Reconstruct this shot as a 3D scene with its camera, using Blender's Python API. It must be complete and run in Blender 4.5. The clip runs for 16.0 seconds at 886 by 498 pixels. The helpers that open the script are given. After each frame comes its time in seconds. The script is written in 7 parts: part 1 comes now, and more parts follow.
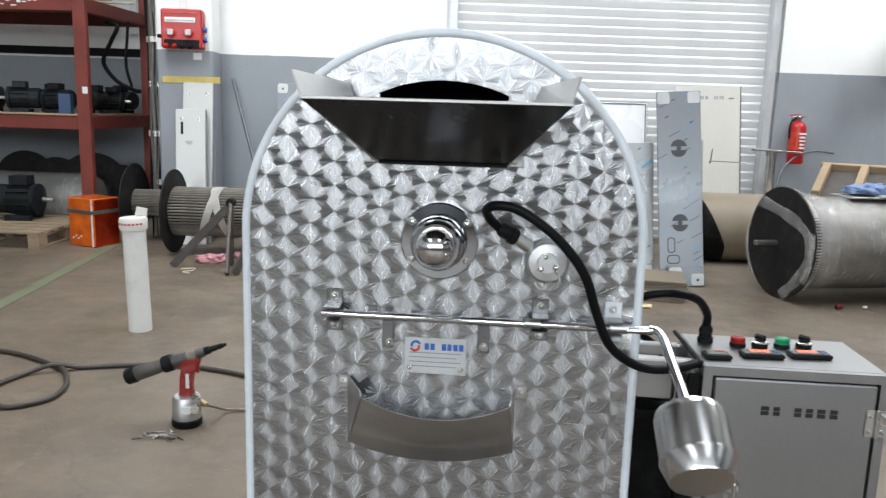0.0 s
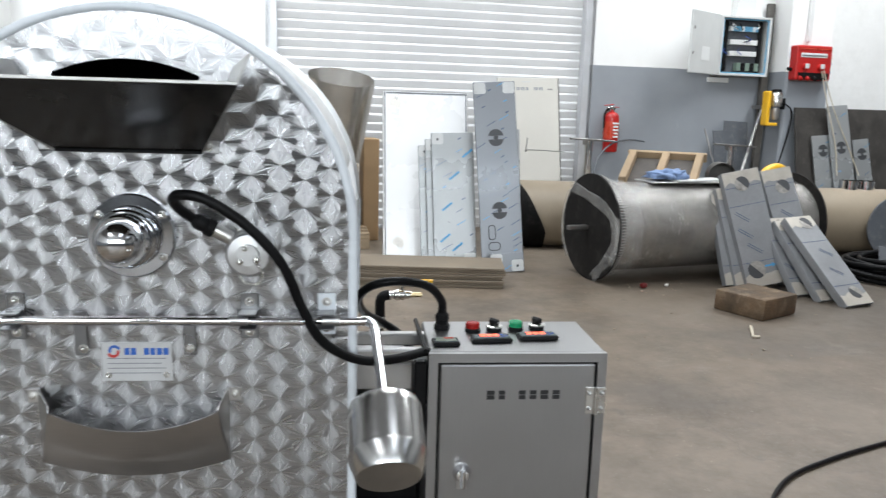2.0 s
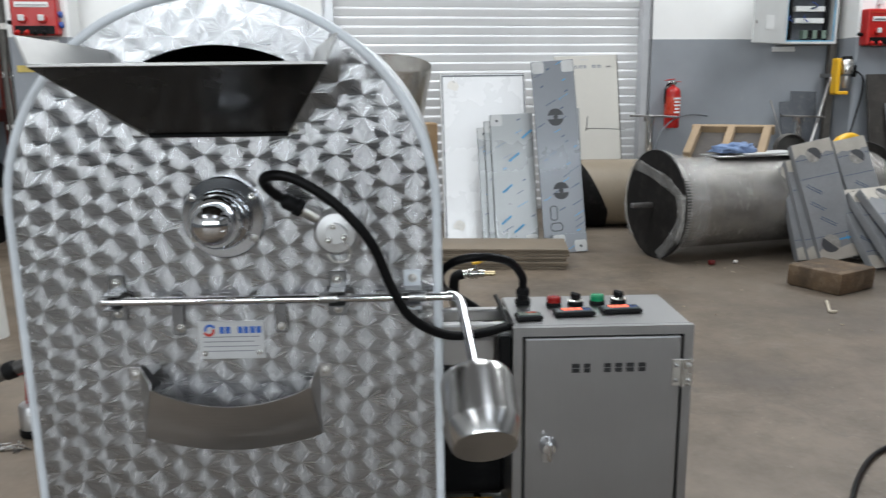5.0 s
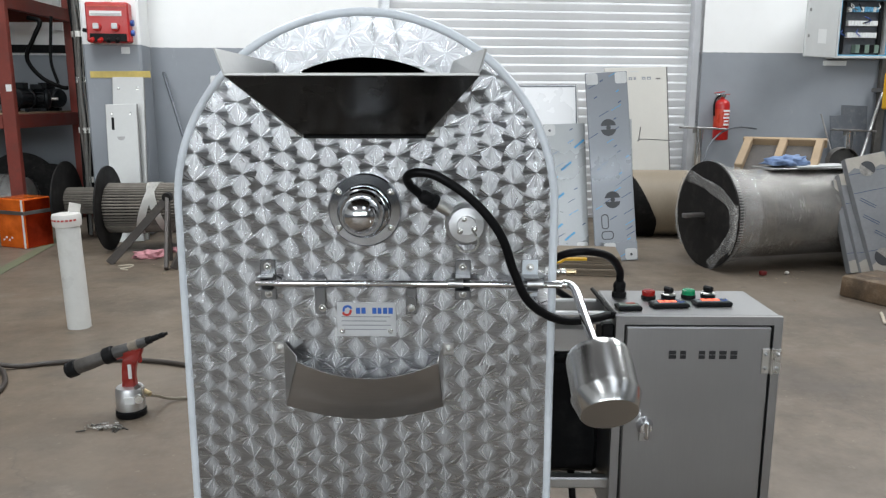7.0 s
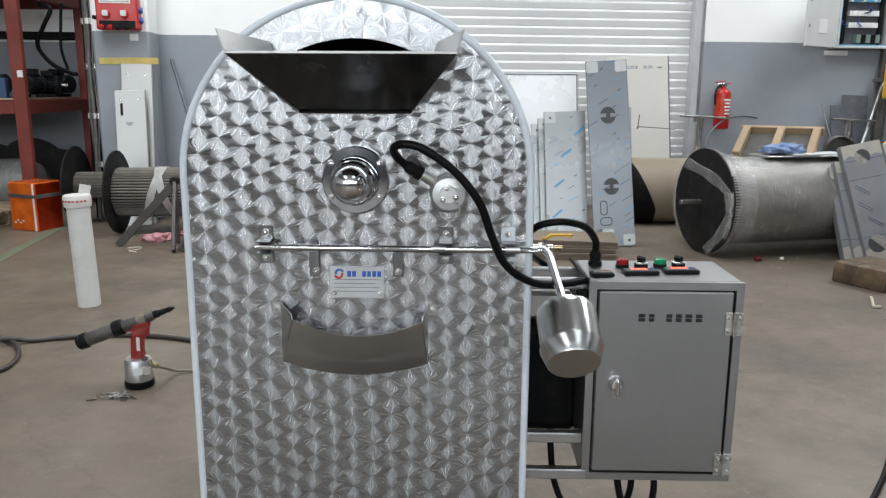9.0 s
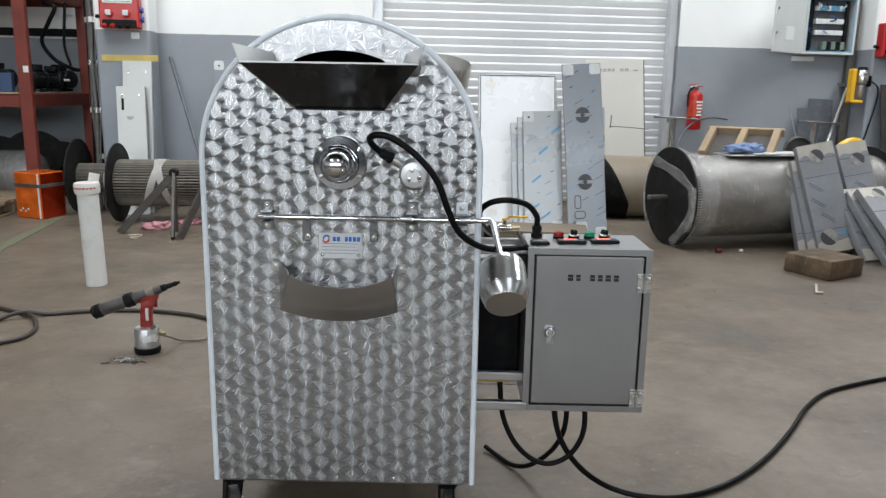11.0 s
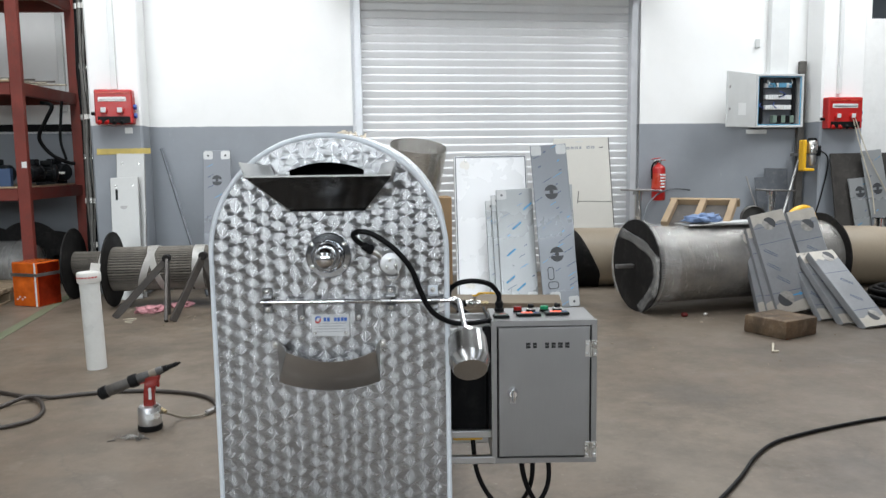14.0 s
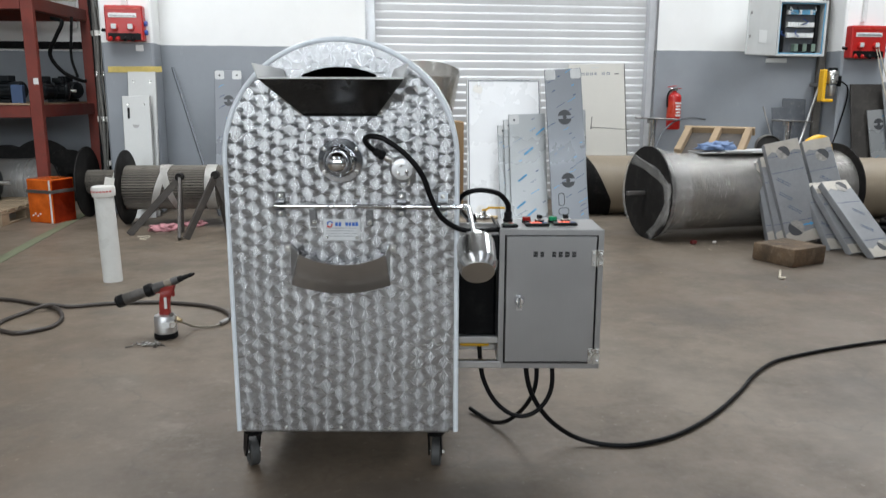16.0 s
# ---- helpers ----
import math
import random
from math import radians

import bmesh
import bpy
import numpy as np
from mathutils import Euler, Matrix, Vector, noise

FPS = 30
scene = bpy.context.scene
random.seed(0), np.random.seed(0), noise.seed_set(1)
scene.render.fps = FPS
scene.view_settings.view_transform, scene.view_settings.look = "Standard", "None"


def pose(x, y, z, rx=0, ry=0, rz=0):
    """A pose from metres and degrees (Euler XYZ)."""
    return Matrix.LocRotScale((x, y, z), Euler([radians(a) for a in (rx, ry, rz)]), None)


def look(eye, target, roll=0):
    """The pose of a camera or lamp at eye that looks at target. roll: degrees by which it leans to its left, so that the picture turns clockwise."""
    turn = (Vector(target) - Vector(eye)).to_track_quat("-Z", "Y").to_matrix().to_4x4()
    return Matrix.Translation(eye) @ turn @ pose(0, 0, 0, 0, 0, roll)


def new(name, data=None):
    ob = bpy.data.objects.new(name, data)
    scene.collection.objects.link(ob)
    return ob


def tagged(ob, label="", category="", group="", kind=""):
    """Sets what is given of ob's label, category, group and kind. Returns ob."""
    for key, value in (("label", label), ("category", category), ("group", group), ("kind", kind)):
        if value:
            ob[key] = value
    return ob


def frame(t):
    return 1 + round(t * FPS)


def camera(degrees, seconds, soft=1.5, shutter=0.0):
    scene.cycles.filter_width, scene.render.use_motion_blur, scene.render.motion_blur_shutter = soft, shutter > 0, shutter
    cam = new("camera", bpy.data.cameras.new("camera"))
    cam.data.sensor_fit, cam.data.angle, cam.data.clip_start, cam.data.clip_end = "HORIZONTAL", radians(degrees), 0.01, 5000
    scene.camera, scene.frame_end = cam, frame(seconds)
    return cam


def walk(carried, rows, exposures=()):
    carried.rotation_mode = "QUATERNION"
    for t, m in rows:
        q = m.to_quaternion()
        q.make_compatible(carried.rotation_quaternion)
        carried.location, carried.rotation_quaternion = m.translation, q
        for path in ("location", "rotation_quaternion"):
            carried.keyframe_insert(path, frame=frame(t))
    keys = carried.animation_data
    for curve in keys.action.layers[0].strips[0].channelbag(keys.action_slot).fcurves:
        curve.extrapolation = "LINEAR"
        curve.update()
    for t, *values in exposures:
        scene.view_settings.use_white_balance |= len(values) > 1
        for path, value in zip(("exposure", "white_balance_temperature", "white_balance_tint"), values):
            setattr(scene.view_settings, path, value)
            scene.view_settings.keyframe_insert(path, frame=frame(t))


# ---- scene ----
cam = camera(60.0, 16.0, soft=1.3, shutter=0.45)
PATH = [
    (0, (0.193, -1.342, 1.285), (0.021, 0.617, 0.924), 1.70),
    (0.5, (0.242, -1.336, 1.284), (0.134, 0.629, 0.927), 1.79),
    (1, (0.304, -1.321, 1.280), (0.264, 0.645, 0.917), 1.95),
    (1.5, (0.377, -1.299, 1.278), (0.461, 0.665, 0.911), 1.66),
    (2, (0.445, -1.273, 1.275), (0.646, 0.682, 0.906), 1.66),
    (2.5, (0.511, -1.265, 1.276), (0.811, 0.678, 0.909), 0.48),
    (3, (0.564, -1.269, 1.272), (0.938, 0.659, 0.894), 0.04),
    (3.5, (0.580, -1.274, 1.265), (0.960, 0.649, 0.872), -0.34),
    (4, (0.543, -1.269, 1.257), (0.857, 0.664, 0.850), -0.36),
    (4.5, (0.471, -1.266, 1.255), (0.650, 0.683, 0.841), -0.56),
    (5, (0.398, -1.279, 1.258), (0.453, 0.678, 0.850), -0.70),
    (5.2, (0.364, -1.289, 1.261), (0.373, 0.669, 0.853), -0.60),
    (7.3, (0.236, -1.464, 1.256), (0.206, 0.499, 0.873), 0.02),
    (7.5, (0.241, -1.485, 1.251), (0.222, 0.475, 0.854), -0.05),
    (8, (0.244, -1.518, 1.235), (0.209, 0.435, 0.805), -0.32),
    (8.2, (0.251, -1.526, 1.235), (0.223, 0.427, 0.808), -0.07),
    (10.3, (0.365, -1.792, 1.233), (0.279, 0.168, 0.842), 0.75),
    (10.5, (0.377, -1.862, 1.229), (0.293, 0.091, 0.807), 0.65),
    (11, (0.357, -1.955, 1.246), (0.334, 0.002, 0.834), 0.97),
    (11.5, (0.312, -2.102, 1.246), (0.341, -0.143, 0.843), 0.15),
    (12, (0.296, -2.246, 1.238), (0.328, -0.288, 0.833), -0.89),
    (12.5, (0.299, -2.292, 1.239), (0.271, -0.333, 0.836), -0.09),
    (13, (0.347, -2.317, 1.241), (0.287, -0.361, 0.828), 0.13),
    (13.5, (0.376, -2.309, 1.291), (0.329, -0.333, 0.984), -0.73),
    (14, (0.394, -2.304, 1.331), (0.411, -0.317, 1.103), -0.79),
    (14.5, (0.394, -2.291, 1.354), (0.411, -0.299, 1.173), -1.28),
    (15, (0.387, -2.299, 1.336), (0.397, -0.312, 1.111), -0.52),
    (15.5, (0.383, -2.316, 1.298), (0.382, -0.341, 0.980), 0.28),
    (16, (0.396, -2.348, 1.260), (0.384, -0.389, 0.858), 0.15),
]
walk(cam, [(t, look(eye, target, roll)) for t, eye, target, roll in PATH],
     [(0.0, -0.13), (1.0, -0.15), (2.0, -0.13), (3.0, -0.51), (3.5, -0.53), (4.5, -0.54), (5.0, -0.51), (7.5, -0.37), (8.0, -0.37), (10.5, -0.41), (12.0, -0.38), (13.5, -0.34), (14.5, -0.37), (15.0, -0.48), (15.5, -0.47), (16.0, -0.40)])

# ---- world, lamps ----
world = bpy.data.worlds.new("sky_world")
world.use_nodes = True
scene.world = world
wn = world.node_tree
sky = wn.nodes.new("ShaderNodeTexSky")
sky.sky_type = "NISHITA"
sky.sun_disc = False
sky.sun_elevation = radians(38)
sky.sun_rotation = radians(200)
wn.links.new(sky.outputs[0], wn.nodes["Background"].inputs[0])
wn.nodes["Background"].inputs[1].default_value = 0.12

A_HALL = math.atan(0.15)
HALL = Matrix.Translation((0, 6.40, 0)) @ Matrix.Rotation(A_HALL, 4, "Z")
CEIL = 5.6


def area_lamp(name, m, sx, sy, watts, colour=(1, 1, 1)):
    d = bpy.data.lights.new(name, "AREA")
    d.shape, d.size, d.size_y, d.energy, d.color = "RECTANGLE", sx, sy, watts, colour
    ob = new(name, d)
    ob.matrix_world = m
    return ob


# added daylight lamps, unseen: skylight strips in the roof, high windows behind the camera
UNSEEN_SKYLIGHTS = [(-3.2, -3.1, 360), (0.8, -2.7, 275), (5.5, -2.4, 430), (-4.2, -9.6, 70), (0.8, -9.6, 50), (5.8, -9.6, 30)]
for su, sv, watts in UNSEEN_SKYLIGHTS:
    area_lamp("skylight_daylight", HALL @ pose(su, sv, CEIL + 0.1), 1.6, 4.6, watts, (0.93, 0.97, 1.0))
UNSEEN_WINDOWS = (-8.0, -6.1, -4.2, -2.1, 0.4, 3.2)
for wu in UNSEEN_WINDOWS:
    area_lamp("window_daylight", HALL @ pose(wu, -15.9, 3.55, 90), 1.3, 2.5, 145, (0.88, 0.95, 1.0))

# ---- materials ----
def mat_base(name):
    m = bpy.data.materials.new(name)
    m.use_nodes = True
    nt = m.node_tree
    return m, nt, nt.nodes["Principled BSDF"]


def node(nt, kind, **inputs):
    n = nt.nodes.new(kind)
    for key, value in inputs.items():
        n.inputs[key].default_value = value
    return n


def math_node(nt, op, a, b=None):
    n = nt.nodes.new("ShaderNodeMath")
    n.operation = op
    for i, v in enumerate((a, b)):
        if v is None:
            continue
        if isinstance(v, (int, float)):
            n.inputs[i].default_value = v
        else:
            nt.links.new(v, n.inputs[i])
    return n.outputs[0]


def mix_colour(nt, fac, a, b):
    n = nt.nodes.new("ShaderNodeMix")
    n.data_type = "RGBA"
    for i, v in ((0, fac), (6, a), (7, b)):
        if isinstance(v, (int, float)):
            n.inputs[i].default_value = v
        elif isinstance(v, (tuple, list)):
            n.inputs[i].default_value = (*v[:3], 1)
        else:
            nt.links.new(v, n.inputs[i])
    return n.outputs[2]


def ramp(nt, fac, stops):
    n = nt.nodes.new("ShaderNodeValToRGB")
    e = n.color_ramp.elements
    while len(e) < len(stops):
        e.new(0.5)
    for el, (p, c) in zip(e, stops):
        el.position = p
        el.color = (c, c, c, 1) if isinstance(c, (int, float)) else (*c, 1)
    nt.links.new(fac, n.inputs[0])
    return n.outputs[0]


def noise_tex(nt, scale, detail=4.0, rough=0.55, stretch=(1, 1, 1), coord="Object"):
    co = nt.nodes.new("ShaderNodeTexCoord")
    mp = nt.nodes.new("ShaderNodeMapping")
    mp.inputs["Scale"].default_value = stretch
    nt.links.new(co.outputs[coord], mp.inputs[0])
    n = node(nt, "ShaderNodeTexNoise", Scale=scale, Detail=detail, Roughness=rough)
    nt.links.new(mp.outputs[0], n.inputs["Vector"])
    return n.outputs[0]


def bump(nt, bsdf, height, strength, dist=0.002):
    b = node(nt, "ShaderNodeBump", Strength=strength, Distance=dist)
    nt.links.new(height, b.inputs["Height"])
    nt.links.new(b.outputs[0], bsdf.inputs["Normal"])


def surface(name, colour, rough=0.5, metal=0.0, vary=0.12, scale=6.0, grain=60.0, relief=0.15, dirt=None, dirt_amount=0.5, stretch=(1, 1, 1), aniso=0.0, rough_vary=0.12, spec=0.5, piece_vary=0.0):
    """A plain worked surface: base colour with broad and fine variation, uneven gloss, fine relief and optional dirt patches."""
    m, nt, b = mat_base(name)
    broad, fine = noise_tex(nt, scale, 5), noise_tex(nt, grain, 3, stretch=stretch)
    dark = tuple(c * (1 - vary) for c in colour)
    light = tuple(min(1, c * (1 + vary)) for c in colour)
    col = mix_colour(nt, ramp(nt, broad, ((0.3, 0.0), (0.7, 1.0))), dark, light)
    col = mix_colour(nt, ramp(nt, fine, ((0.35, 0.0), (0.75, 0.35))), col, tuple(c * (1 - 1.6 * vary) for c in colour))
    if piece_vary:
        info = nt.nodes.new("ShaderNodeObjectInfo")
        col = mix_colour(nt, math_node(nt, "MULTIPLY", info.outputs["Random"], piece_vary), col, tuple(c * 0.45 for c in colour))
    if dirt:
        d = noise_tex(nt, scale * 2.3, 7, 0.7)
        col = mix_colour(nt, ramp(nt, d, ((0.5, 0.0), (0.72, dirt_amount))), col, dirt)
    nt.links.new(col, b.inputs["Base Color"])
    r = ramp(nt, broad, ((0.25, max(0.02, rough - rough_vary)), (0.75, min(1, rough + rough_vary))))
    nt.links.new(r, b.inputs["Roughness"])
    b.inputs["Metallic"].default_value = metal
    b.inputs["Specular IOR Level"].default_value = spec
    if aniso:
        b.inputs["Anisotropic"].default_value = aniso
    if relief:
        bump(nt, b, fine, relief)
    return m


def glow(name, colour, strength):
    m, nt, b = mat_base(name)
    b.inputs["Base Color"].default_value = (*colour, 1)
    b.inputs["Emission Color"].default_value = (*colour, 1)
    b.inputs["Emission Strength"].default_value = strength
    return m


def swirl_steel():
    """Engine-turned stainless sheet: round brush marks set close together in staggered columns, the grain running round each centre."""
    m, nt, b = mat_base("swirl_finished_stainless")
    co = nt.nodes.new("ShaderNodeTexCoord")
    sep = nt.nodes.new("ShaderNodeSeparateXYZ")
    nt.links.new(co.outputs["Object"], sep.inputs[0])
    px, pz = 0.0425, 0.0440
    wob, sway = noise_tex(nt, 4.0, 2), noise_tex(nt, 3.1, 2)
    sx = math_node(nt, "ADD", math_node(nt, "DIVIDE", sep.outputs[0], px), math_node(nt, "MULTIPLY", math_node(nt, "SUBTRACT", sway, 0.5), 0.9))
    sz = math_node(nt, "ADD", math_node(nt, "DIVIDE", sep.outputs[2], pz), math_node(nt, "MULTIPLY", wob, 1.5))
    col0 = math_node(nt, "FLOOR", sx)

    def disc(k):
        """The brush disc of the k-th column beside this one: offsets from its centre, a random number, the distance."""
        c = math_node(nt, "ADD", col0, float(k))
        z = math_node(nt, "ADD", sz, math_node(nt, "MULTIPLY", c, 0.46))
        r = math_node(nt, "FLOOR", z)
        key = nt.nodes.new("ShaderNodeCombineXYZ")
        nt.links.new(c, key.inputs[0])
        nt.links.new(r, key.inputs[1])
        wn_ = nt.nodes.new("ShaderNodeTexWhiteNoise")
        nt.links.new(key.outputs[0], wn_.inputs["Vector"])
        ws = nt.nodes.new("ShaderNodeSeparateColor")
        nt.links.new(wn_.outputs["Color"], ws.inputs[0])
        jx = math_node(nt, "MULTIPLY", math_node(nt, "SUBTRACT", ws.outputs[0], 0.5), 0.16)
        jz = math_node(nt, "MULTIPLY", math_node(nt, "SUBTRACT", ws.outputs[1], 0.5), 0.16)
        dx = math_node(nt, "MULTIPLY", math_node(nt, "SUBTRACT", math_node(nt, "SUBTRACT", math_node(nt, "SUBTRACT", sx, c), 0.5), jx), px)
        dz = math_node(nt, "MULTIPLY", math_node(nt, "SUBTRACT", math_node(nt, "SUBTRACT", math_node(nt, "SUBTRACT", z, r), 0.5), jz), pz)
        far = math_node(nt, "SQRT", math_node(nt, "ADD", math_node(nt, "MULTIPLY", dx, dx), math_node(nt, "MULTIPLY", dz, dz)))
        # discs brushed later lie over their neighbours
        far = math_node(nt, "SUBTRACT", far, math_node(nt, "MULTIPLY", ws.outputs[2], 0.004))
        return dx, dz, ws.outputs[2], far

    def nearer(a, b):
        f = math_node(nt, "LESS_THAN", a[3], b[3])
        rest = math_node(nt, "SUBTRACT", 1.0, f)
        return [math_node(nt, "ADD", math_node(nt, "MULTIPLY", p, f), math_node(nt, "MULTIPLY", q, rest)) for p, q in zip(a, b)]

    lx, lz, rnd, far = nearer(disc(1), nearer(disc(0), disc(-1)))
    ang = math_node(nt, "ARCTAN2", lz, lx)
    # scratches that fan out from the centre, each turning the grain a little
    fan = nt.nodes.new("ShaderNodeCombineXYZ")
    nt.links.new(math_node(nt, "MULTIPLY", math_node(nt, "SINE", ang), 4.0), fan.inputs[0])
    nt.links.new(math_node(nt, "MULTIPLY", math_node(nt, "COSINE", ang), 4.0), fan.inputs[1])
    nt.links.new(math_node(nt, "MULTIPLY", rnd, 40.0), fan.inputs[2])
    st = node(nt, "ShaderNodeTexNoise", Scale=1.8, Detail=1.5, Roughness=0.5)
    nt.links.new(fan.outputs[0], st.inputs["Vector"])
    turn = math_node(nt, "ADD", ang, math_node(nt, "MULTIPLY", math_node(nt, "SUBTRACT", st.outputs[0], 0.5), SWIRL_RAG))
    tan = nt.nodes.new("ShaderNodeCombineXYZ")
    nt.links.new(math_node(nt, "COSINE", turn), tan.inputs[0])
    nt.links.new(math_node(nt, "SINE", turn), tan.inputs[2])
    nt.links.new(tan.outputs[0], b.inputs["Tangent"])
    col = mix_colour(nt, ramp(nt, st.outputs[0], ((0.36, 0.0), (0.64, 1.0))), (0.34, 0.342, 0.348), (0.55, 0.554, 0.565))
    smear = noise_tex(nt, 3.5, 5, 0.6)
    col = mix_colour(nt, ramp(nt, smear, ((0.5, 0.0), (0.75, 0.3))), col, (0.45, 0.45, 0.45))
    nt.links.new(col, b.inputs["Base Color"])
    nt.links.new(ramp(nt, st.outputs[0], ((0.3, 0.30), (0.7, 0.265))), b.inputs["Roughness"])
    # the grooves tip the surface to and fro along the radius
    groove = nt.nodes.new("ShaderNodeTexWhiteNoise")
    groove.noise_dimensions = "1D"
    nt.links.new(math_node(nt, "MULTIPLY", far, 90000.0), groove.inputs["W"])
    gs = nt.nodes.new("ShaderNodeSeparateColor")
    nt.links.new(groove.outputs["Color"], gs.inputs[0])
    tip = math_node(nt, "MULTIPLY", math_node(nt, "SUBTRACT", math_node(nt, "ADD", gs.outputs[0], gs.outputs[1]), 1.0), SWIRL_TIP)
    geo = nt.nodes.new("ShaderNodeNewGeometry")
    push = nt.nodes.new("ShaderNodeVectorMath")
    push.operation = "SCALE"
    nt.links.new(tan.outputs[0], push.inputs[0])
    nt.links.new(tip, push.inputs["Scale"])
    tipped = nt.nodes.new("ShaderNodeVectorMath")
    tipped.operation = "ADD"
    nt.links.new(geo.outputs["Normal"], tipped.inputs[0])
    nt.links.new(push.outputs[0], tipped.inputs[1])
    unit = nt.nodes.new("ShaderNodeVectorMath")
    unit.operation = "NORMALIZE"
    nt.links.new(tipped.outputs[0], unit.inputs[0])
    nt.links.new(unit.outputs[0], b.inputs["Normal"])
    b.inputs["Metallic"].default_value = 1.0
    b.inputs["Anisotropic"].default_value = 0.97
    return m


SWIRL_RAG, SWIRL_TIP = 1.5, 0.12


def banded_steel():
    """Hood sheet with broad curved brush bands across it."""
    m, nt, b = mat_base("banded_brushed_hood_steel")
    co = nt.nodes.new("ShaderNodeTexCoord")
    sep = nt.nodes.new("ShaderNodeSeparateXYZ")
    nt.links.new(co.outputs["Object"], sep.inputs[0])
    w = math_node(nt, "SINE", math_node(nt, "ADD", math_node(nt, "MULTIPLY", sep.outputs[1], 185.0), math_node(nt, "MULTIPLY", noise_tex(nt, 6.0, 2), 3.0)))
    f = math_node(nt, "ADD", math_node(nt, "MULTIPLY", w, 0.5), 0.5)
    nt.links.new(mix_colour(nt, f, (0.22, 0.215, 0.21), (0.86, 0.86, 0.85)), b.inputs["Base Color"])
    nt.links.new(ramp(nt, f, ((0.0, 0.22), (1.0, 0.45))), b.inputs["Roughness"])
    b.inputs["Metallic"].default_value = 1.0
    return m


def concrete_floor():
    m, nt, b = mat_base("trowelled_concrete")
    big, mid, fine = noise_tex(nt, 0.35, 5, 0.6), noise_tex(nt, 2.2, 8, 0.65), noise_tex(nt, 38.0, 4, 0.6)
    col = mix_colour(nt, ramp(nt, big, ((0.35, 0.0), (0.65, 1.0))), (0.130, 0.096, 0.066), (0.190, 0.149, 0.108))
    col = mix_colour(nt, ramp(nt, mid, ((0.42, 0.0), (0.66, 1.0))), col, (0.094, 0.072, 0.051))
    col = mix_colour(nt, ramp(nt, fine, ((0.4, 0.0), (0.75, 0.28))), col, (0.18, 0.162, 0.14))
    # blotches and small chipped spots
    blotch, chip = noise_tex(nt, 8.0, 7, 0.72), noise_tex(nt, 30.0, 3, 0.55)
    col = mix_colour(nt, ramp(nt, blotch, ((0.50, 0.0), (0.64, 0.42))), col, (0.100, 0.078, 0.055))
    col = mix_colour(nt, ramp(nt, chip, ((0.66, 0.0), (0.71, 0.45))), col, (0.255, 0.22, 0.175))
    # broad damp-looking stains and pale worn lanes
    stain, lane = noise_tex(nt, 0.9, 7, 0.62, stretch=(0.7, 1.4, 1)), noise_tex(nt, 0.55, 4, 0.5, stretch=(1.2, 0.7, 1))
    col = mix_colour(nt, ramp(nt, stain, ((0.53, 0.0), (0.60, 0.45))), col, (0.078, 0.066, 0.055))
    col = mix_colour(nt, ramp(nt, lane, ((0.50, 0.0), (0.62, 0.55))), col, (0.203, 0.168, 0.132))
    spots = noise_tex(nt, 5.5, 3, 0.4)
    col = mix_colour(nt, ramp(nt, spots, ((0.68, 0.0), (0.74, 0.5))), col, (0.064, 0.054, 0.045))
    vor = node(nt, "ShaderNodeTexVoronoi", Scale=9.0)
    co = nt.nodes.new("ShaderNodeTexCoord")
    nt.links.new(co.outputs["Object"], vor.inputs["Vector"])
    col = mix_colour(nt, ramp(nt, vor.outputs["Distance"], ((0.0, 0.7), (0.045, 0.0))), col, (0.1, 0.09, 0.08))
    # long scuffs and hairline cracks
    scuff = noise_tex(nt, 1.9, 8, 0.78, stretch=(0.9, 1.3, 1))
    col = mix_colour(nt, ramp(nt, scuff, ((0.57, 0.0), (0.66, 0.55))), col, (0.211, 0.182, 0.148))
    cr = nt.nodes.new("ShaderNodeTexVoronoi")
    cr.feature = "DISTANCE_TO_EDGE"
    cr.inputs["Scale"].default_value = 0.45
    wv = nt.nodes.new("ShaderNodeVectorMath")
    wv.operation = "ADD"
    nt.links.new(co.outputs["Object"], wv.inputs[0])
    wnz = node(nt, "ShaderNodeTexNoise", Scale=2.0, Detail=5.0)
    nt.links.new(co.outputs["Object"], wnz.inputs["Vector"])
    nt.links.new(wnz.outputs["Color"], wv.inputs[1])
    nt.links.new(wv.outputs[0], cr.inputs["Vector"])
    col = mix_colour(nt, ramp(nt, cr.outputs["Distance"], ((0.0, 0.28), (0.0045, 0.0))), col, (0.055, 0.046, 0.039))
    # oily patch plus painted shade where the drums are stored, ragged along its edge
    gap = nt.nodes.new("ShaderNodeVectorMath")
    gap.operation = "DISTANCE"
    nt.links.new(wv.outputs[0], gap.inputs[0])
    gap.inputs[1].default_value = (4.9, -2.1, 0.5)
    oil_shade = ramp(nt, math_node(nt, "DIVIDE", math_node(nt, "ADD", gap.outputs["Value"], math_node(nt, "MULTIPLY", mid, 1.5)), 5.0), ((0.45, 0.8), (0.74, 0.0)))
    col = mix_colour(nt, oil_shade, col, (0.062, 0.050, 0.038))
    nt.links.new(col, b.inputs["Base Color"])
    nt.links.new(ramp(nt, mid, ((0.3, 0.36), (0.7, 0.6))), b.inputs["Roughness"])
    bump(nt, b, fine, 0.06, 0.003)
    return m


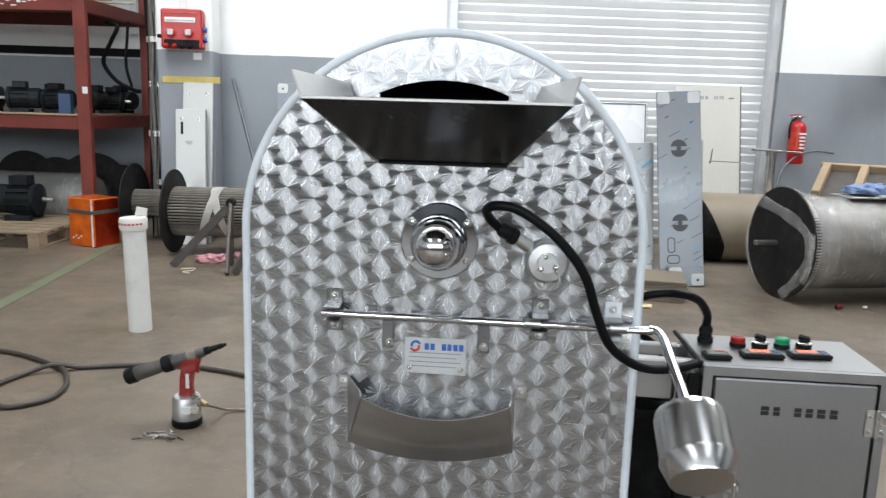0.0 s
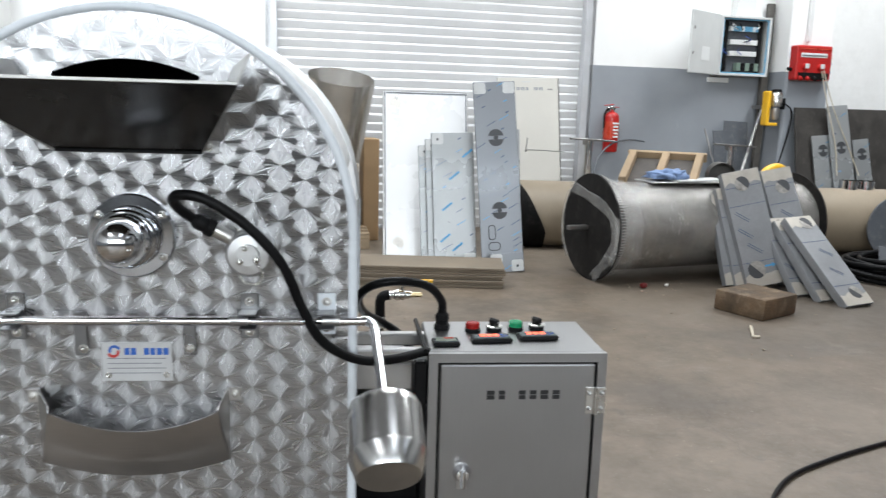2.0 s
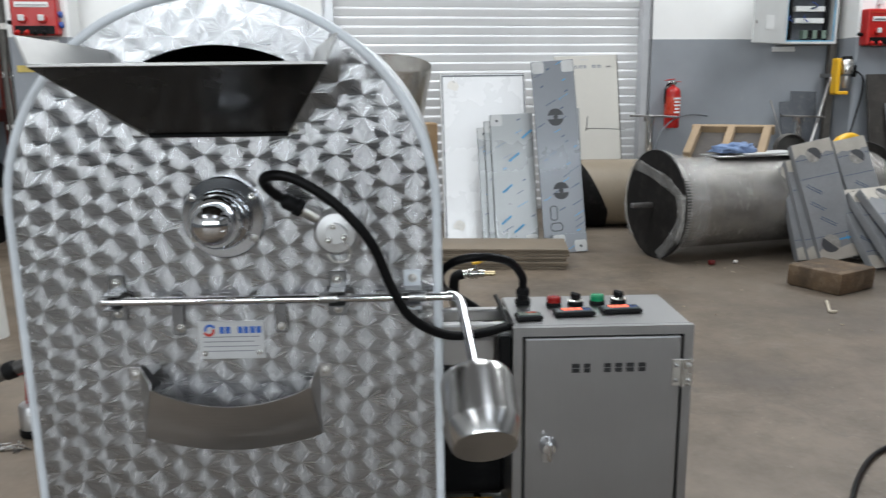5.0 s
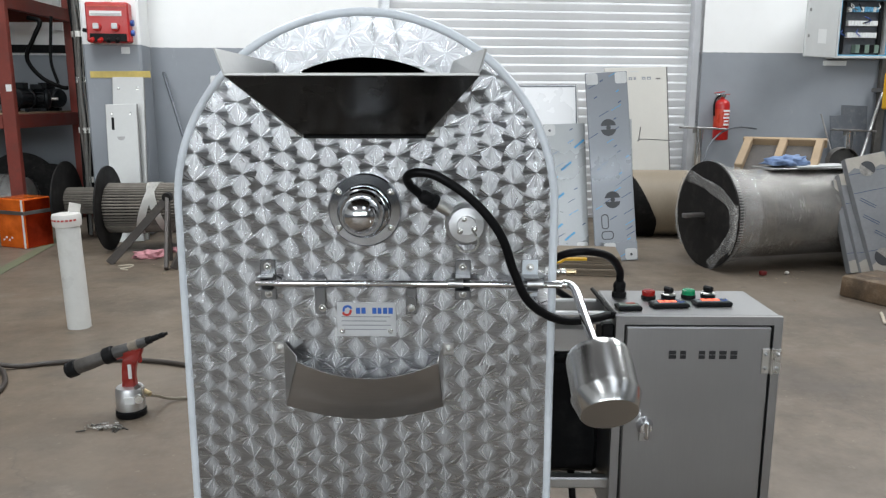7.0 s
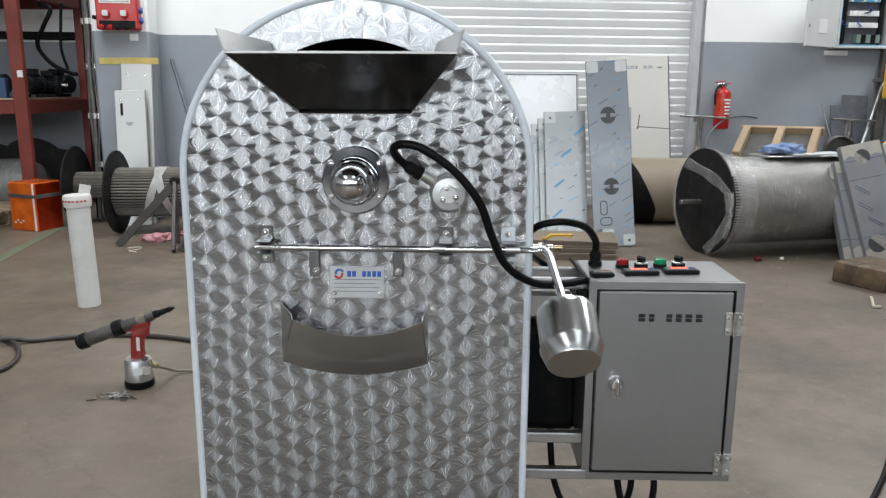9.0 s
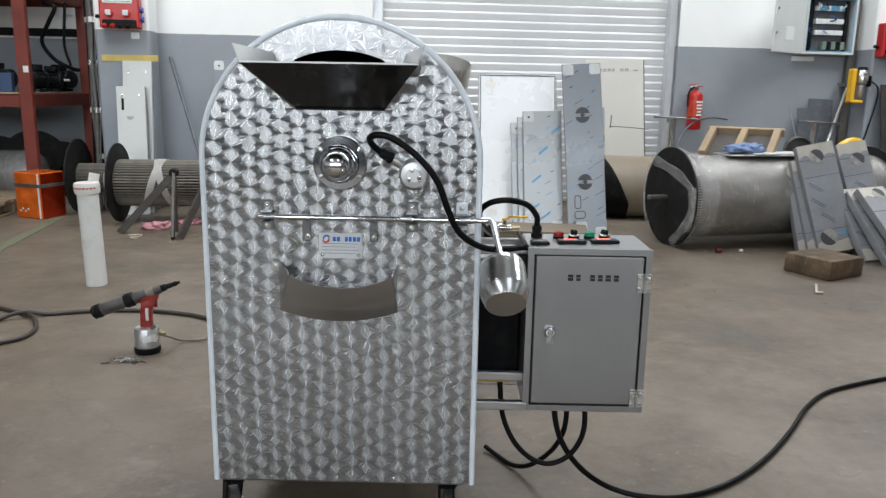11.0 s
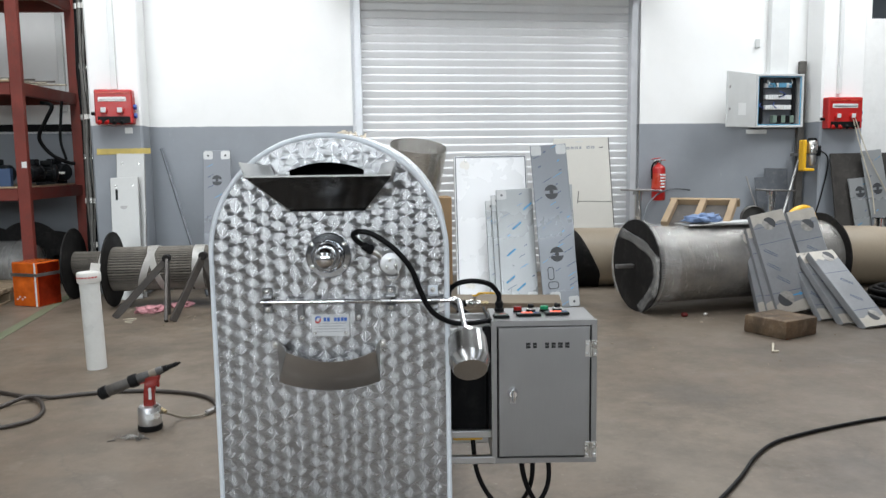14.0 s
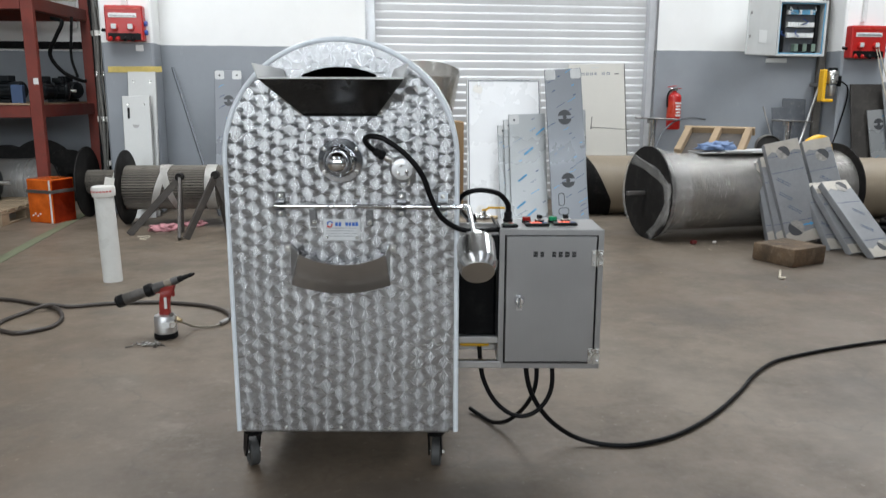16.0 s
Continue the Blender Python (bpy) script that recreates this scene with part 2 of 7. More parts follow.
def dado_paint(name, z_line, tone=1.0, low_tone=1.0):
    """White painted plaster over a grey painted dado."""
    m, nt, b = mat_base(name)
    geo = nt.nodes.new("ShaderNodeNewGeometry")
    sep = nt.nodes.new("ShaderNodeSeparateXYZ")
    nt.links.new(geo.outputs["Position"], sep.inputs[0])
    edge = noise_tex(nt, 14.0, 3)
    z = math_node(nt, "ADD", sep.outputs[2], math_node(nt, "MULTIPLY", edge, 0.012))
    low = math_node(nt, "LESS_THAN", z, z_line + 0.006)
    grime, fine = noise_tex(nt, 1.4, 7, 0.65), noise_tex(nt, 22.0, 4)
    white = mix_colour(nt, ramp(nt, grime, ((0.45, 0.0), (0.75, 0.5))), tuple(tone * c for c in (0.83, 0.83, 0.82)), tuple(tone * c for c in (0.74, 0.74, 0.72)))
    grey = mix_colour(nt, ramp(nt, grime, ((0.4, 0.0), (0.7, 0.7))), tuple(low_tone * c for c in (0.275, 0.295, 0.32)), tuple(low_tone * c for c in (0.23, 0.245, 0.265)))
    scr = noise_tex(nt, 7.0, 6, 0.8, stretch=(1.0, 1.0, 0.3))
    grey = mix_colour(nt, ramp(nt, scr, ((0.62, 0.0), (0.72, 0.4))), grey, (0.42, 0.43, 0.44))
    nt.links.new(mix_colour(nt, low, white, grey), b.inputs["Base Color"])
    b.inputs["Roughness"].default_value = 0.6
    bump(nt, b, fine, 0.12, 0.003)
    return m


def film_wrap(name, low=(0.20, 0.19, 0.174), high=(0.33, 0.315, 0.29), metal=0.45):
    """Clear stretch film over grey metal: glossy, creased."""
    m, nt, b = mat_base(name)
    big = noise_tex(nt, 2.2, 5, 0.6, stretch=(1.0, 2.0, 2.0))
    base = mix_colour(nt, ramp(nt, big, ((0.32, 0.0), (0.68, 1.0))), low, high)
    haze = noise_tex(nt, 1.7, 6, 0.7, stretch=(1.6, 1.0, 1.0))
    base = mix_colour(nt, ramp(nt, haze, ((0.52, 0.0), (0.66, 0.55))), base, (0.37, 0.335, 0.28))
    # creases where the film bunches, with painted glints: pale threads in loose patches
    patch = ramp(nt, noise_tex(nt, 3.4, 4, 0.6), ((0.46, 0.0), (0.60, 1.0)))
    glint_thread = ramp(nt, noise_tex(nt, 15.0, 6, 0.7, stretch=(3.0, 0.7, 0.7)), ((0.55, 0.0), (0.66, 1.0)))
    base = mix_colour(nt, math_node(nt, "MULTIPLY", math_node(nt, "MULTIPLY", patch, glint_thread), 0.7), base, (0.62, 0.60, 0.57))
    nt.links.new(base, b.inputs["Base Color"])
    b.inputs["Metallic"].default_value = metal
    b.inputs["Roughness"].default_value = 0.24
    b.inputs["Coat Weight"].default_value = 1.0
    b.inputs["Coat Roughness"].default_value = 0.08
    wrinkle = node(nt, "ShaderNodeBump", Strength=1.0, Distance=0.03)
    nt.links.new(noise_tex(nt, 15.0, 9, 0.72, stretch=(1.5, 0.8, 0.8)), wrinkle.inputs["Height"])
    nt.links.new(wrinkle.outputs[0], b.inputs["Coat Normal"])
    bump(nt, b, noise_tex(nt, 19.0, 8, 0.7, stretch=(1.6, 0.7, 0.7)), 0.55, 0.02)
    return m


def clear_film(name, tint=(0.9, 0.9, 0.88), alpha=0.35, stretch=(1, 1, 1)):
    m, nt, b = mat_base(name)
    cr = noise_tex(nt, 16.0, 7, 0.7, stretch=stretch)
    b.inputs["Base Color"].default_value = (*tint, 1)
    b.inputs["Roughness"].default_value = 0.15
    nt.links.new(ramp(nt, cr, ((0.35, alpha * 0.4), (0.7, min(1, alpha * 1.8)))), b.inputs["Alpha"])
    bump(nt, b, cr, 0.9, 0.01)
    return m


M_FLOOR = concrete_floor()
M_WALL = dado_paint("dado_painted_wall", 1.733)
M_WHITE_WALL = surface("white_wall_paint", (0.82, 0.82, 0.805), 0.6, vary=0.05, scale=1.2, grain=25, relief=0.1, dirt=(0.6, 0.59, 0.56), dirt_amount=0.3)
# darker copy for the unseen walls, to limit bounced light and reflections
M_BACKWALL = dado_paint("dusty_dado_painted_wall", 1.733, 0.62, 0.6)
# roof colour kept dark to hold back bounced light
M_CEIL = surface("ceiling_sheet_paint", (0.24, 0.24, 0.24), 0.6, vary=0.06, scale=1.0, relief=0.05)
M_SHUTTER = surface("galvanised_shutter_slat", (0.72, 0.725, 0.73), 0.45, 0.1, vary=0.05, scale=3.0, grain=40, relief=0.05, piece_vary=0.08)
M_GUIDE = surface("galvanised_guide_rail", (0.6, 0.61, 0.63), 0.4, 0.5, vary=0.08)
M_HOOD = surface("shutter_hood_grey", (0.2, 0.2, 0.205), 0.5, 0.2)
M_GREENLINE = surface("worn_green_floor_paint", (0.14, 0.155, 0.092), 0.6, vary=0.25, scale=8, grain=30, dirt=(0.15, 0.128, 0.104), dirt_amount=0.9)
M_SWIRL = swirl_steel()
M_BANDED = banded_steel()
M_STEEL = surface("brushed_stainless", (0.58, 0.58, 0.58), 0.34, 1.0, vary=0.06, scale=4, grain=18, stretch=(1, 1, 14), relief=0.05, aniso=0.5, rough_vary=0.06)
M_CABINET = surface("satin_stainless_cabinet", (0.39, 0.39, 0.391), 0.34, 1.0, vary=0.05, scale=5, grain=14, stretch=(16, 1, 1), relief=0.008, rough_vary=0.03)
M_CHROME = surface("polished_chrome", (0.78, 0.78, 0.79), 0.07, 1.0, vary=0.02, relief=0.0, rough_vary=0.03)
M_DARKCHROME = surface("polished_bearing_steel", (0.55, 0.565, 0.59), 0.12, 1.0, vary=0.03, relief=0.0, rough_vary=0.03)
M_POLISHED = surface("polished_stainless", (0.66, 0.665, 0.67), 0.12, 1.0, vary=0.04, grain=30, relief=0.02, rough_vary=0.05)
M_DARKSTEEL = surface("unlit_oiled_steel", (0.32, 0.31, 0.30), 0.38, 1.0, vary=0.18, scale=5, grain=30, relief=0.05, dirt=(0.2, 0.19, 0.18))
# near-black base colour paints in the dark floor this sheet mirrors
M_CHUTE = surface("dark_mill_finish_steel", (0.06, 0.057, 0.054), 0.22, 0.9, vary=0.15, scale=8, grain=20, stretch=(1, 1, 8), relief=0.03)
M_TRIM = surface("bluish_protective_edge_trim", (0.71, 0.75, 0.79), 0.30, 0.0, vary=0.06, scale=9, relief=0.04)
M_BLACK = surface("black_plastic", (0.009, 0.009, 0.0095), 0.45, vary=0.2, spec=0.12)
M_RUBBER = surface("black_rubber_cable", (0.006, 0.006, 0.0065), 0.42, vary=0.25, grain=90, relief=0.1, spec=0.12)
M_BLACKMETAL = surface("black_painted_steel", (0.004, 0.004, 0.0045), 0.5, vary=0.3, dirt=(0.03, 0.028, 0.026), dirt_amount=0.3, spec=0.1)
M_GREYWHEEL = surface("grey_rubber_tread", (0.045, 0.045, 0.044), 0.6, vary=0.1)
M_ZINC = surface("zinc_plated_steel", (0.66, 0.65, 0.62), 0.28, 1.0, vary=0.1, scale=20)
M_ALU = surface("cast_aluminium", (0.62, 0.62, 0.62), 0.45, 1.0, vary=0.08, scale=25, grain=120, relief=0.2)
M_PLATE = surface("printed_nameplate_foil", (0.66, 0.67, 0.68), 0.35, 0.6, vary=0.04)
M_BLUEPRINT = surface("blue_print_ink", (0.03, 0.12, 0.45), 0.4, vary=0.05)
M_REDPRINT = surface("red_print_ink", (0.5, 0.04, 0.03), 0.4, vary=0.05)
M_GREYPRINT = surface("grey_print_ink", (0.28, 0.29, 0.31), 0.5, vary=0.05)
M_TUBESTEEL = surface("dull_grey_tube_steel", (0.36, 0.35, 0.34), 0.4, 0.9, vary=0.2, scale=5)
M_DARKPRINT = surface("dark_cut_letter", (0.012, 0.012, 0.013), 0.6, vary=0.05)
M_REDLAMP = surface("red_lens_plastic", (0.28, 0.012, 0.01), 0.25, vary=0.05)
M_GREENLAMP = surface("green_lens_plastic", (0.01, 0.24, 0.10), 0.25, vary=0.05)
M_DISPLAY = glow("lit_red_display", (1.0, 0.13, 0.06), 1.6)
M_DISPLAYBACK = surface("controller_face_dark", (0.05, 0.075, 0.08), 0.3, vary=0.1)
M_YELLOW = surface("yellow_paint", (0.76, 0.42, 0.015), 0.4, vary=0.08)
M_RACK = surface("rust_red_rack_paint", (0.17, 0.031, 0.021), 0.5, vary=0.2, scale=5, dirt=(0.11, 0.035, 0.025), dirt_amount=0.7)
M_BOARD = surface("chipboard_shelf", (0.34, 0.25, 0.16), 0.7, vary=0.2, grain=50)
M_PALEWOOD = surface("pale_raw_batten", (0.30, 0.215, 0.13), 0.7, vary=0.2, scale=4, grain=12, stretch=(9, 1, 9), relief=0.3)
M_GREYWOOD = surface("weathered_pallet_wood", (0.30, 0.225, 0.145), 0.75, vary=0.22, scale=3, grain=12, stretch=(1, 9, 9), relief=0.3, piece_vary=0.4)
M_BEAM = surface("dark_timber_block", (0.095, 0.060, 0.032), 0.75, vary=0.6, scale=5, grain=16, stretch=(10, 1.2, 10), relief=0.8, dirt=(0.20, 0.155, 0.105), dirt_amount=0.7)
M_ORANGE = surface("glossy_orange_foil", (0.86, 0.15, 0.016), 0.16, 0.3, vary=0.35, scale=9, relief=2.6, grain=6)
M_ORANGESHADE = surface("glossy_orange_foil_side", (0.42, 0.035, 0.008), 0.16, 0.65, vary=0.35, scale=9, relief=2.2, grain=6)
M_PVC = surface("white_pvc", (0.72, 0.72, 0.69), 0.35, vary=0.04, scale=5, dirt=(0.5, 0.48, 0.44), dirt_amount=0.3)
M_TAPE = surface("packing_tape", (0.7, 0.68, 0.64), 0.3, vary=0.05)
M_REDPAINT = surface("red_plastic", (0.42, 0.014, 0.012), 0.35, vary=0.1, scale=8)
M_REDMETAL = surface("red_enamel", (0.48, 0.045, 0.02), 0.3, vary=0.08)
M_BLUEPLASTIC = surface("blue_socket_plastic", (0.03, 0.08, 0.32), 0.4, vary=0.08)
M_GRIPRED = surface("red_tool_paint", (0.27, 0.018, 0.012), 0.38, vary=0.12)
M_TOOLGREY = surface("dark_grey_tool_body", (0.05, 0.047, 0.044), 0.4, vary=0.25, scale=18)
M_BRUSHROLL = surface("wire_bundle_roll", (0.20, 0.178, 0.15), 0.55, 0.25, vary=0.3, scale=8, grain=40, stretch=(1, 12, 12), relief=0.4, piece_vary=0.7)
M_DISC = surface("blackened_steel_disc", (0.017, 0.016, 0.0155), 0.55, 0.1, vary=0.3, scale=4, dirt=(0.055, 0.05, 0.046), dirt_amount=0.5, spec=0.12)
M_GREYDISC = surface("grey_primed_disc", (0.115, 0.125, 0.14), 0.5, 0.3, vary=0.12, dirt=(0.24, 0.24, 0.24), dirt_amount=0.5)
M_FILMDRUM = film_wrap("film_wrapped_steel_drum")
# lighter copy: front light that the shelf blocks is put into the colour
M_LITDRUM = film_wrap("film_wrapped_pale_drum", (0.28, 0.275, 0.265), (0.42, 0.41, 0.395), 0.0)
M_FILM = clear_film("clear_stretch_film", (0.55, 0.54, 0.52), 0.22)
M_FILMFOLD = clear_film("bunched_stretch_film", (0.62, 0.61, 0.585), 0.24)
M_KRAFT = surface("kraft_wrapped_roll", (0.25, 0.203, 0.145), 0.5, vary=0.12, scale=2.5, grain=20, stretch=(8, 1, 1), relief=0.3)
M_CARDBOARD = surface("brown_cardboard", (0.36, 0.235, 0.125), 0.75, vary=0.12, scale=4)
M_BLUEFILM = surface("blue_grey_film_on_steel", (0.215, 0.226, 0.245), 0.32, 0.4, vary=0.05, scale=2, relief=0.02)
M_DULLFILM = surface("dull_scuffed_film_on_steel", (0.225, 0.231, 0.240), 0.48, 0.25, vary=0.14, scale=4, relief=0.04)
M_PALEFILM = surface("pale_film_on_steel", (0.335, 0.347, 0.35), 0.3, 0.4, vary=0.06, scale=2, relief=0.02)
M_WHITESHEET = surface("white_film_on_steel_sheet", (0.76, 0.765, 0.77), 0.28, 0.1, vary=0.0, scale=1.5, relief=0.02)
M_CREAMSHEET = surface("cream_coated_sheet", (0.60, 0.58, 0.53), 0.45, 0.1, vary=0.04, scale=2)
M_BAREMETAL = surface("bare_matt_steel", (0.50, 0.495, 0.48), 0.42, 0.9, vary=0.07, scale=4)
M_BLUEINK = surface("film_printing_dark_blue", (0.03, 0.06, 0.13), 0.5, vary=0.05)
M_CYANINK = surface("film_printing_cyan", (0.06, 0.28, 0.52), 0.5, vary=0.05)
M_STRIPWOOD = surface("stacked_strip_bundle", (0.20, 0.16, 0.115), 0.6, vary=0.2, scale=3, grain=14, stretch=(1, 12, 12), relief=0.3, piece_vary=0.3)
M_CLOTH = surface("blue_rag_cloth", (0.16, 0.23, 0.38), 0.85, vary=0.25, scale=20)
M_PINK = surface("pink_rag_cloth", (0.52, 0.24, 0.26), 0.85, vary=0.3, scale=30)
M_DARKBOARD = surface("stained_dark_board", (0.085, 0.078, 0.07), 0.6, vary=0.35, scale=4, dirt=(0.17, 0.16, 0.14), dirt_amount=0.6)
M_ROPE = surface("pale_rope", (0.48, 0.43, 0.34), 0.8, vary=0.15, scale=40)
M_MESH = surface("grey_wire_mesh_sheet", (0.17, 0.16, 0.14), 0.5, 0.5, vary=0.1, grain=200, relief=0.6)
M_ENCLOSURE = surface("grey_enclosure_paint", (0.56, 0.57, 0.56), 0.4, vary=0.05)
M_TILEWHITE = surface("white_plastic", (0.70, 0.71, 0.70), 0.4, vary=0.04)
M_MOTOR = surface("dark_motor_paint", (0.011, 0.013, 0.015), 0.45, vary=0.25, spec=0.15, dirt=(0.045, 0.045, 0.045), dirt_amount=0.35)
M_YTAPE = surface("yellow_wall_tape", (0.55, 0.42, 0.12), 0.6, vary=0.15, scale=10)
M_GLASS_DARK = surface("dark_window_glass", (0.03, 0.035, 0.04), 0.08, vary=0.1)
M_TURNED = surface("satin_turned_steel", (0.76, 0.755, 0.745), 0.24, 1.0, vary=0.02, scale=20, grain=60, relief=0.0, rough_vary=0.02)
M_LITTER = surface("pale_chips", (0.34, 0.29, 0.22), 0.8, vary=0.3, scale=60)
M_CABLEGREY = surface("dull_grey_cable", (0.12, 0.115, 0.105), 0.6, vary=0.3, scale=9)
M_BLACKBOARD = surface("black_stained_board", (0.038, 0.034, 0.03), 0.6, vary=0.35, scale=4, dirt=(0.09, 0.083, 0.072), dirt_amount=0.5)
# colour darkened to stand for the dim hall reflected in the clips
M_BRACKET = surface("mirror_dark_bracket_steel", (0.26, 0.263, 0.27), 0.28, 1.0, vary=0.05, relief=0.0, rough_vary=0.03)
M_FLAP = surface("brushed_flap_steel", (0.64, 0.632, 0.625), 0.36, 1.0, vary=0.08, scale=5, grain=18, stretch=(1, 1, 14), relief=0.05, aniso=0.5, rough_vary=0.06)
M_KNOCK = surface("dark_cut_knockout", (0.06, 0.062, 0.066), 0.5, 0.3, vary=0.1)
M_HOSE = surface("grey_black_air_hose", (0.042, 0.033, 0.027), 0.5, vary=0.2)
M_CLEARHOSE = surface("amber_clear_tube", (0.19, 0.165, 0.125), 0.3, vary=0.1)
M_WORNGREY = surface("worn_grey_tool_plastic", (0.085, 0.076, 0.068), 0.5, vary=0.3, scale=25, dirt=(0.03, 0.028, 0.026), dirt_amount=0.6)
M_WORNBAND = surface("worn_tan_band", (0.20, 0.165, 0.125), 0.55, vary=0.3, scale=40)
M_BRASS = surface("brass_fitting", (0.50, 0.40, 0.24), 0.3, 1.0, vary=0.1)

# ---- mesh helpers ----
def part(name, bm, material, parent=None, label="", smooth=None):
    """One mesh object from a bmesh, under a thing or a part."""
    me = bpy.data.meshes.new(name)
    if smooth is not None:
        for f in bm.faces:
            f.smooth = True
        for e in bm.edges:
            if len(e.link_faces) == 2 and e.calc_face_angle(0) > radians(smooth):
                e.smooth = False
    bm.normal_update()
    bm.to_mesh(me)
    bm.free()
    if material:
        me.materials.append(material)
    ob = new(name, me)
    if parent:
        ob.parent = parent
    if label:
        ob["label"] = label
    return ob


def share(ob, m, parent=None):
    """Another object on the same mesh."""
    o = new(ob.name.split(".")[0], ob.data)
    o.parent = parent or ob.parent
    o.matrix_basis = m
    return o


def thing(name, m, label, category, group=""):
    e = new(name)
    e.empty_display_size = 0.1
    e.matrix_world = m
    return tagged(e, label, category, group)


def whole(name, bm, material, m, label, category, group="", kind="", smooth=None):
    ob = part(name, bm, material, None, "", smooth)
    ob.matrix_world = m
    return tagged(ob, label, category, group, kind)


def box(bm, c, s, bevel=0.0, m=None, segs=1):
    """A box about c with sides s, its edges eased by bevel."""
    r = bmesh.ops.create_cube(bm, size=1.0)
    vs = r["verts"]
    bmesh.ops.scale(bm, vec=s, verts=vs)
    if bevel:
        es = list({e for v in vs for e in v.link_edges})
        g = bmesh.ops.bevel(bm, geom=es, offset=min(bevel, 0.45 * min(s)), segments=segs, affect="EDGES", profile=0.5)
        vs = list({v for f in g["faces"] for v in f.verts} | {v for v in vs if v.is_valid})
    bmesh.ops.translate(bm, vec=c, verts=vs)
    if m is not None:
        bmesh.ops.transform(bm, matrix=m, verts=vs)
    return vs


def boxed(c, s, bevel=0.0, m=None, segs=1):
    bm = bmesh.new()
    box(bm, c, s, bevel, m, segs)
    return bm


def frame_at(p0, p1):
    d = Vector(p1) - Vector(p0)
    return Matrix.Translation(p0) @ d.to_track_quat("Z", "Y").to_matrix().to_4x4()


def lathe(bm, profile, segs=32, m=None):
    """A solid turned about z from (radius, height) pairs, closed at the ends where the radius is 0."""
    rings = []
    m = m or Matrix()
    for r, z in profile:
        if r <= 1e-6:
            rings.append([bm.verts.new(m @ Vector((0, 0, z)))])
        else:
            rings.append([bm.verts.new(m @ Vector((r * math.cos(2 * math.pi * i / segs), r * math.sin(2 * math.pi * i / segs), z))) for i in range(segs)])
    for a, b in zip(rings, rings[1:]):
        for i in range(segs):
            j = (i + 1) % segs
            if len(a) == 1 and len(b) == 1:
                continue
            if len(a) == 1:
                bm.faces.new((a[0], b[j], b[i]))
            elif len(b) == 1:
                bm.faces.new((a[i], a[j], b[0]))
            else:
                bm.faces.new((a[i], a[j], b[j], b[i]))
    return bm


def turned(profile, segs=32, m=None):
    bm = bmesh.new()
    lathe(bm, profile, segs, m)
    bmesh.ops.recalc_face_normals(bm, faces=bm.faces)
    return bm


def rod(bm, p0, p1, r, segs=12, ease=0.0):
    ln = (Vector(p1) - Vector(p0)).length
    e = min(ease, r * 0.9)
    prof = [(0, 0), (r - e, 0), (r, e), (r, ln - e), (r - e, ln), (0, ln)] if e else [(0, 0), (r, 0), (r, ln), (0, ln)]
    lathe(bm, prof, segs, frame_at(p0, p1))


def rodded(p0, p1, r, segs=12, ease=0.0):
    bm = bmesh.new()
    rod(bm, p0, p1, r, segs, ease)
    bmesh.ops.recalc_face_normals(bm, faces=bm.faces)
    return bm


def smooth_path(points, n=8, closed=False):
    """A Catmull-Rom line through the points."""
    ps = [Vector(p) for p in points]
    if closed:
        ext = [ps[-1]] + ps + [ps[0], ps[1]]
    else:
        ext = [2 * ps[0] - ps[1]] + ps + [2 * ps[-1] - ps[-2]]
    out = []
    for i in range(1, len(ext) - 2):
        a, b, c, d = ext[i - 1 : i + 3]
        for k in range(n):
            t = k / n
            out.append(0.5 * ((2 * b) + (c - a) * t + (2 * a - 5 * b + 4 * c - d) * t * t + (3 * b - a - 3 * c + d) * t**3))
    if not closed:
        out.append(ps[-1])
    return out


def tube(bm, path, r, segs=10, closed=False, taper=None):
    """A round cord along a path."""
    rings = []
    n = len(path)
    up = Vector((0.13, 0.2, 1)).normalized()
    side = None
    for i, p in enumerate(path):
        a = path[(i - 1) % n] if closed or i > 0 else p
        b = path[(i + 1) % n] if closed or i < n - 1 else p
        d = (Vector(b) - Vector(a)).normalized()
        side = (side - d * side.dot(d)).normalized() if side else d.cross(up).normalized()
        w = d.cross(side)
        rr = r if taper is None else r * (taper[0] + (taper[1] - taper[0]) * i / (n - 1))
        rings.append([bm.verts.new(Vector(p) + rr * (math.cos(2 * math.pi * k / segs) * side + math.sin(2 * math.pi * k / segs) * w)) for k in range(segs)])
    for i in range(n if closed else n - 1):
        a, b = rings[i], rings[(i + 1) % n]
        for k in range(segs):
            bm.faces.new((a[k], a[(k + 1) % segs], b[(k + 1) % segs], b[k]))
    if not closed:
        bm.faces.new(rings[0][::-1])
        bm.faces.new(rings[-1])


def tubed(points, r, segs=10, n=8, closed=False):
    bm = bmesh.new()
    tube(bm, smooth_path(points, n, closed), r, segs, closed)
    bmesh.ops.recalc_face_normals(bm, faces=bm.faces)
    return bm


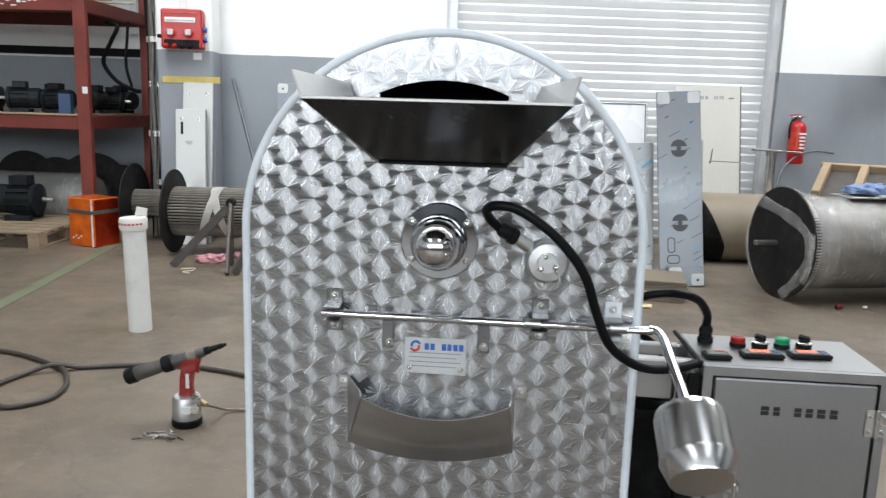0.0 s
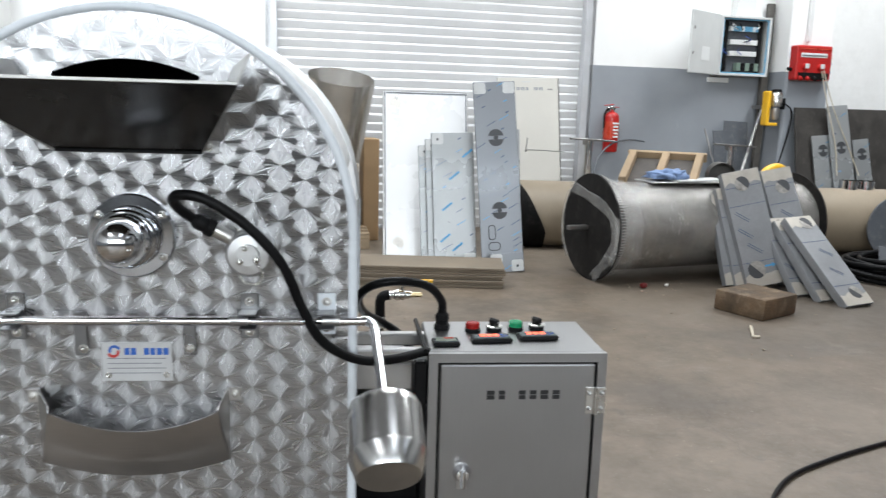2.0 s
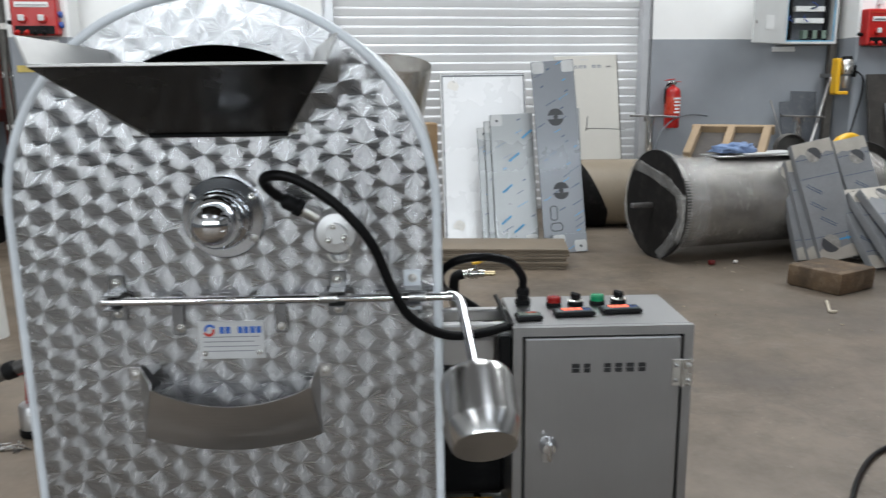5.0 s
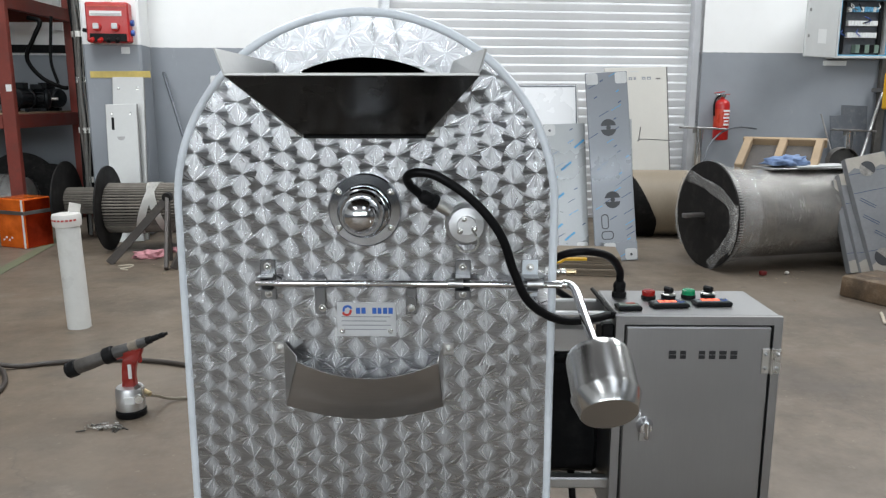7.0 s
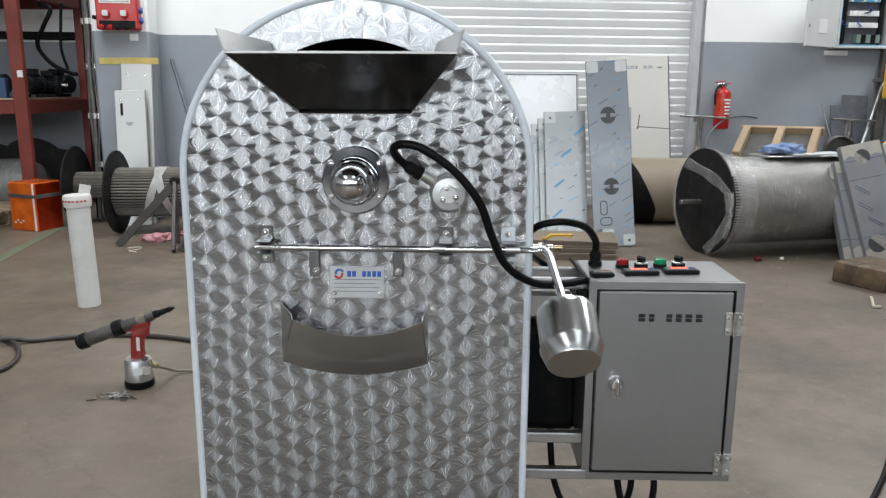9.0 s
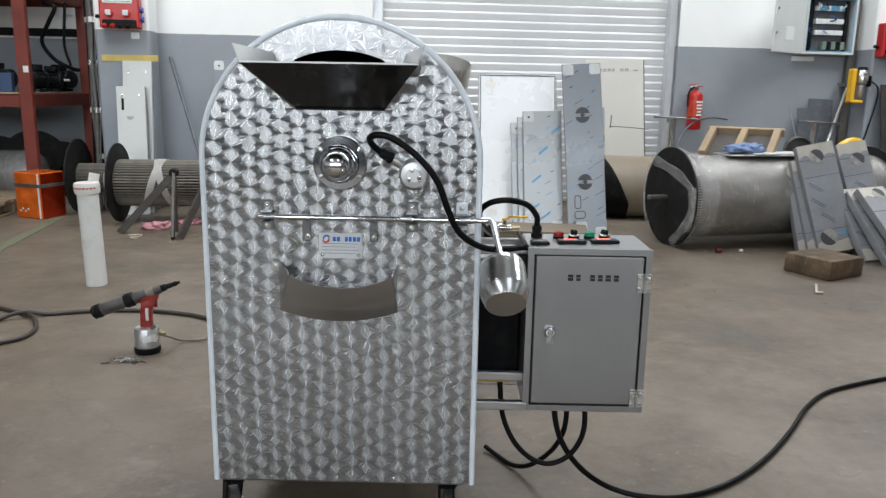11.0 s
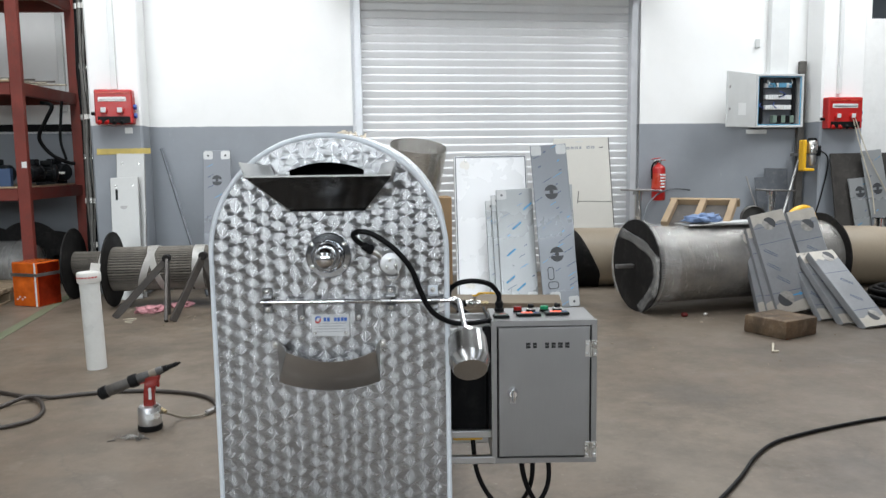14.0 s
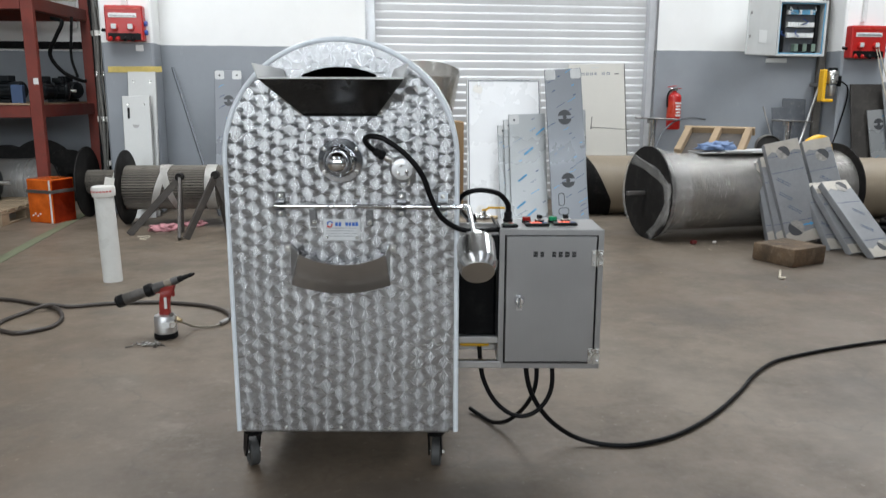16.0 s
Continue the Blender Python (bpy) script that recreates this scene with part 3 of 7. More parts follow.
def prism(bm, outline, depth, m=None, holes=()):
    """A flat plate: the outline in (x, z), from y = 0 to y = depth, with holes cut through."""
    m = m or Matrix()
    loops = [outline, *holes]
    edges_f = []
    rings = []
    for lp in loops:
        vs = [bm.verts.new((x, 0, z)) for x, z in lp]
        rings.append(vs)
        edges_f += [bm.edges.new((vs[i], vs[(i + 1) % len(vs)])) for i in range(len(vs))]
    r = bmesh.ops.triangle_fill(bm, use_beauty=True, use_dissolve=False, edges=edges_f)
    faces = [g for g in r["geom"] if isinstance(g, bmesh.types.BMFace)]
    ex = bmesh.ops.extrude_face_region(bm, geom=faces)
    back = [g for g in ex["geom"] if isinstance(g, bmesh.types.BMVert)]
    bmesh.ops.translate(bm, vec=(0, depth, 0), verts=back)
    allv = [v for rr in rings for v in rr] + back
    bmesh.ops.recalc_face_normals(bm, faces=bm.faces)
    bmesh.ops.transform(bm, matrix=m, verts=allv)
    return allv


def plated(outline, depth, m=None, holes=()):
    bm = bmesh.new()
    prism(bm, outline, depth, m, holes)
    return bm


def arc(cx, cz, r, a0, a1, n):
    return [(cx + r * math.cos(radians(a0 + (a1 - a0) * i / n)), cz + r * math.sin(radians(a0 + (a1 - a0) * i / n))) for i in range(n + 1)]


def rect(x0, z0, x1, z1):
    return [(x0, z0), (x1, z0), (x1, z1), (x0, z1)]


def roundrect(x0, z0, x1, z1, r, n=4):
    return arc(x1 - r, z0 + r, r, -90, 0, n) + arc(x1 - r, z1 - r, r, 0, 90, n) + arc(x0 + r, z1 - r, r, 90, 180, n) + arc(x0 + r, z0 + r, r, 180, 270, n)


# ---- the hall ----
def structure(name, bm, material, m=HALL, label="", smooth=None):
    ob = part(name, bm, material, None, "", smooth)
    ob.matrix_world = m
    return tagged(ob, label, "structure", kind="structure")


U0, U1, V0 = -9.0, 10.5, -16.0
SH0, SH1, SHTOP = -0.48, 2.80, 3.205

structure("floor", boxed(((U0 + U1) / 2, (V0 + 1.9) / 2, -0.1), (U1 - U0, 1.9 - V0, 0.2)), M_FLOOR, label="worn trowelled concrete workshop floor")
structure("wall_north", plated([(-3.165, 0), (SH0, 0), (SH0, SHTOP), (SH1, SHTOP), (SH1, 0), (5.62, 0), (5.62, CEIL), (-3.165, CEIL)], 0.25), M_WALL, label="white plaster wall over a grey painted dado")
structure("wall_north_bay", plated(rect(5.62, 0, U1, CEIL), 0.25, pose(0, 0.18, 0), holes=[rect(5.95, 3.02, 8.2, 4.3)]), M_WHITE_WALL, label="plain white wall of the next bay")
structure("wall_rack_bay", plated(rect(U0, 0, -2.9, CEIL), 0.2, pose(0, 1.55, 0)), M_WALL, label="recessed wall behind the storage rack")
structure("wall_return", boxed((-3.03, 0.901, CEIL / 2), (0.25, 1.296, CEIL)), M_WALL, label="return wall beside the rack bay")
structure("window_1", boxed((7.075, 0.33, 3.66), (2.25, 0.04, 1.28), 0.004), M_GLASS_DARK, label="dark glass pane high in the white wall")
structure("wall_west", boxed((U0 - 0.12, (V0 + 1.75) / 2, CEIL / 2), (0.24, 1.75 - V0, CEIL)), M_BACKWALL, label="unseen closing wall, its white and grey paint darkened to cut bounced light")
structure("wall_east", boxed((U1 + 0.12, (V0 + 0.43) / 2, CEIL / 2), (0.24, 0.43 - V0, CEIL)), M_BACKWALL, label="unseen closing wall, its white and grey paint darkened to cut bounced light")
structure("wall_south", plated(rect(U0, 0, U1, CEIL), 0.2, pose(0, V0 - 0.2, 0), holes=[rect(wu - 0.65, 2.3, wu + 0.65, 4.8) for wu in UNSEEN_WINDOWS]), M_BACKWALL, label="unseen closing wall in darkened paint with added high window openings")
# unseen roof, added with its skylight openings; the plate is laid flat
ceil_holes = [rect(su - 0.8, -sv - 2.3, su + 0.8, -sv + 2.3) for su, sv, watts in UNSEEN_SKYLIGHTS]
structure("ceiling", plated(rect(U0, -1.75, U1, -V0), 0.12, pose(0, 0, CEIL, 90), holes=ceil_holes), M_CEIL, label="unseen sheet roof with added skylight openings")
structure("pillar_1", boxed((-2.92, -0.19, CEIL / 2), (0.50, 0.38, CEIL), 0.02), M_WALL, label="square concrete pillar painted white over grey")
structure("pillar_2", boxed((5.22, -0.17, CEIL / 2), (0.55, 0.34, CEIL), 0.02), M_WALL, label="square concrete pillar painted white over grey")
structure("trim_1", boxed((-1.52, -0.004, 3.215), (2.0, 0.012, 0.02), 0.003), M_WHITE_WALL, label="thin horizontal seam strip on the wall")
structure("trim_2", boxed((3.87, -0.004, 3.215), (2.1, 0.012, 0.02), 0.003), M_WHITE_WALL, label="thin horizontal seam strip on the wall")

gl0, gl1 = Vector((-2.9, 2.78, 0)), Vector((-3.42, 5.7, 0))
gd = (gl1 - gl0).normalized()
gn = Vector((gd.y, -gd.x, 0)) * 0.048
bm = bmesh.new()
ext = gl0 - gd * 9
quad = [ext - gn, ext + gn, gl1 + gn, gl1 - gn]
low = [bm.verts.new(p + Vector((0, 0, 0.0005))) for p in quad]
top = [bm.verts.new(p + Vector((0, 0, 0.004))) for p in quad]
bm.faces.new(top)
bm.faces.new(low[::-1])
for i in range(4):
    bm.faces.new((low[i], low[(i + 1) % 4], top[(i + 1) % 4], top[i]))
bmesh.ops.recalc_face_normals(bm, faces=bm.faces)
structure("trim_floor_line", bm, M_GREENLINE, Matrix(), "worn green painted floor line")


def roller_shutter():
    t = thing("roller_shutter", HALL @ pose((SH0 + SH1) / 2, 0.12, 0), "closed pale galvanised roller shutter door with horizontal slats", "shutter")
    w = SH1 - SH0 - 0.13
    pitch = 0.0875
    prof = [(0.0, 0.0), (-0.004, 0.002), (-0.009, 0.03), (-0.0145, 0.058), (-0.015, 0.063), (-0.0115, 0.07), (-0.001, 0.083), (0.0, 0.0865)]
    bm = bmesh.new()
    rows = []
    for x in (-w / 2, w / 2):
        rows.append([bm.verts.new((x, y, z)) for y, z in prof] + [bm.verts.new((x, 0.012, z)) for z in (0.0865, 0.0)])
    n = len(rows[0])
    for i in range(n):
        bm.faces.new((rows[0][i], rows[0][(i + 1) % n], rows[1][(i + 1) % n], rows[1][i]))
    bm.faces.new(rows[0])
    bm.faces.new(rows[1][::-1])
    bmesh.ops.recalc_face_normals(bm, faces=bm.faces)
    first = part("slat", bm, M_SHUTTER, t, smooth=40)
    first.matrix_basis = pose(0, 0, 0.04)
    for i in range(1, 37):
        share(first, pose(0, 0, 0.04 + i * pitch), t)
    part("bottom_bar", boxed((0, 0, 0.02), (w, 0.03, 0.038), 0.005), M_GUIDE, t)
    for s in (-1, 1):
        x = s * (w / 2 + 0.05)
        part("guide_rail", boxed((x, -0.07, SHTOP / 2 - 0.01), (0.118, 0.1, SHTOP - 0.04), 0.006), M_GUIDE, t)
    part("hood", boxed((0, -0.3, SHTOP + 0.19), (w + 0.26, 0.34, 0.40), 0.02), M_HOOD, t, "dark grey rolled-steel hood box")


roller_shutter()

# ---- the roasting machine ----
MX, MR, MZ, MB = 0.069, 0.361, 1.056, 0.166
BODY = pose(MX, 0, 0)


def arch_outline(r, zb, n=40):
    return [(-r, zb), (r, zb)] + arc(0, MZ, r, 0, 180, n)


def bolt(bm, x, z, y=0.0, r=0.0065):
    """A washer and a domed cap head that points at the viewer's side."""
    m = Matrix.Translation((x, y, z)) @ Matrix.Rotation(radians(90), 4, "X")
    lathe(bm, [(r * 1.5, 0), (r * 1.5, 0.0012), (r, 0.0014), (r * 0.95, 0.004), (r * 0.55, 0.0062), (0, 0.0068)], 14, m)


def bolted(x, z, y=0.0, r=0.0065):
    bm = bmesh.new()
    bolt(bm, x, z, y, r)
    bmesh.ops.recalc_face_normals(bm, faces=bm.faces)
    return bm


def roaster():
    t = thing("roasting_machine", BODY, "arched swirl-finished stainless roasting machine standing on castors", "machine")
    # front sheet with the charging opening behind the chute
    hole = arc(0, MZ, 0.276, 66, 114, 16) + [(-0.105, 1.200), (0.105, 1.200)]
    part("front_panel", plated(arch_outline(MR - 0.009, MB + 0.003), 0.012, holes=[hole]), M_SWIRL, t, "swirl-brushed stainless front sheet")
    # rounded edge strip that follows the outline
    path = [Vector((-MR + 0.006, 0.004, MB))] + [Vector((-MR + 0.006, 0.004, z)) for z in np.linspace(MB + 0.05, MZ, 8)]
    path += [Vector((x, 0.004, z)) for x, z in arc(0, MZ, MR - 0.006, 180, 0, 48)[1:]]
    path += [Vector((MR - 0.006, 0.004, z)) for z in np.linspace(MZ, MB, 9)[1:]]
    bm = bmesh.new()
    tube(bm, path, 0.0085, 10)
    bmesh.ops.recalc_face_normals(bm, faces=bm.faces)
    part("edge_trim", bm, M_TRIM, t, "pale bluish edge strip", smooth=50)
    # hood behind the front sheet, its polished side sheets and the thin rear cover
    bm = bmesh.new()
    hz = MZ + 0.005
    outer, inner = arc(0, hz, 0.352, -18, 198, 56), arc(0, hz, 0.347, 198, -18, 56)
    prism(bm, outer + inner, 0.46, pose(0, 0.013, 0))
    part("hood_shell", bm, M_BANDED, t, "hood sheet with curved brush bands", smooth=40)
    bm = bmesh.new()
    prism(bm, arc(0, hz, 0.3575, -18, 16, 16) + arc(0, hz, 0.3545, 16, -18, 16), 0.40, pose(0, 0.02, 0))
    part("side_sheet", bm, M_POLISHED, t, "mirror-polished side sheet", smooth=40)
    bm = bmesh.new()
    prism(bm, arc(0, hz, 0.3575, 164, 198, 16) + arc(0, hz, 0.3545, 198, 164, 16), 0.40, pose(0, 0.02, 0))
    part("side_sheet", bm, M_POLISHED, t, "mirror-polished side sheet", smooth=40)
    part("rear_cover", plated(arc(0, hz, 0.3625, -18, 198, 56), 0.006, pose(0, 0.475, 0)), M_STEEL, t)
    part("film_strip", boxed((0.361, 0.479, hz - 0.125), (0.005, 0.003, 0.25), 0.001), M_TRIM, t, "loose strip of pale film hanging from the rear cover")
    part("drum_interior", turned([(0, 0.2), (0.31, 0.2), (0.31, 0.016), (0.300, 0.016), (0.300, 0.19), (0, 0.19)], 40, pose(0, 0, MZ, 90) @ Matrix.Scale(-1, 4, (0, 0, 1))), M_BLACKMETAL, t, "dark drum seen through the charging mouth")
    # hidden body and base plate, made deeper to block light from the floor beneath
    part("lower_body", boxed((-0.04, 0.39, 0.555), (0.56, 0.75, 0.77), 0.01), M_DARKSTEEL, t)
    part("base_plate", boxed((-0.005, 0.56, MB - 0.002), (0.68, 1.09, 0.02), 0.004), M_DARKSTEEL, t)
    # charging chute: sloping front, two wings, bottom lip
    y1, z0, z1 = -0.212, 1.192, 1.294
    def sheet(pts, th=0.003):
        bm = bmesh.new()
        n = (Vector(pts[1]) - Vector(pts[0])).cross(Vector(pts[2]) - Vector(pts[0])).normalized() * th
        a = [bm.verts.new(Vector(p)) for p in pts]
        b = [bm.verts.new(Vector(p) + n) for p in pts]
        bm.faces.new(a)
        bm.faces.new(b[::-1])
        for i in range(len(a)):
            j = (i + 1) % len(a)
            bm.faces.new((a[i], a[j], b[j], b[i]))
        bmesh.ops.recalc_face_normals(bm, faces=bm.faces)
        return bm
    chute = part("charging_chute", sheet([(-0.110, -0.004, z0), (0.113, -0.004, z0), (0.205, y1, z1), (-0.190, y1, z1)]), M_CHUTE, t, "steel charging chute with a dark reflection in its colour")
    part("wing", sheet([(-0.1135, -0.005, z0 - 0.002), (-0.1905, y1, z1), (-0.205, y1 + 0.002, z1 + 0.041), (-0.165, -0.005, z1 + 0.03)]), M_BAREMETAL, chute)
    part("wing", sheet([(0.1165, -0.005, z0 - 0.002), (0.2055, y1, z1), (0.219, y1 + 0.03, z1 + 0.041), (0.168, -0.005, z1 + 0.03)]), M_BAREMETAL, chute)
    part("lip", boxed((0.002, -0.006, z0 - 0.003), (0.226, 0.008, 0.005), 0.001), M_BLACKMETAL, chute)
    part("rim", boxed((0.0075, y1 - 0.001, z1 + 0.001), (0.398, 0.005, 0.005), 0.001), M_BAREMETAL, chute)
    for x in (-0.124, 0.127, ):
        tab = part("tab", boxed((x, -0.002, z0 + 0.006), (0.028, 0.003, 0.02), 0.001), M_STEEL, chute)
        part("bolt", bolted(x + (0.003 if x < 0 else -0.003), z0 + 0.006, -0.0035, 0.005), M_ZINC, tab)
    # shaft bearing in the middle of the drum
    mk = pose(0, 0, MZ - 0.003, 90)
    bearing = part("bearing_flange", turned([(0, 0), (0.069, 0), (0.069, 0.008), (0.0665, 0.011), (0.050, 0.012), (0.048, 0.015), (0.048, 0.038), (0.045, 0.042), (0.042, 0.043), (0.042, 0.064), (0.039, 0.068), (0, 0.068)], 48, mk), M_DARKCHROME, t, "stepped polished bearing flange", smooth=35)
    part("shaft_cap", turned([(0.034, 0.067), (0.034, 0.077), (0.032, 0.088), (0.026, 0.099), (0.016, 0.106), (0, 0.109)], 40, mk), M_CHROME, bearing, "domed chrome shaft cap", smooth=60)
    for a in (35, 145, 215, 325):
        part("bolt", bolted(0.0585 * math.cos(radians(a)), MZ - 0.003 + 0.0585 * math.sin(radians(a)), -0.010, 0.0055), M_ZINC, bearing)
    # round cable junction with its chained cover
    sx, sz = 0.190, 1.031
    ms = pose(sx, 0, sz, 90)
    sock = part("junction_housing", turned([(0, 0), (0.040, 0), (0.040, 0.03), (0.036, 0.034), (0.0355, 0.044), (0.032, 0.05), (0.018, 0.052), (0.017, 0.056), (0, 0.056)], 36, ms), M_ALU, t, "round cast-aluminium junction housing", smooth=40)
    part("neck", rodded((sx - 0.03, -0.026, sz + 0.022), (sx - 0.058, -0.034, sz + 0.04), 0.0115, 16, 0.002), M_ZINC, sock)
    part("cable_gland", turned([(0, 0), (0.014, 0), (0.015, 0.004), (0.015, 0.012), (0.012, 0.014), (0.013, 0.02), (0.013, 0.03), (0.009, 0.036), (0, 0.036)], 12, frame_at((sx - 0.055, -0.033, sz + 0.038), (sx - 0.085, -0.041, sz + 0.056))), M_BLACK, sock, smooth=30)
    for dx, dz in ((-0.004, 0.012), (0.014, -0.006), (-0.012, -0.01)):
        part("screw", bolted(sx + dx, sz + dz, -0.055, 0.0038), M_ZINC, sock)
    bm = bmesh.new()
    chain = smooth_path([(sx + 0.012, -0.06, sz - 0.008), (sx + 0.022, -0.05, sz - 0.03), (sx + 0.014, -0.03, sz - 0.05), (sx - 0.008, -0.018, sz - 0.054), (sx - 0.018, -0.015, sz - 0.044)], 5)
    for p in chain:
        bmesh.ops.create_icosphere(bm, subdivisions=1, radius=0.0028, matrix=Matrix.Translation(p))
    part("bead_chain", bm, M_ZINC, sock, smooth=80)
    # latch rod with clips
    zr, yr = 0.916, -0.026
    bar = part("latch_rod", rodded((-0.208, yr, zr), (0.372, yr, zr - 0.001), 0.0072, 20, 0.0015), M_CHROME, t, "polished horizontal latch rod", smooth=40)
    for x in (0.155, 0.305):
        part("collar", turned([(0.0072, 0), (0.0088, 0.0), (0.0088, 0.03), (0.0072, 0.03)], 20, frame_at((x, yr, zr), (x + 1, yr, zr))), M_STEEL, bar, smooth=40)
    for x, hi, lo in ((-0.189, 0.957, 0.878), (0.184, 0.957, 0.879), (0.312, 0.957, 0.886)):
        filmed = x > 0.3
        cl = part("rod_clip", boxed((x, -0.0025, (hi + lo) / 2), (0.030, 0.004, hi - lo), 0.0012), M_TRIM if filmed else M_BRACKET, t, "rod clip still under pale blue film" if filmed else "folded polished rod clip")
        for sgn in (-1, 1):
            part("saddle", boxed((x, -0.021, zr + sgn * 0.0122), (0.028, 0.033, 0.0025), 0.0006), M_BRACKET, cl)
        for z in (hi - 0.014, lo + 0.012):
            part("bolt", bolted(x, z, -0.0045, 0.0052), M_ZINC, cl)
    for x in (-0.09, 0.085):
        cl = part("stop_strip", boxed((x, -0.003, 0.876), (0.021, 0.004, 0.052), 0.001), M_BRACKET, t, "short vertical steel strip")
        part("bolt", bolted(x + (0.004 if x < 0 else 0.0), 0.862, -0.005, 0.005), M_ZINC, cl)
    # lever arm and counterweight
    b0, b1, b2 = Vector((0.372, yr, zr)), Vector((0.392, yr - 0.024, zr - 0.006)), Vector((0.405, -0.205, 0.849))
    bm = bmesh.new()
    tube(bm, smooth_path([b0, b0 + Vector((0.012, -0.004, -0.001)), b1, b1.lerp(b2, 0.3), b2], 8), 0.0085, 16)
    bmesh.ops.recalc_face_normals(bm, faces=bm.faces)
    arm = part("lever_arm", bm, M_CHROME, t, "bent polished lever arm", smooth=50)
    d = Vector((0.05, -0.79, -0.61)).normalized()
    part("counterweight", turned([(0, 0), (0.044, 0), (0.0505, 0.004), (0.0535, 0.012), (0.054, 0.018), (0.054, 0.080), (0.056, 0.082), (0.056, 0.085), (0.047, 0.112), (0.0455, 0.1145), (0, 0.115)], 48, frame_at(b2 + d * 0.008, b2 + d)), M_TURNED, arm, "round polished counterweight with a bevelled end", smooth=25)
    # nameplate: maker's mark as plain shapes, rows of small print
    px, pz, pw, ph = -0.002, 0.838, 0.114, 0.068
    pl = part("nameplate", boxed((px, -0.0014, pz), (pw, 0.0022, ph), 0.0006), M_PLATE, t, "printed foil nameplate")
    yb = -0.0032
    part("print_mark", plated(arc(-0.038, 0.857, 0.010, 20, 200, 10) + arc(-0.038, 0.857, 0.0055, 200, 20, 10), 0.0009, pose(0, yb, 0)), M_BLUEPRINT, pl)
    part("print_mark", plated(arc(-0.040, 0.855, 0.010, 200, 380, 10) + arc(-0.040, 0.855, 0.0055, 380, 200, 10), 0.0009, pose(0, yb, 0)), M_REDPRINT, pl)
    for i, w in enumerate((0.010, 0.010, 0.0, 0.010, 0.009, 0.010, 0.010)):
        if w:
            part("print_block", plated(rect(-0.022 + i * 0.0105, 0.850, -0.022 + i * 0.0105 + w * 0.82, 0.862), 0.0008, pose(0, yb, 0)), M_BLUEPRINT, pl)
    for i in range(4):
        part("print_line", plated(rect(-0.05, 0.843 - i * 0.0085, 0.045 - 0.008 * (i % 2), 0.8447 - i * 0.0085), 0.0006, pose(0, yb + 0.0001, 0)), M_GREYPRINT, pl)
    for x in (-0.049, 0.045):
        part("rivet", bolted(x, 0.815, -0.0026, 0.0035), M_ZINC, pl)
    # discharge pocket: a curved sheet that leans out from the panel, with a cheek at each end
    n = 24
    bm = bmesh.new()
    rows = []
    for i in range(n + 1):
        f = -1 + 2 * i / n
        sag = 1 - f * f
        top = Vector((0.005 + 0.132 * f, -0.055 - 0.006 * sag, 0.770 - 0.030 * sag))
        foot = Vector((-0.008 + 0.153 * f, -0.003, 0.662 - 0.027 * sag))
        rows.append([bm.verts.new(top.lerp(foot, k / 4) + Vector((0, -0.006 * math.sin(math.pi * k / 4), 0))) for k in range(5)])
    for a, b in zip(rows, rows[1:]):
        for k in range(4):
            bm.faces.new((a[k], b[k], b[k + 1], a[k + 1]))
    bmesh.ops.recalc_face_normals(bm, faces=bm.faces)
    bmesh.ops.solidify(bm, geom=bm.faces[:], thickness=0.002)
    flap = part("discharge_flap", bm, M_FLAP, t, "curved brushed steel discharge flap", smooth=40)
    for s, xt, xb in ((-1, -0.128, -0.162), (1, 0.138, 0.147)):
        part("cheek", sheet([(xb, -0.004, 0.660), (xt, -0.056, 0.771), (xt + 0.002 * s, -0.050, 0.780), (xb, -0.004, 0.792)], 0.002), M_FLAP, flap)
        tab = part("tab", boxed((xb + 0.009 * s, -0.0025, 0.780), (0.022, 0.003, 0.024), 0.001), M_FLAP, flap)
        part("bolt", bolted(xb + 0.010 * s, 0.780, -0.004, 0.005), M_ZINC, tab)
    # small bolts along the lower edge
    for x in (-0.18, 0.0, 0.16):
        part("bolt", bolted(x - 0.02, MB + 0.012, -0.001, 0.004), M_ZINC, t)
    # castors
    def castor(x, y, turn):
        m = pose(x, y, 0, 0, 0, turn)
        fork = part("castor", boxed((0, 0, MB - 0.006), (0.085, 0.075, 0.006), 0.002), M_ZINC, t, "swivel castor with grey tread")
        fork.matrix_basis = m
        bm = bmesh.new()
        lathe(bm, [(0, 0.128), (0.026, 0.128), (0.032, 0.136), (0.032, MB - 0.014), (0.022, MB - 0.008), (0, MB - 0.008)], 20)
        box(bm, (0, 0.003, 0.133), (0.046, 0.056, 0.012), 0.003)
        for s in (-1, 1):
            prism(bm, [(-0.026, 0.138), (0.030, 0.138), (0.056, 0.052), (0.040, 0.032), (0.018, 0.040)], 0.004, pose(0.021 * s - 0.002, 0, 0, 0, 0, 0) @ Matrix.Rotation(radians(90), 4, "Z"))
        bmesh.ops.recalc_face_normals(bm, faces=bm.faces)
        part("fork", bm, M_BLACKMETAL, fork)
        mw = Matrix.Translation((-0.0155, 0.032, 0.049)) @ Matrix.Rotation(radians(90), 4, "Y")
        part("wheel", turned([(0, 0.004), (0.030, 0.004), (0.034, 0.0), (0.046, 0.0), (0.049, 0.004), (0.049, 0.027), (0.046, 0.031), (0.034, 0.031), (0.030, 0.027), (0, 0.027)], 32, mw), M_GREYWHEEL, fork, smooth=30)
        part("axle", rodded((-0.028, 0.032, 0.049), (0.028, 0.032, 0.049), 0.006, 10), M_ZINC, fork)
    castor(-0.325, 0.065, 28)
    castor(0.290, 0.065, -3)
    castor(-0.28, 0.70, 12)
    castor(0.22, 0.70, -20)


roaster()

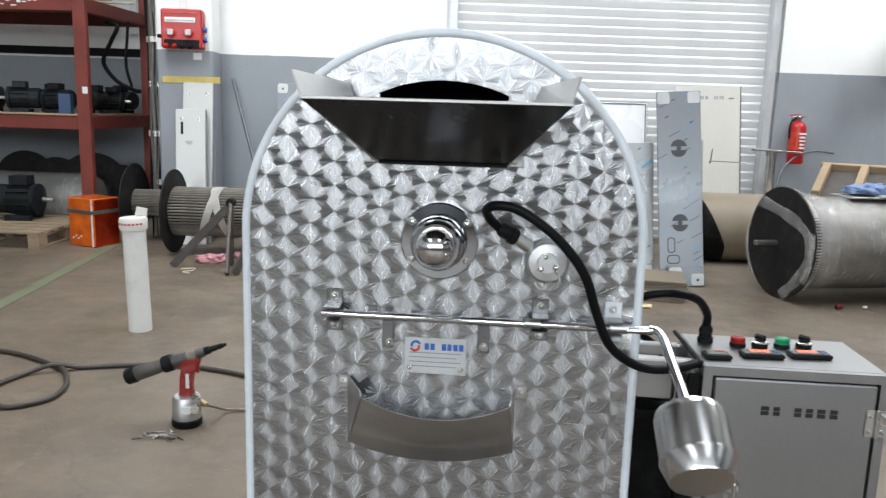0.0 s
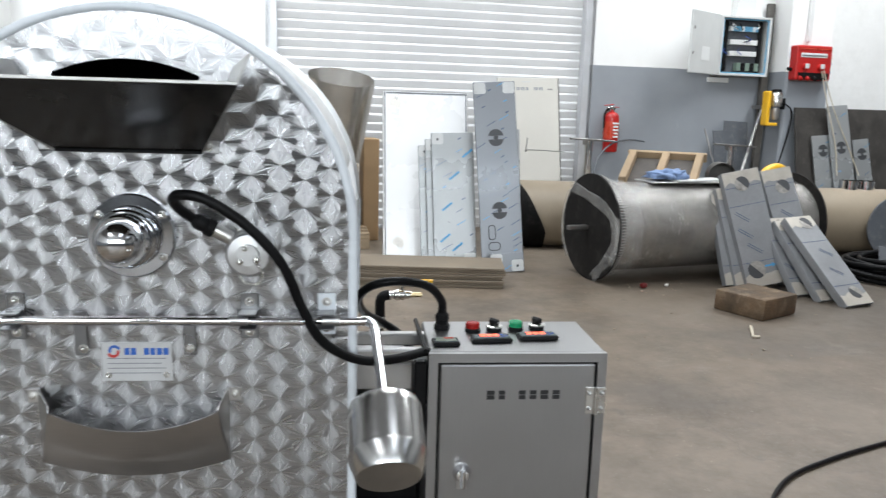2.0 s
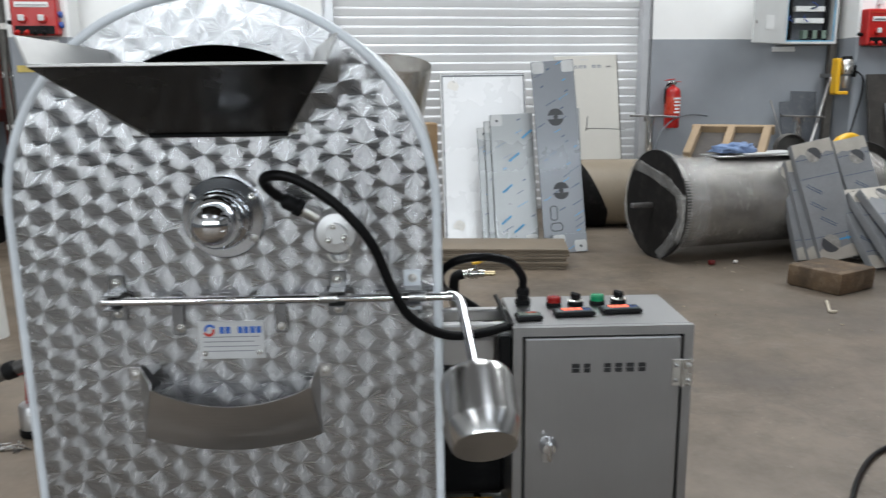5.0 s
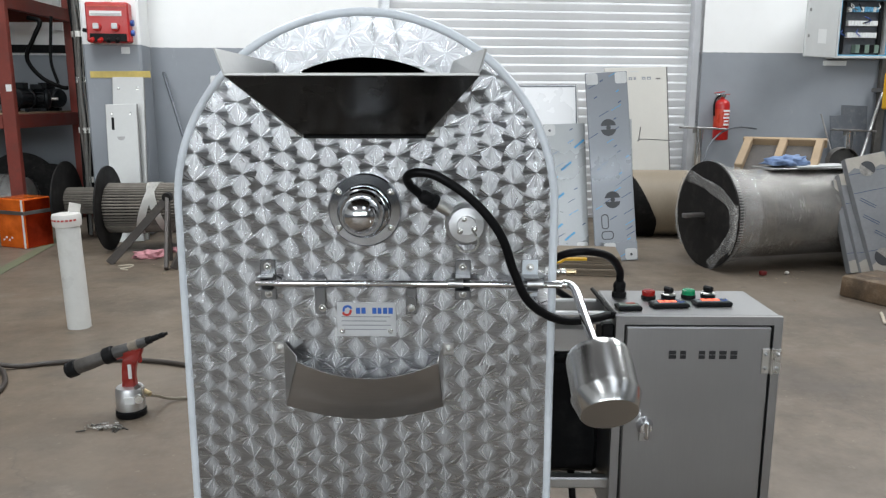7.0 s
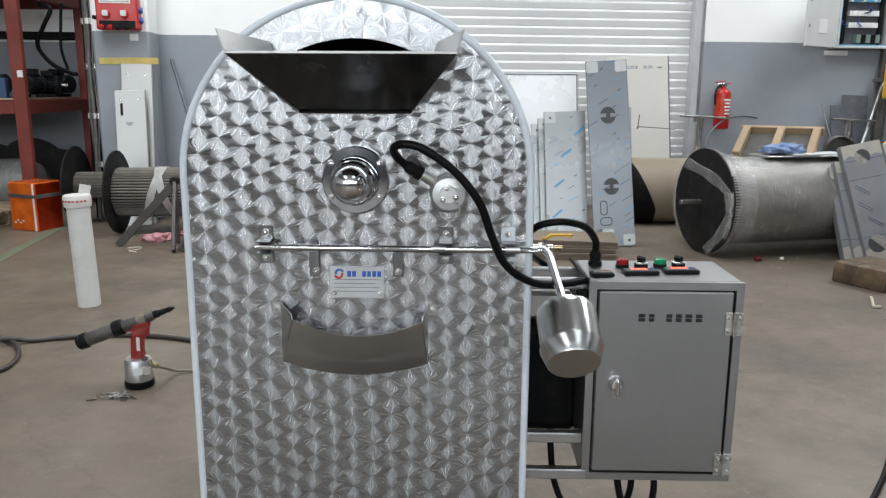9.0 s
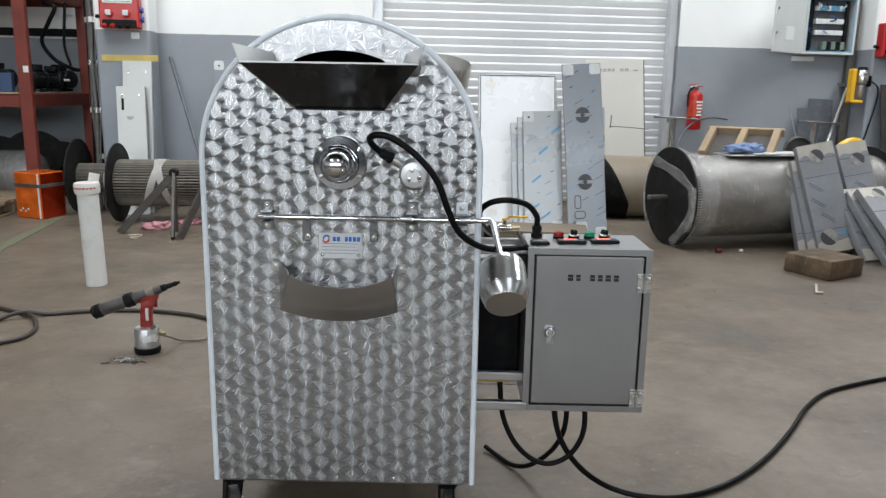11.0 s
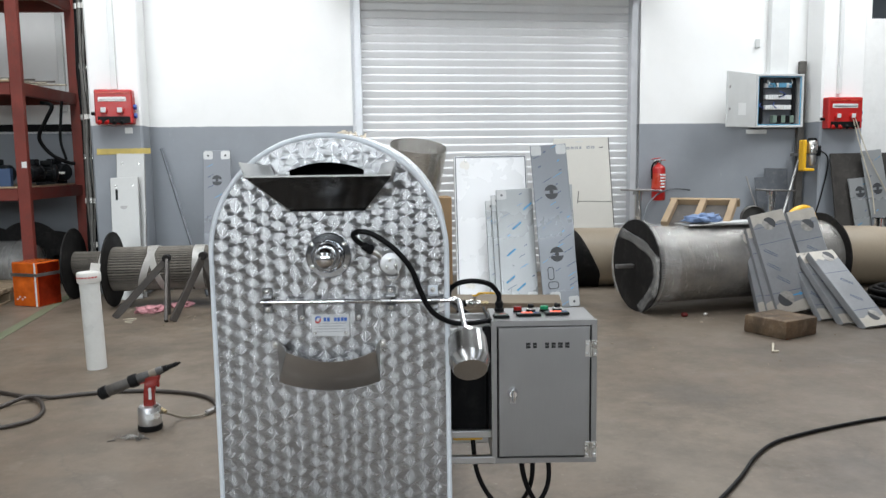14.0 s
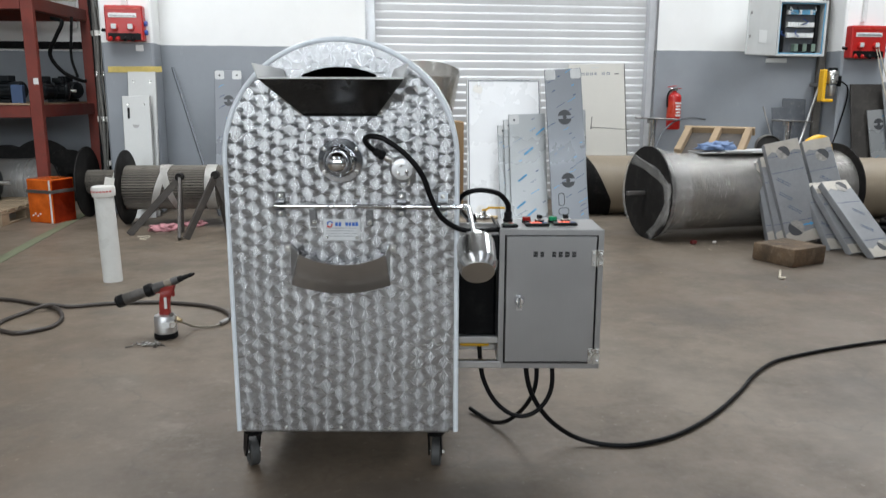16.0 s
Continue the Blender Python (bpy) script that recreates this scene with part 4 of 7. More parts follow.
# ---- control cabinet and what hangs with it ----
CX0, CX1, CY0, CY1, CZ0, CZ1 = 0.562, 0.895, 0.055, 0.271, 0.367, 0.830


def control_cabinet():
    t = thing("control_cabinet", pose((CX0 + CX1) / 2, CY0, CZ0), "brushed stainless control cabinet with a closed hinged door", "cabinet")
    w, d, h = CX1 - CX0, CY1 - CY0, CZ1 - CZ0
    bm = bmesh.new()
    fr = 0.017
    prism(bm, rect(-w / 2, 0, w / 2, h), 0.012, holes=[rect(-w / 2 + fr, fr, w / 2 - fr, h - fr)])
    box(bm, (0, d / 2 + 0.006, h / 2), (w, d - 0.012, h), 0.004)
    part("body", bm, M_CABINET, t)
    part("door", boxed((0, 0.005, h / 2), (w - 2 * fr - 0.008, 0.012, h - 2 * fr - 0.008), 0.003), M_CABINET, t, "flush brushed door")
    part("door_seal", plated(rect(-w / 2 + fr - 0.001, fr - 0.001, w / 2 - fr + 0.001, h - fr + 0.001), 0.002, pose(0, 0.0095, 0)), M_BLACK, t)
    # raised maker's letters as plain dark shapes
    x = -0.058
    for wd in (0.016, 0.013, 0.0, 0.014, 0.014, 0.016, 0.015):
        if wd:
            part("print_block", plated(rect(x, 0.3847, x + wd * 0.9, 0.3925), 0.001, pose(0, -0.0022, 0)), M_DARKPRINT, t)
            part("print_block", plated(rect(x, 0.3755, x + wd * 0.9, 0.3833), 0.001, pose(0, -0.0022, 0)), M_DARKPRINT, t)
        x += (wd + 0.0065) if wd else 0.018
    # lock
    ml = pose(-0.100, -0.0005, 0.232, 90)
    lock = part("lock", turned([(0, 0), (0.017, 0), (0.0175, 0.005), (0.0135, 0.011), (0.0115, 0.018), (0, 0.019)], 20, ml), M_CHROME, t, "chrome quarter-turn lock", smooth=40)
    part("key_wing", boxed((-0.100, -0.024, 0.230), (0.010, 0.016, 0.040), 0.004), M_CHROME, lock)
    part("escutcheon", boxed((-0.100, -0.0025, 0.218), (0.02, 0.003, 0.04), 0.001), M_STEEL, lock)
    # cable box on the cabinet's side, with black edging above it
    part("cable_box", boxed((-w / 2 - 0.013, 0.045, h - 0.062), (0.026, 0.07, 0.085), 0.004), M_BLACK, t, "black plastic cable box")
    part("edging", rodded((-w / 2 - 0.006, 0.004, h + 0.004), (-w / 2 - 0.012, 0.21, h + 0.004), 0.0045, 10, 0.001), M_BLACK, t, "black rubber edging")
    # hinges
    for z in (0.372, 0.043):
        hg = part("hinge", rodded((w / 2 - fr - 0.002, -0.006, z - 0.026), (w / 2 - fr - 0.002, -0.006, z + 0.026), 0.004, 12), M_ZINC, t)
        for s in (-1, 1):
            part("leaf", boxed((w / 2 - fr - 0.002 + s * 0.0105, -0.0028, z), (0.017, 0.0025, 0.052), 0.0008), M_ZINC, hg)
            for dz in (-0.015, 0.015):
                part("screw", bolted(w / 2 - fr - 0.002 + s * 0.012, z + dz, -0.0042, 0.003), M_STEEL, hg)
    return t


CAB = control_cabinet()
ZT = CZ1 + 0.0005


def panel_control(name, x, y, label, material, kind):
    t = thing(name, pose(x, y, ZT), label, "switch", "controls on the cabinet top")
    part("bezel", turned([(0, 0), (0.0155, 0), (0.0155, 0.007), (0.0140, 0.008), (0, 0.008)], 24), M_BLACK, t, smooth=40)
    if kind == "button":
        part("lens", turned([(0.0142, 0.008), (0.0142, 0.017), (0.012, 0.0195), (0, 0.0205)], 24), material, t, smooth=40)
    else:
        part("ring", turned([(0.0135, 0.008), (0.0172, 0.009), (0.0172, 0.0115), (0.0125, 0.013), (0, 0.013)], 24), M_ZINC, t, smooth=40)
        part("knob", boxed((0, 0, 0.019), (0.010, 0.024, 0.013), 0.003, pose(0, 0, 0, 0, 0, 35)), M_BLACK, t)


panel_control("indicator_lamp", 0.660, 0.196, "unlit red indicator lamp on the cabinet top", M_REDLAMP, "button")
panel_control("selector_switch", 0.704, 0.199, "black rotary selector switch on the cabinet top", None, "knob")
panel_control("push_button", 0.749, 0.204, "green push button on the cabinet top", M_GREENLAMP, "button")
panel_control("selector_switch", 0.793, 0.209, "black rotary selector switch on the cabinet top", None, "knob")


def controller(name, x, y, w, label, lit):
    t = thing(name, pose(x, y, ZT, 0, 0, 4), label, "instrument", "controls on the cabinet top")
    part("case", boxed((0, 0, 0.004), (w, 0.035, 0.008), 0.002), M_BLACK, t)
    part("face", boxed((0, 0.001, 0.0085), (w - 0.008, 0.026, 0.0015), 0.0006), M_DISPLAYBACK, t)
    if lit:
        for i in range(3):
            part("digit", boxed((-0.016 + i * 0.013, 0.004, 0.0096), (0.0105, 0.013, 0.0009)), M_DISPLAY, t, "lit red digit block")
        for i in range(3):
            part("key", boxed((0.022 + (i % 2) * 0.008, 0.006 - i * 0.006, 0.0098), (0.006, 0.004, 0.0012), 0.0004), M_BLUEPLASTIC, t)
    else:
        part("label_plate", boxed((0, 0.001, 0.0096), (w - 0.012, 0.022, 0.0009)), surface("printed_grey_green_face", (0.17, 0.2, 0.16), 0.45, vary=0.2, scale=90), t, "grey-green printed face")
        part("digit", boxed((0.006, 0.006, 0.0104), (0.018, 0.007, 0.0009)), surface("unlit_orange_window", (0.5, 0.09, 0.05), 0.3), t)


controller("temperature_controller", 0.688, 0.134, 0.078, "temperature controller with lit red digits on the cabinet", True)
controller("temperature_controller", 0.782, 0.148, 0.078, "temperature controller with lit red digits on the cabinet", True)
controller("hour_counter", 0.598, 0.112, 0.05, "small counter module with a grey-green face on the cabinet", False)


def gland_thing():
    t = thing("cable_gland", pose(0.600, 0.213, ZT), "black cable gland screwed into the cabinet top", "gland")
    part("nut", turned([(0, 0), (0.016, 0), (0.016, 0.01), (0.013, 0.012), (0.013, 0.02), (0.0145, 0.022), (0.0135, 0.03), (0.009, 0.036), (0, 0.036)], 8), M_BLACK, t)


gland_thing()


def cord(name, pts, r, material, label, category="cable", n=8, segs=12, group=""):
    return whole(name, tubed(pts, r, segs, n), material, Matrix(), label, category, group, smooth=60)


# thick cable from the junction, over the front, to the cabinet's side
cord("power_cable", [(MX + 0.105, -0.041, 1.087), (MX + 0.088, -0.06, 1.106), (MX + 0.085, -0.085, 1.124), (MX + 0.105, -0.10, 1.132), (MX + 0.142, -0.104, 1.124), (0.270, -0.098, 1.082), (0.318, -0.088, 1.022), (0.345, -0.07, 0.950), (0.372, -0.048, 0.892), (0.412, -0.026, 0.856), (0.455, -0.005, 0.838), (0.510, 0.03, 0.832), (0.556, 0.075, 0.828), (0.572, 0.11, 0.81)], 0.0083, M_RUBBER, "thick black rubber cable looped across the machine front")
# loop from the gland back to the valve
cord("control_cable", [(0.600, 0.213, ZT + 0.034), (0.596, 0.203, ZT + 0.062), (0.566, 0.172, ZT + 0.098), (0.512, 0.140, ZT + 0.115), (0.462, 0.138, ZT + 0.108), (0.434, 0.163, ZT + 0.080), (0.437, 0.21, ZT + 0.043), (0.455, 0.27, ZT + 0.010), (0.48, 0.315, ZT - 0.015), (0.52, 0.325, ZT - 0.045), (0.555, 0.28, ZT - 0.08)], 0.0085, M_RUBBER, "black control cable looping over the cabinet's edge")


def support_frame():
    t = thing("cabinet_bracket", pose(0.43, 0.12, 0.36), "square steel tube bracket that carries the cabinet", "bracket")
    for y, z in ((-0.055, 0.018), (0.13, 0.018), (-0.03, 0.095), (-0.02, 0.455), (0.08, 0.455)):
        part("tube", boxed((0.066, y, z), (0.155, 0.024, 0.024), 0.003), M_STEEL, t)
    part("plate", boxed((0.14, 0.06, 0.06), (0.006, 0.2, 0.12), 0.001), M_STEEL, t)


support_frame()


def drive_box():
    t = thing("drive_housing", pose(0.49, 0.30, 0.42), "black drive motor housing beside the machine", "motor")
    part("body", boxed((0, 0, 0.13), (0.15, 0.22, 0.26), 0.012), M_BLACKMETAL, t)
    part("end_cover", boxed((-0.005, -0.01, 0.31), (0.13, 0.16, 0.07), 0.01), M_STEEL, t, "grey sheet cover")
    part("yellow_strap", boxed((0, -0.112, -0.012), (0.10, 0.01, 0.022), 0.004), M_YELLOW, t, "yellow strap")


drive_box()


def gas_valve():
    t = thing("gas_valve", pose(0.488, 0.84, 0.672), "steel ball valve with a yellow lever on a black elbow", "valve")
    part("stem", tubed([(-0.20, -0.14, -0.13), (-0.10, -0.07, -0.13), (-0.02, -0.01, -0.125), (0, 0, -0.10), (0, 0, 0.0)], 0.012, 12, 6), M_ZINC, t, smooth=40)
    part("nut", rodded((0, 0, -0.018), (0, 0, 0.008), 0.017, 6), M_ZINC, t)
    part("nut", rodded((0, 0, -0.045), (0, 0, -0.025), 0.016, 6), M_ZINC, t)
    bm = bmesh.new()
    tube(bm, smooth_path([(0, 0, 0.008), (0, 0, 0.05), (0.008, 0, 0.066), (0.026, 0, 0.071)], 6), 0.0145, 16)
    bmesh.ops.recalc_face_normals(bm, faces=bm.faces)
    part("elbow", bm, M_BLACK, t, "black plastic elbow", smooth=50)
    body = part("body", turned([(0, 0), (0.011, 0), (0.011, 0.014), (0.0155, 0.018), (0.0155, 0.042), (0.011, 0.046), (0.011, 0.062), (0, 0.062)], 16, frame_at((0.024, 0, 0.071), (1, 0, 0.071))), M_ZINC, t, smooth=40)
    part("tail", rodded((0.084, 0, 0.071), (0.118, 0, 0.071), 0.007, 12, 0.001), M_BRASS, body, "brass hose tail")
    part("spindle", rodded((0.062, 0, 0.084), (0.062, 0, 0.104), 0.006, 12), M_ZINC, body)
    bm = bmesh.new()
    prism(bm, [(0.052, 0.099), (0.070, 0.100), (0.082, 0.108), (0.148, 0.108), (0.148, 0.115), (0.079, 0.115), (0.067, 0.105), (0.052, 0.105)], 0.016, pose(0, -0.009, 0))
    part("lever", bm, M_YELLOW, t, "yellow lever handle")


gas_valve()

# cables that hang from the cabinet's floor
cord("supply_cable", [(0.667, 0.18, 0.372), (0.672, 0.18, 0.30), (0.69, 0.185, 0.23), (0.73, 0.20, 0.155), (0.79, 0.225, 0.085), (0.87, 0.245, 0.03), (0.971, 0.235, 0.0095), (1.094, 0.239, 0.0095), (1.263, 0.327, 0.0095), (1.452, 0.504, 0.0095), (1.637, 0.733, 0.0095), (1.79, 0.95, 0.0095), (1.95, 1.12, 0.0095), (2.15, 1.235, 0.0095), (2.40, 1.345, 0.0095), (2.664, 1.438, 0.0095), (3.061, 1.52, 0.0095), (3.4, 1.56, 0.0095)], 0.0088, M_RUBBER, "long black supply cable lying across the floor", n=10)
cord("hanging_cable", [(0.706, 0.18, 0.372), (0.707, 0.19, 0.27), (0.693, 0.225, 0.19), (0.66, 0.285, 0.11), (0.615, 0.35, 0.045), (0.57, 0.42, 0.012), (0.525, 0.49, 0.010), (0.488, 0.54, 0.016)], 0.008, M_RUBBER, "black cable hanging from the cabinet to the floor")
cord("hanging_cable", [(0.755, 0.18, 0.372), (0.762, 0.18, 0.27), (0.745, 0.18, 0.205), (0.705, 0.18, 0.158), (0.653, 0.18, 0.142), (0.60, 0.18, 0.163), (0.552, 0.18, 0.215), (0.518, 0.185, 0.295), (0.507, 0.20, 0.40), (0.505, 0.22, 0.44)], 0.008, M_RUBBER, "black cable looping from the cabinet to the drive")

# ---- left side: rack, pillar fittings, rollers, tools ----
def hall_at(u, v, z, rx=0, ry=0, rz=0):
    return HALL @ pose(u, v, z, rx, ry, rz)


def storage_rack():
    t = thing("storage_rack", pose(-5.190, 6.050, 0, 0, 0, 2.3), "rust-red steel storage rack with chipboard shelves", "rack")
    for u in (-1.45, 1.45):
        for v in (-0.675, 0.675):
            post = part("post", boxed((u, v, 1.95), (0.115, 0.06, 3.9), 0.004), M_RACK, t)
            part("foot_plate", boxed((u, v, 0.005), (0.16, 0.12, 0.01), 0.002), M_RACK, post)
    for z in (1.055, 2.10, 3.145):
        for v in (-0.675, 0.675):
            part("beam", boxed((0, v, z), (2.78, 0.05, 0.125), 0.005), M_RACK, t)
        for u in (-1.45, 1.45):
            part("side_beam", boxed((u, 0, z), (0.05, 1.29, 0.125), 0.005), M_RACK, t)
        for i in range(3):
            part("shelf_board", boxed((-0.93 + i * 0.93, 0, z + 0.071), (0.925, 1.42, 0.016), 0.002), M_BOARD, t)
    part("label", boxed((1.475, -0.7065, 1.35), (0.05, 0.003, 0.06), 0.001), M_TILEWHITE, t, "small white torn sticker")
    random.seed(77)
    for i in range(7):
        part("paint_chip", boxed((1.06 - 0.05 * i, -0.7015, 2.105 + random.uniform(-0.03, 0.03)), (random.uniform(0.02, 0.05), 0.002, random.uniform(0.008, 0.03)), 0), M_TILEWHITE, t)
    part("label", boxed((0.4, -0.7015, 2.10), (0.34, 0.002, 0.09), 0), M_ROPE, t, "torn paper label")
    return t


storage_rack()


def electric_motor(name, m, s=1.0, label="dark electric motor with cooling fins and terminal box"):
    t = thing(name, m, label, "motor", "electric motors")
    r = 0.075 * s
    mx = Matrix.Translation((0, 0, r + 0.022 * s)) @ Matrix.Rotation(radians(90), 4, "Y")
    part("body", turned([(0, -0.11 * s), (r * 0.8, -0.11 * s), (r * 0.93, -0.10 * s), (r * 0.93, -0.04 * s), (r * 0.88, -0.035 * s), (r * 0.88, 0.075 * s), (r, 0.08 * s), (r, 0.10 * s), (r * 0.5, 0.115 * s), (0, 0.115 * s)], 28, mx), M_MOTOR, t, smooth=35)
    for i in range(14):
        a = radians(20 + i * 320 / 13 - 90 + 20)
        fin = boxed((0.02 * s, r * 0.9, 0), (0.105 * s, 0.014 * s, 0.003 * s), 0, pose(0, 0, r + 0.022 * s) @ Matrix.Rotation(a, 4, "X"))
        part("fin", fin, M_MOTOR, t)
    part("terminal_box", boxed((0.02 * s, 0, 2 * r + 0.038 * s), (0.085 * s, 0.08 * s, 0.045 * s), 0.004), M_MOTOR, t)
    part("shaft", rodded((0.115 * s, 0, r + 0.022 * s), (0.165 * s, 0, r + 0.022 * s), 0.011 * s, 12), M_ZINC, t)
    for y in (-1, 1):
        part("foot", boxed((0.02 * s, y * r * 0.75, 0.012 * s), (0.12 * s, 0.03 * s, 0.024 * s), 0.003), M_MOTOR, t)
    return t


SHELF = 1.1345
for i, (x, y, rz, s) in enumerate(((-4.390, 5.585, 200, 1.35), (-4.050, 5.585, 170, 1.3), (-4.770, 5.585, 15, 1.35), (-3.900, 5.945, 95, 1.3), (-3.940, 6.285, 20, 1.25), (-3.940, 6.565, 160, 1.35), (-5.170, 5.605, 80, 1.3), (-4.470, 6.125, 60, 1.3))):
    electric_motor("electric_motor", pose(x, y, SHELF, 0, 0, rz), s)
whole("carton", boxed((0, 0, 0.09), (0.11, 0.07, 0.18), 0.004), M_BLUEINK, pose(-3.900, 5.445, SHELF, 0, 0, 8), "small dark blue printed carton among the motors", "box")
whole("plastic_bag", boxed((0, 0, 0.05), (0.2, 0.1, 0.1), 0.045, None, 3), M_TILEWHITE, pose(-4.670, 5.425, SHELF), "crumpled white plastic bag on the shelf", "bag", smooth=60)

# rods and offcuts on the upper shelf
for i in range(7):
    random.seed(40 + i)
    whole("steel_rod", rodded((-0.7, 0, 0.012), (0.7, 0.02 * i, 0.012), 0.010, 8), M_DARKSTEEL if i % 2 else M_ROPE, pose(-4.52 + 0.05 * i, 5.485 + 0.07 * i, 2.1795 + 0.0185 * (i % 2), 0, 0, random.uniform(-6, 6)), "thin bar offcut lying on the upper shelf", "rod", "bars on the upper shelf", smooth=50)
whole("steel_sheet", boxed((0, 0, 0.006), (1.0, 0.5, 0.012), 0.002), M_BAREMETAL, pose(-4.670, 6.225, 2.1795), "flat steel offcut sheet on the upper shelf", "sheet")
whole("cable_tray", boxed((0, -0.03, 0), (5.6, 0.06, 0.085), 0.004), M_BLACKMETAL, hall_at(-6.0, 1.548, 1.80), "dark horizontal strip along the rear wall", "tray")
whole("cable_trunking", boxed((0, -0.02, 1.2), (0.075, 0.04, 2.4), 0.004), M_TILEWHITE, hall_at(-3.98, 1.548, 2.0), "white vertical cable trunking behind the rack", "trunking")

# hose loop that hangs beside the rack
cord("rubber_hose", [(-3.750, 5.945, 2.0), (-3.630, 5.925, 1.96), (-3.705, 5.925, 1.81), (-3.800, 5.955, 1.63), (-3.710, 6.005, 1.46), (-3.570, 6.085, 1.37), (-3.520, 6.125, 1.36)], 0.02, M_RUBBER, "black hose hanging in a loop from the rack")
cord("rubber_hose", [(-3.570, 6.025, 2.02), (-3.590, 6.025, 1.85), (-3.610, 6.025, 1.6), (-3.570, 6.045, 1.40)], 0.014, M_RUBBER, "thin black hose hanging straight beside the rack")


def pipe_bundle():
    random.seed(15)
    for i, (u, v, r, mat) in enumerate(((-3.275, -0.30, 0.022, M_RUBBER), (-3.245, -0.34, 0.014, M_DARKBOARD), (-3.222, -0.36, 0.018, M_CABLEGREY), (-3.198, -0.33, 0.022, M_RUBBER), (-3.190, -0.37, 0.008, M_CABLEGREY))):
        t = thing("wall_cable", hall_at(u, v, 0), "service cable hanging down beside the pillar", "cable", "service cables")
        pts = [(random.uniform(-0.014, 0.014), 0.02 * z + random.uniform(-0.006, 0.006), z) for z in (0.01, 0.5, 0.95, 1.4, 1.8, 2.3, 2.9, 3.6, 4.6)]
        part("cable", tubed(pts, r, 8, 6), mat, t, smooth=50)
        for k in range(3):
            p = pts[2 + k * 2 - (i % 2)]
            part("tie", turned([(r * 0.9, 0), (r + 0.006, 0), (r + 0.006, 0.05), (r * 0.9, 0.05)], 12, Matrix.Translation(p)), M_TAPE if (i + k) % 3 == 0 else M_ZINC, t)


pipe_bundle()


def socket_box(name, m, w, h, label):
    t = thing(name, m, label, "socket box", "red socket boxes")
    part("body", boxed((0, -0.06, h / 2), (w, 0.12, h), 0.012), M_REDPAINT, t)
    part("window", boxed((-0.01, -0.122, h * 0.72), (w * 0.74, 0.006, h * 0.13), 0.002), M_TILEWHITE, t, "clear breaker window")
    part("cover_edge", boxed((0, -0.123, h * 0.90), (w * 0.92, 0.005, 0.012), 0.002), M_REDMETAL, t)
    for i, x in enumerate((-0.25, 0.18)):
        so = part("socket", turned([(0, 0), (0.035, 0), (0.035, 0.03), (0.028, 0.034), (0, 0.034)], 20, pose(x * w, -0.12, h * 0.38, 90)), M_REDPAINT, t, smooth=40)
        part("socket_lid", boxed((x * w, -0.158, h * 0.40), (0.05, 0.01, 0.05), 0.006), M_ENCLOSURE, so)
    for i in range(4):
        part("plug", rodded((-0.36 * w + i * 0.2 * w, -0.10, h * 0.10), (-0.36 * w + i * 0.2 * w - 0.01, -0.155, h * 0.02), 0.02, 12, 0.004), M_REDPAINT if i < 2 else M_BLACK, t)
    # black strip stands for the shadow below the sockets
    part("plug_recess", boxed((0, -0.118, h * 0.12), (w * 0.86, 0.012, h * 0.2), 0.003), M_BLACK, t)
    part("window_rail", boxed((-0.01, -0.1265, h * 0.71), (w * 0.68, 0.003, h * 0.035), 0.001), M_DARKSTEEL, t)
    for z in (0.25, 0.5):
        part("side_socket", rodded((w / 2, -0.06, h * z), (w / 2 + 0.028, -0.06, h * z), 0.026, 16, 0.003), M_BLUEPLASTIC, t)
    part("cable_stub", rodded((-w / 2, -0.05, h * 0.3), (-w / 2 - 0.05, -0.045, h * 0.32), 0.018, 12, 0.003), M_BLACK, t)
    return t


socket_box("socket_box", hall_at(-2.905, -0.382, 1.742), 0.36, 0.34, "red distribution box with sockets on the pillar")
whole("wall_label", boxed((0, 0, 0.03), (0.075, 0.004, 0.06), 0.001), M_TILEWHITE, hall_at(-2.80, -0.384, 1.652), "small white printed plate under the red box", "label")
part_box = whole("cable_trunking", boxed((0, -0.02, 1.25), (0.055, 0.04, 2.5), 0.004), M_TILEWHITE, hall_at(-2.91, -0.382, 2.09), "white vertical cable trunking above the red box", "trunking")
whole("adhesive_tape", boxed((0, 0, 0.0), (0.52, 0.003, 0.058), 0.001), M_YTAPE, hall_at(-2.86, -0.384, 1.472, 0, -0.5), "yellow tape stuck across the pillar", "tape")


def leaning_door_sheet(m, w, h, label, handle):
    t = thing("sheet_door", m, label, "door leaf", "sheet doors against the pillar")
    part("leaf", boxed((0, 0, h / 2), (w, 0.018, h), 0.004), M_PALE, t)
    part("edge", boxed((w / 2 + 0.004, 0.004, h / 2), (0.006, 0.026, h), 0.001), M_DARKSTEEL, t)
    if handle:
        part("slot", boxed((-w * 0.28, -0.0105, h * 0.86), (0.022, 0.003, 0.11), 0.001), M_BLACK, t)
        part("vent", plated(arc(-0.01, h * 0.765, 0.034, 180, 360, 10), 0.003, pose(0, -0.0115, 0)), M_DARKSTEEL, t)
    for x in (-0.3, 0.3):
        part("stud", bolted(x * w, h * 0.93, -0.0095, 0.008), M_ZINC, t)


M_PALE = surface("pale_grey_sheet_door", (0.50, 0.50, 0.485), 0.42, 0.3, vary=0.05, scale=3)
leaning_door_sheet(hall_at(-2.80, -0.62, 0.0, -9.5), 0.27, 1.47, "tall pale sheet-metal door leaning on the pillar", False)
leaning_door_sheet(hall_at(-2.815, -0.72, 0.0, -10.5, -1.5), 0.265, 1.23, "pale sheet-metal door with a slot leaning on the pillar", True)
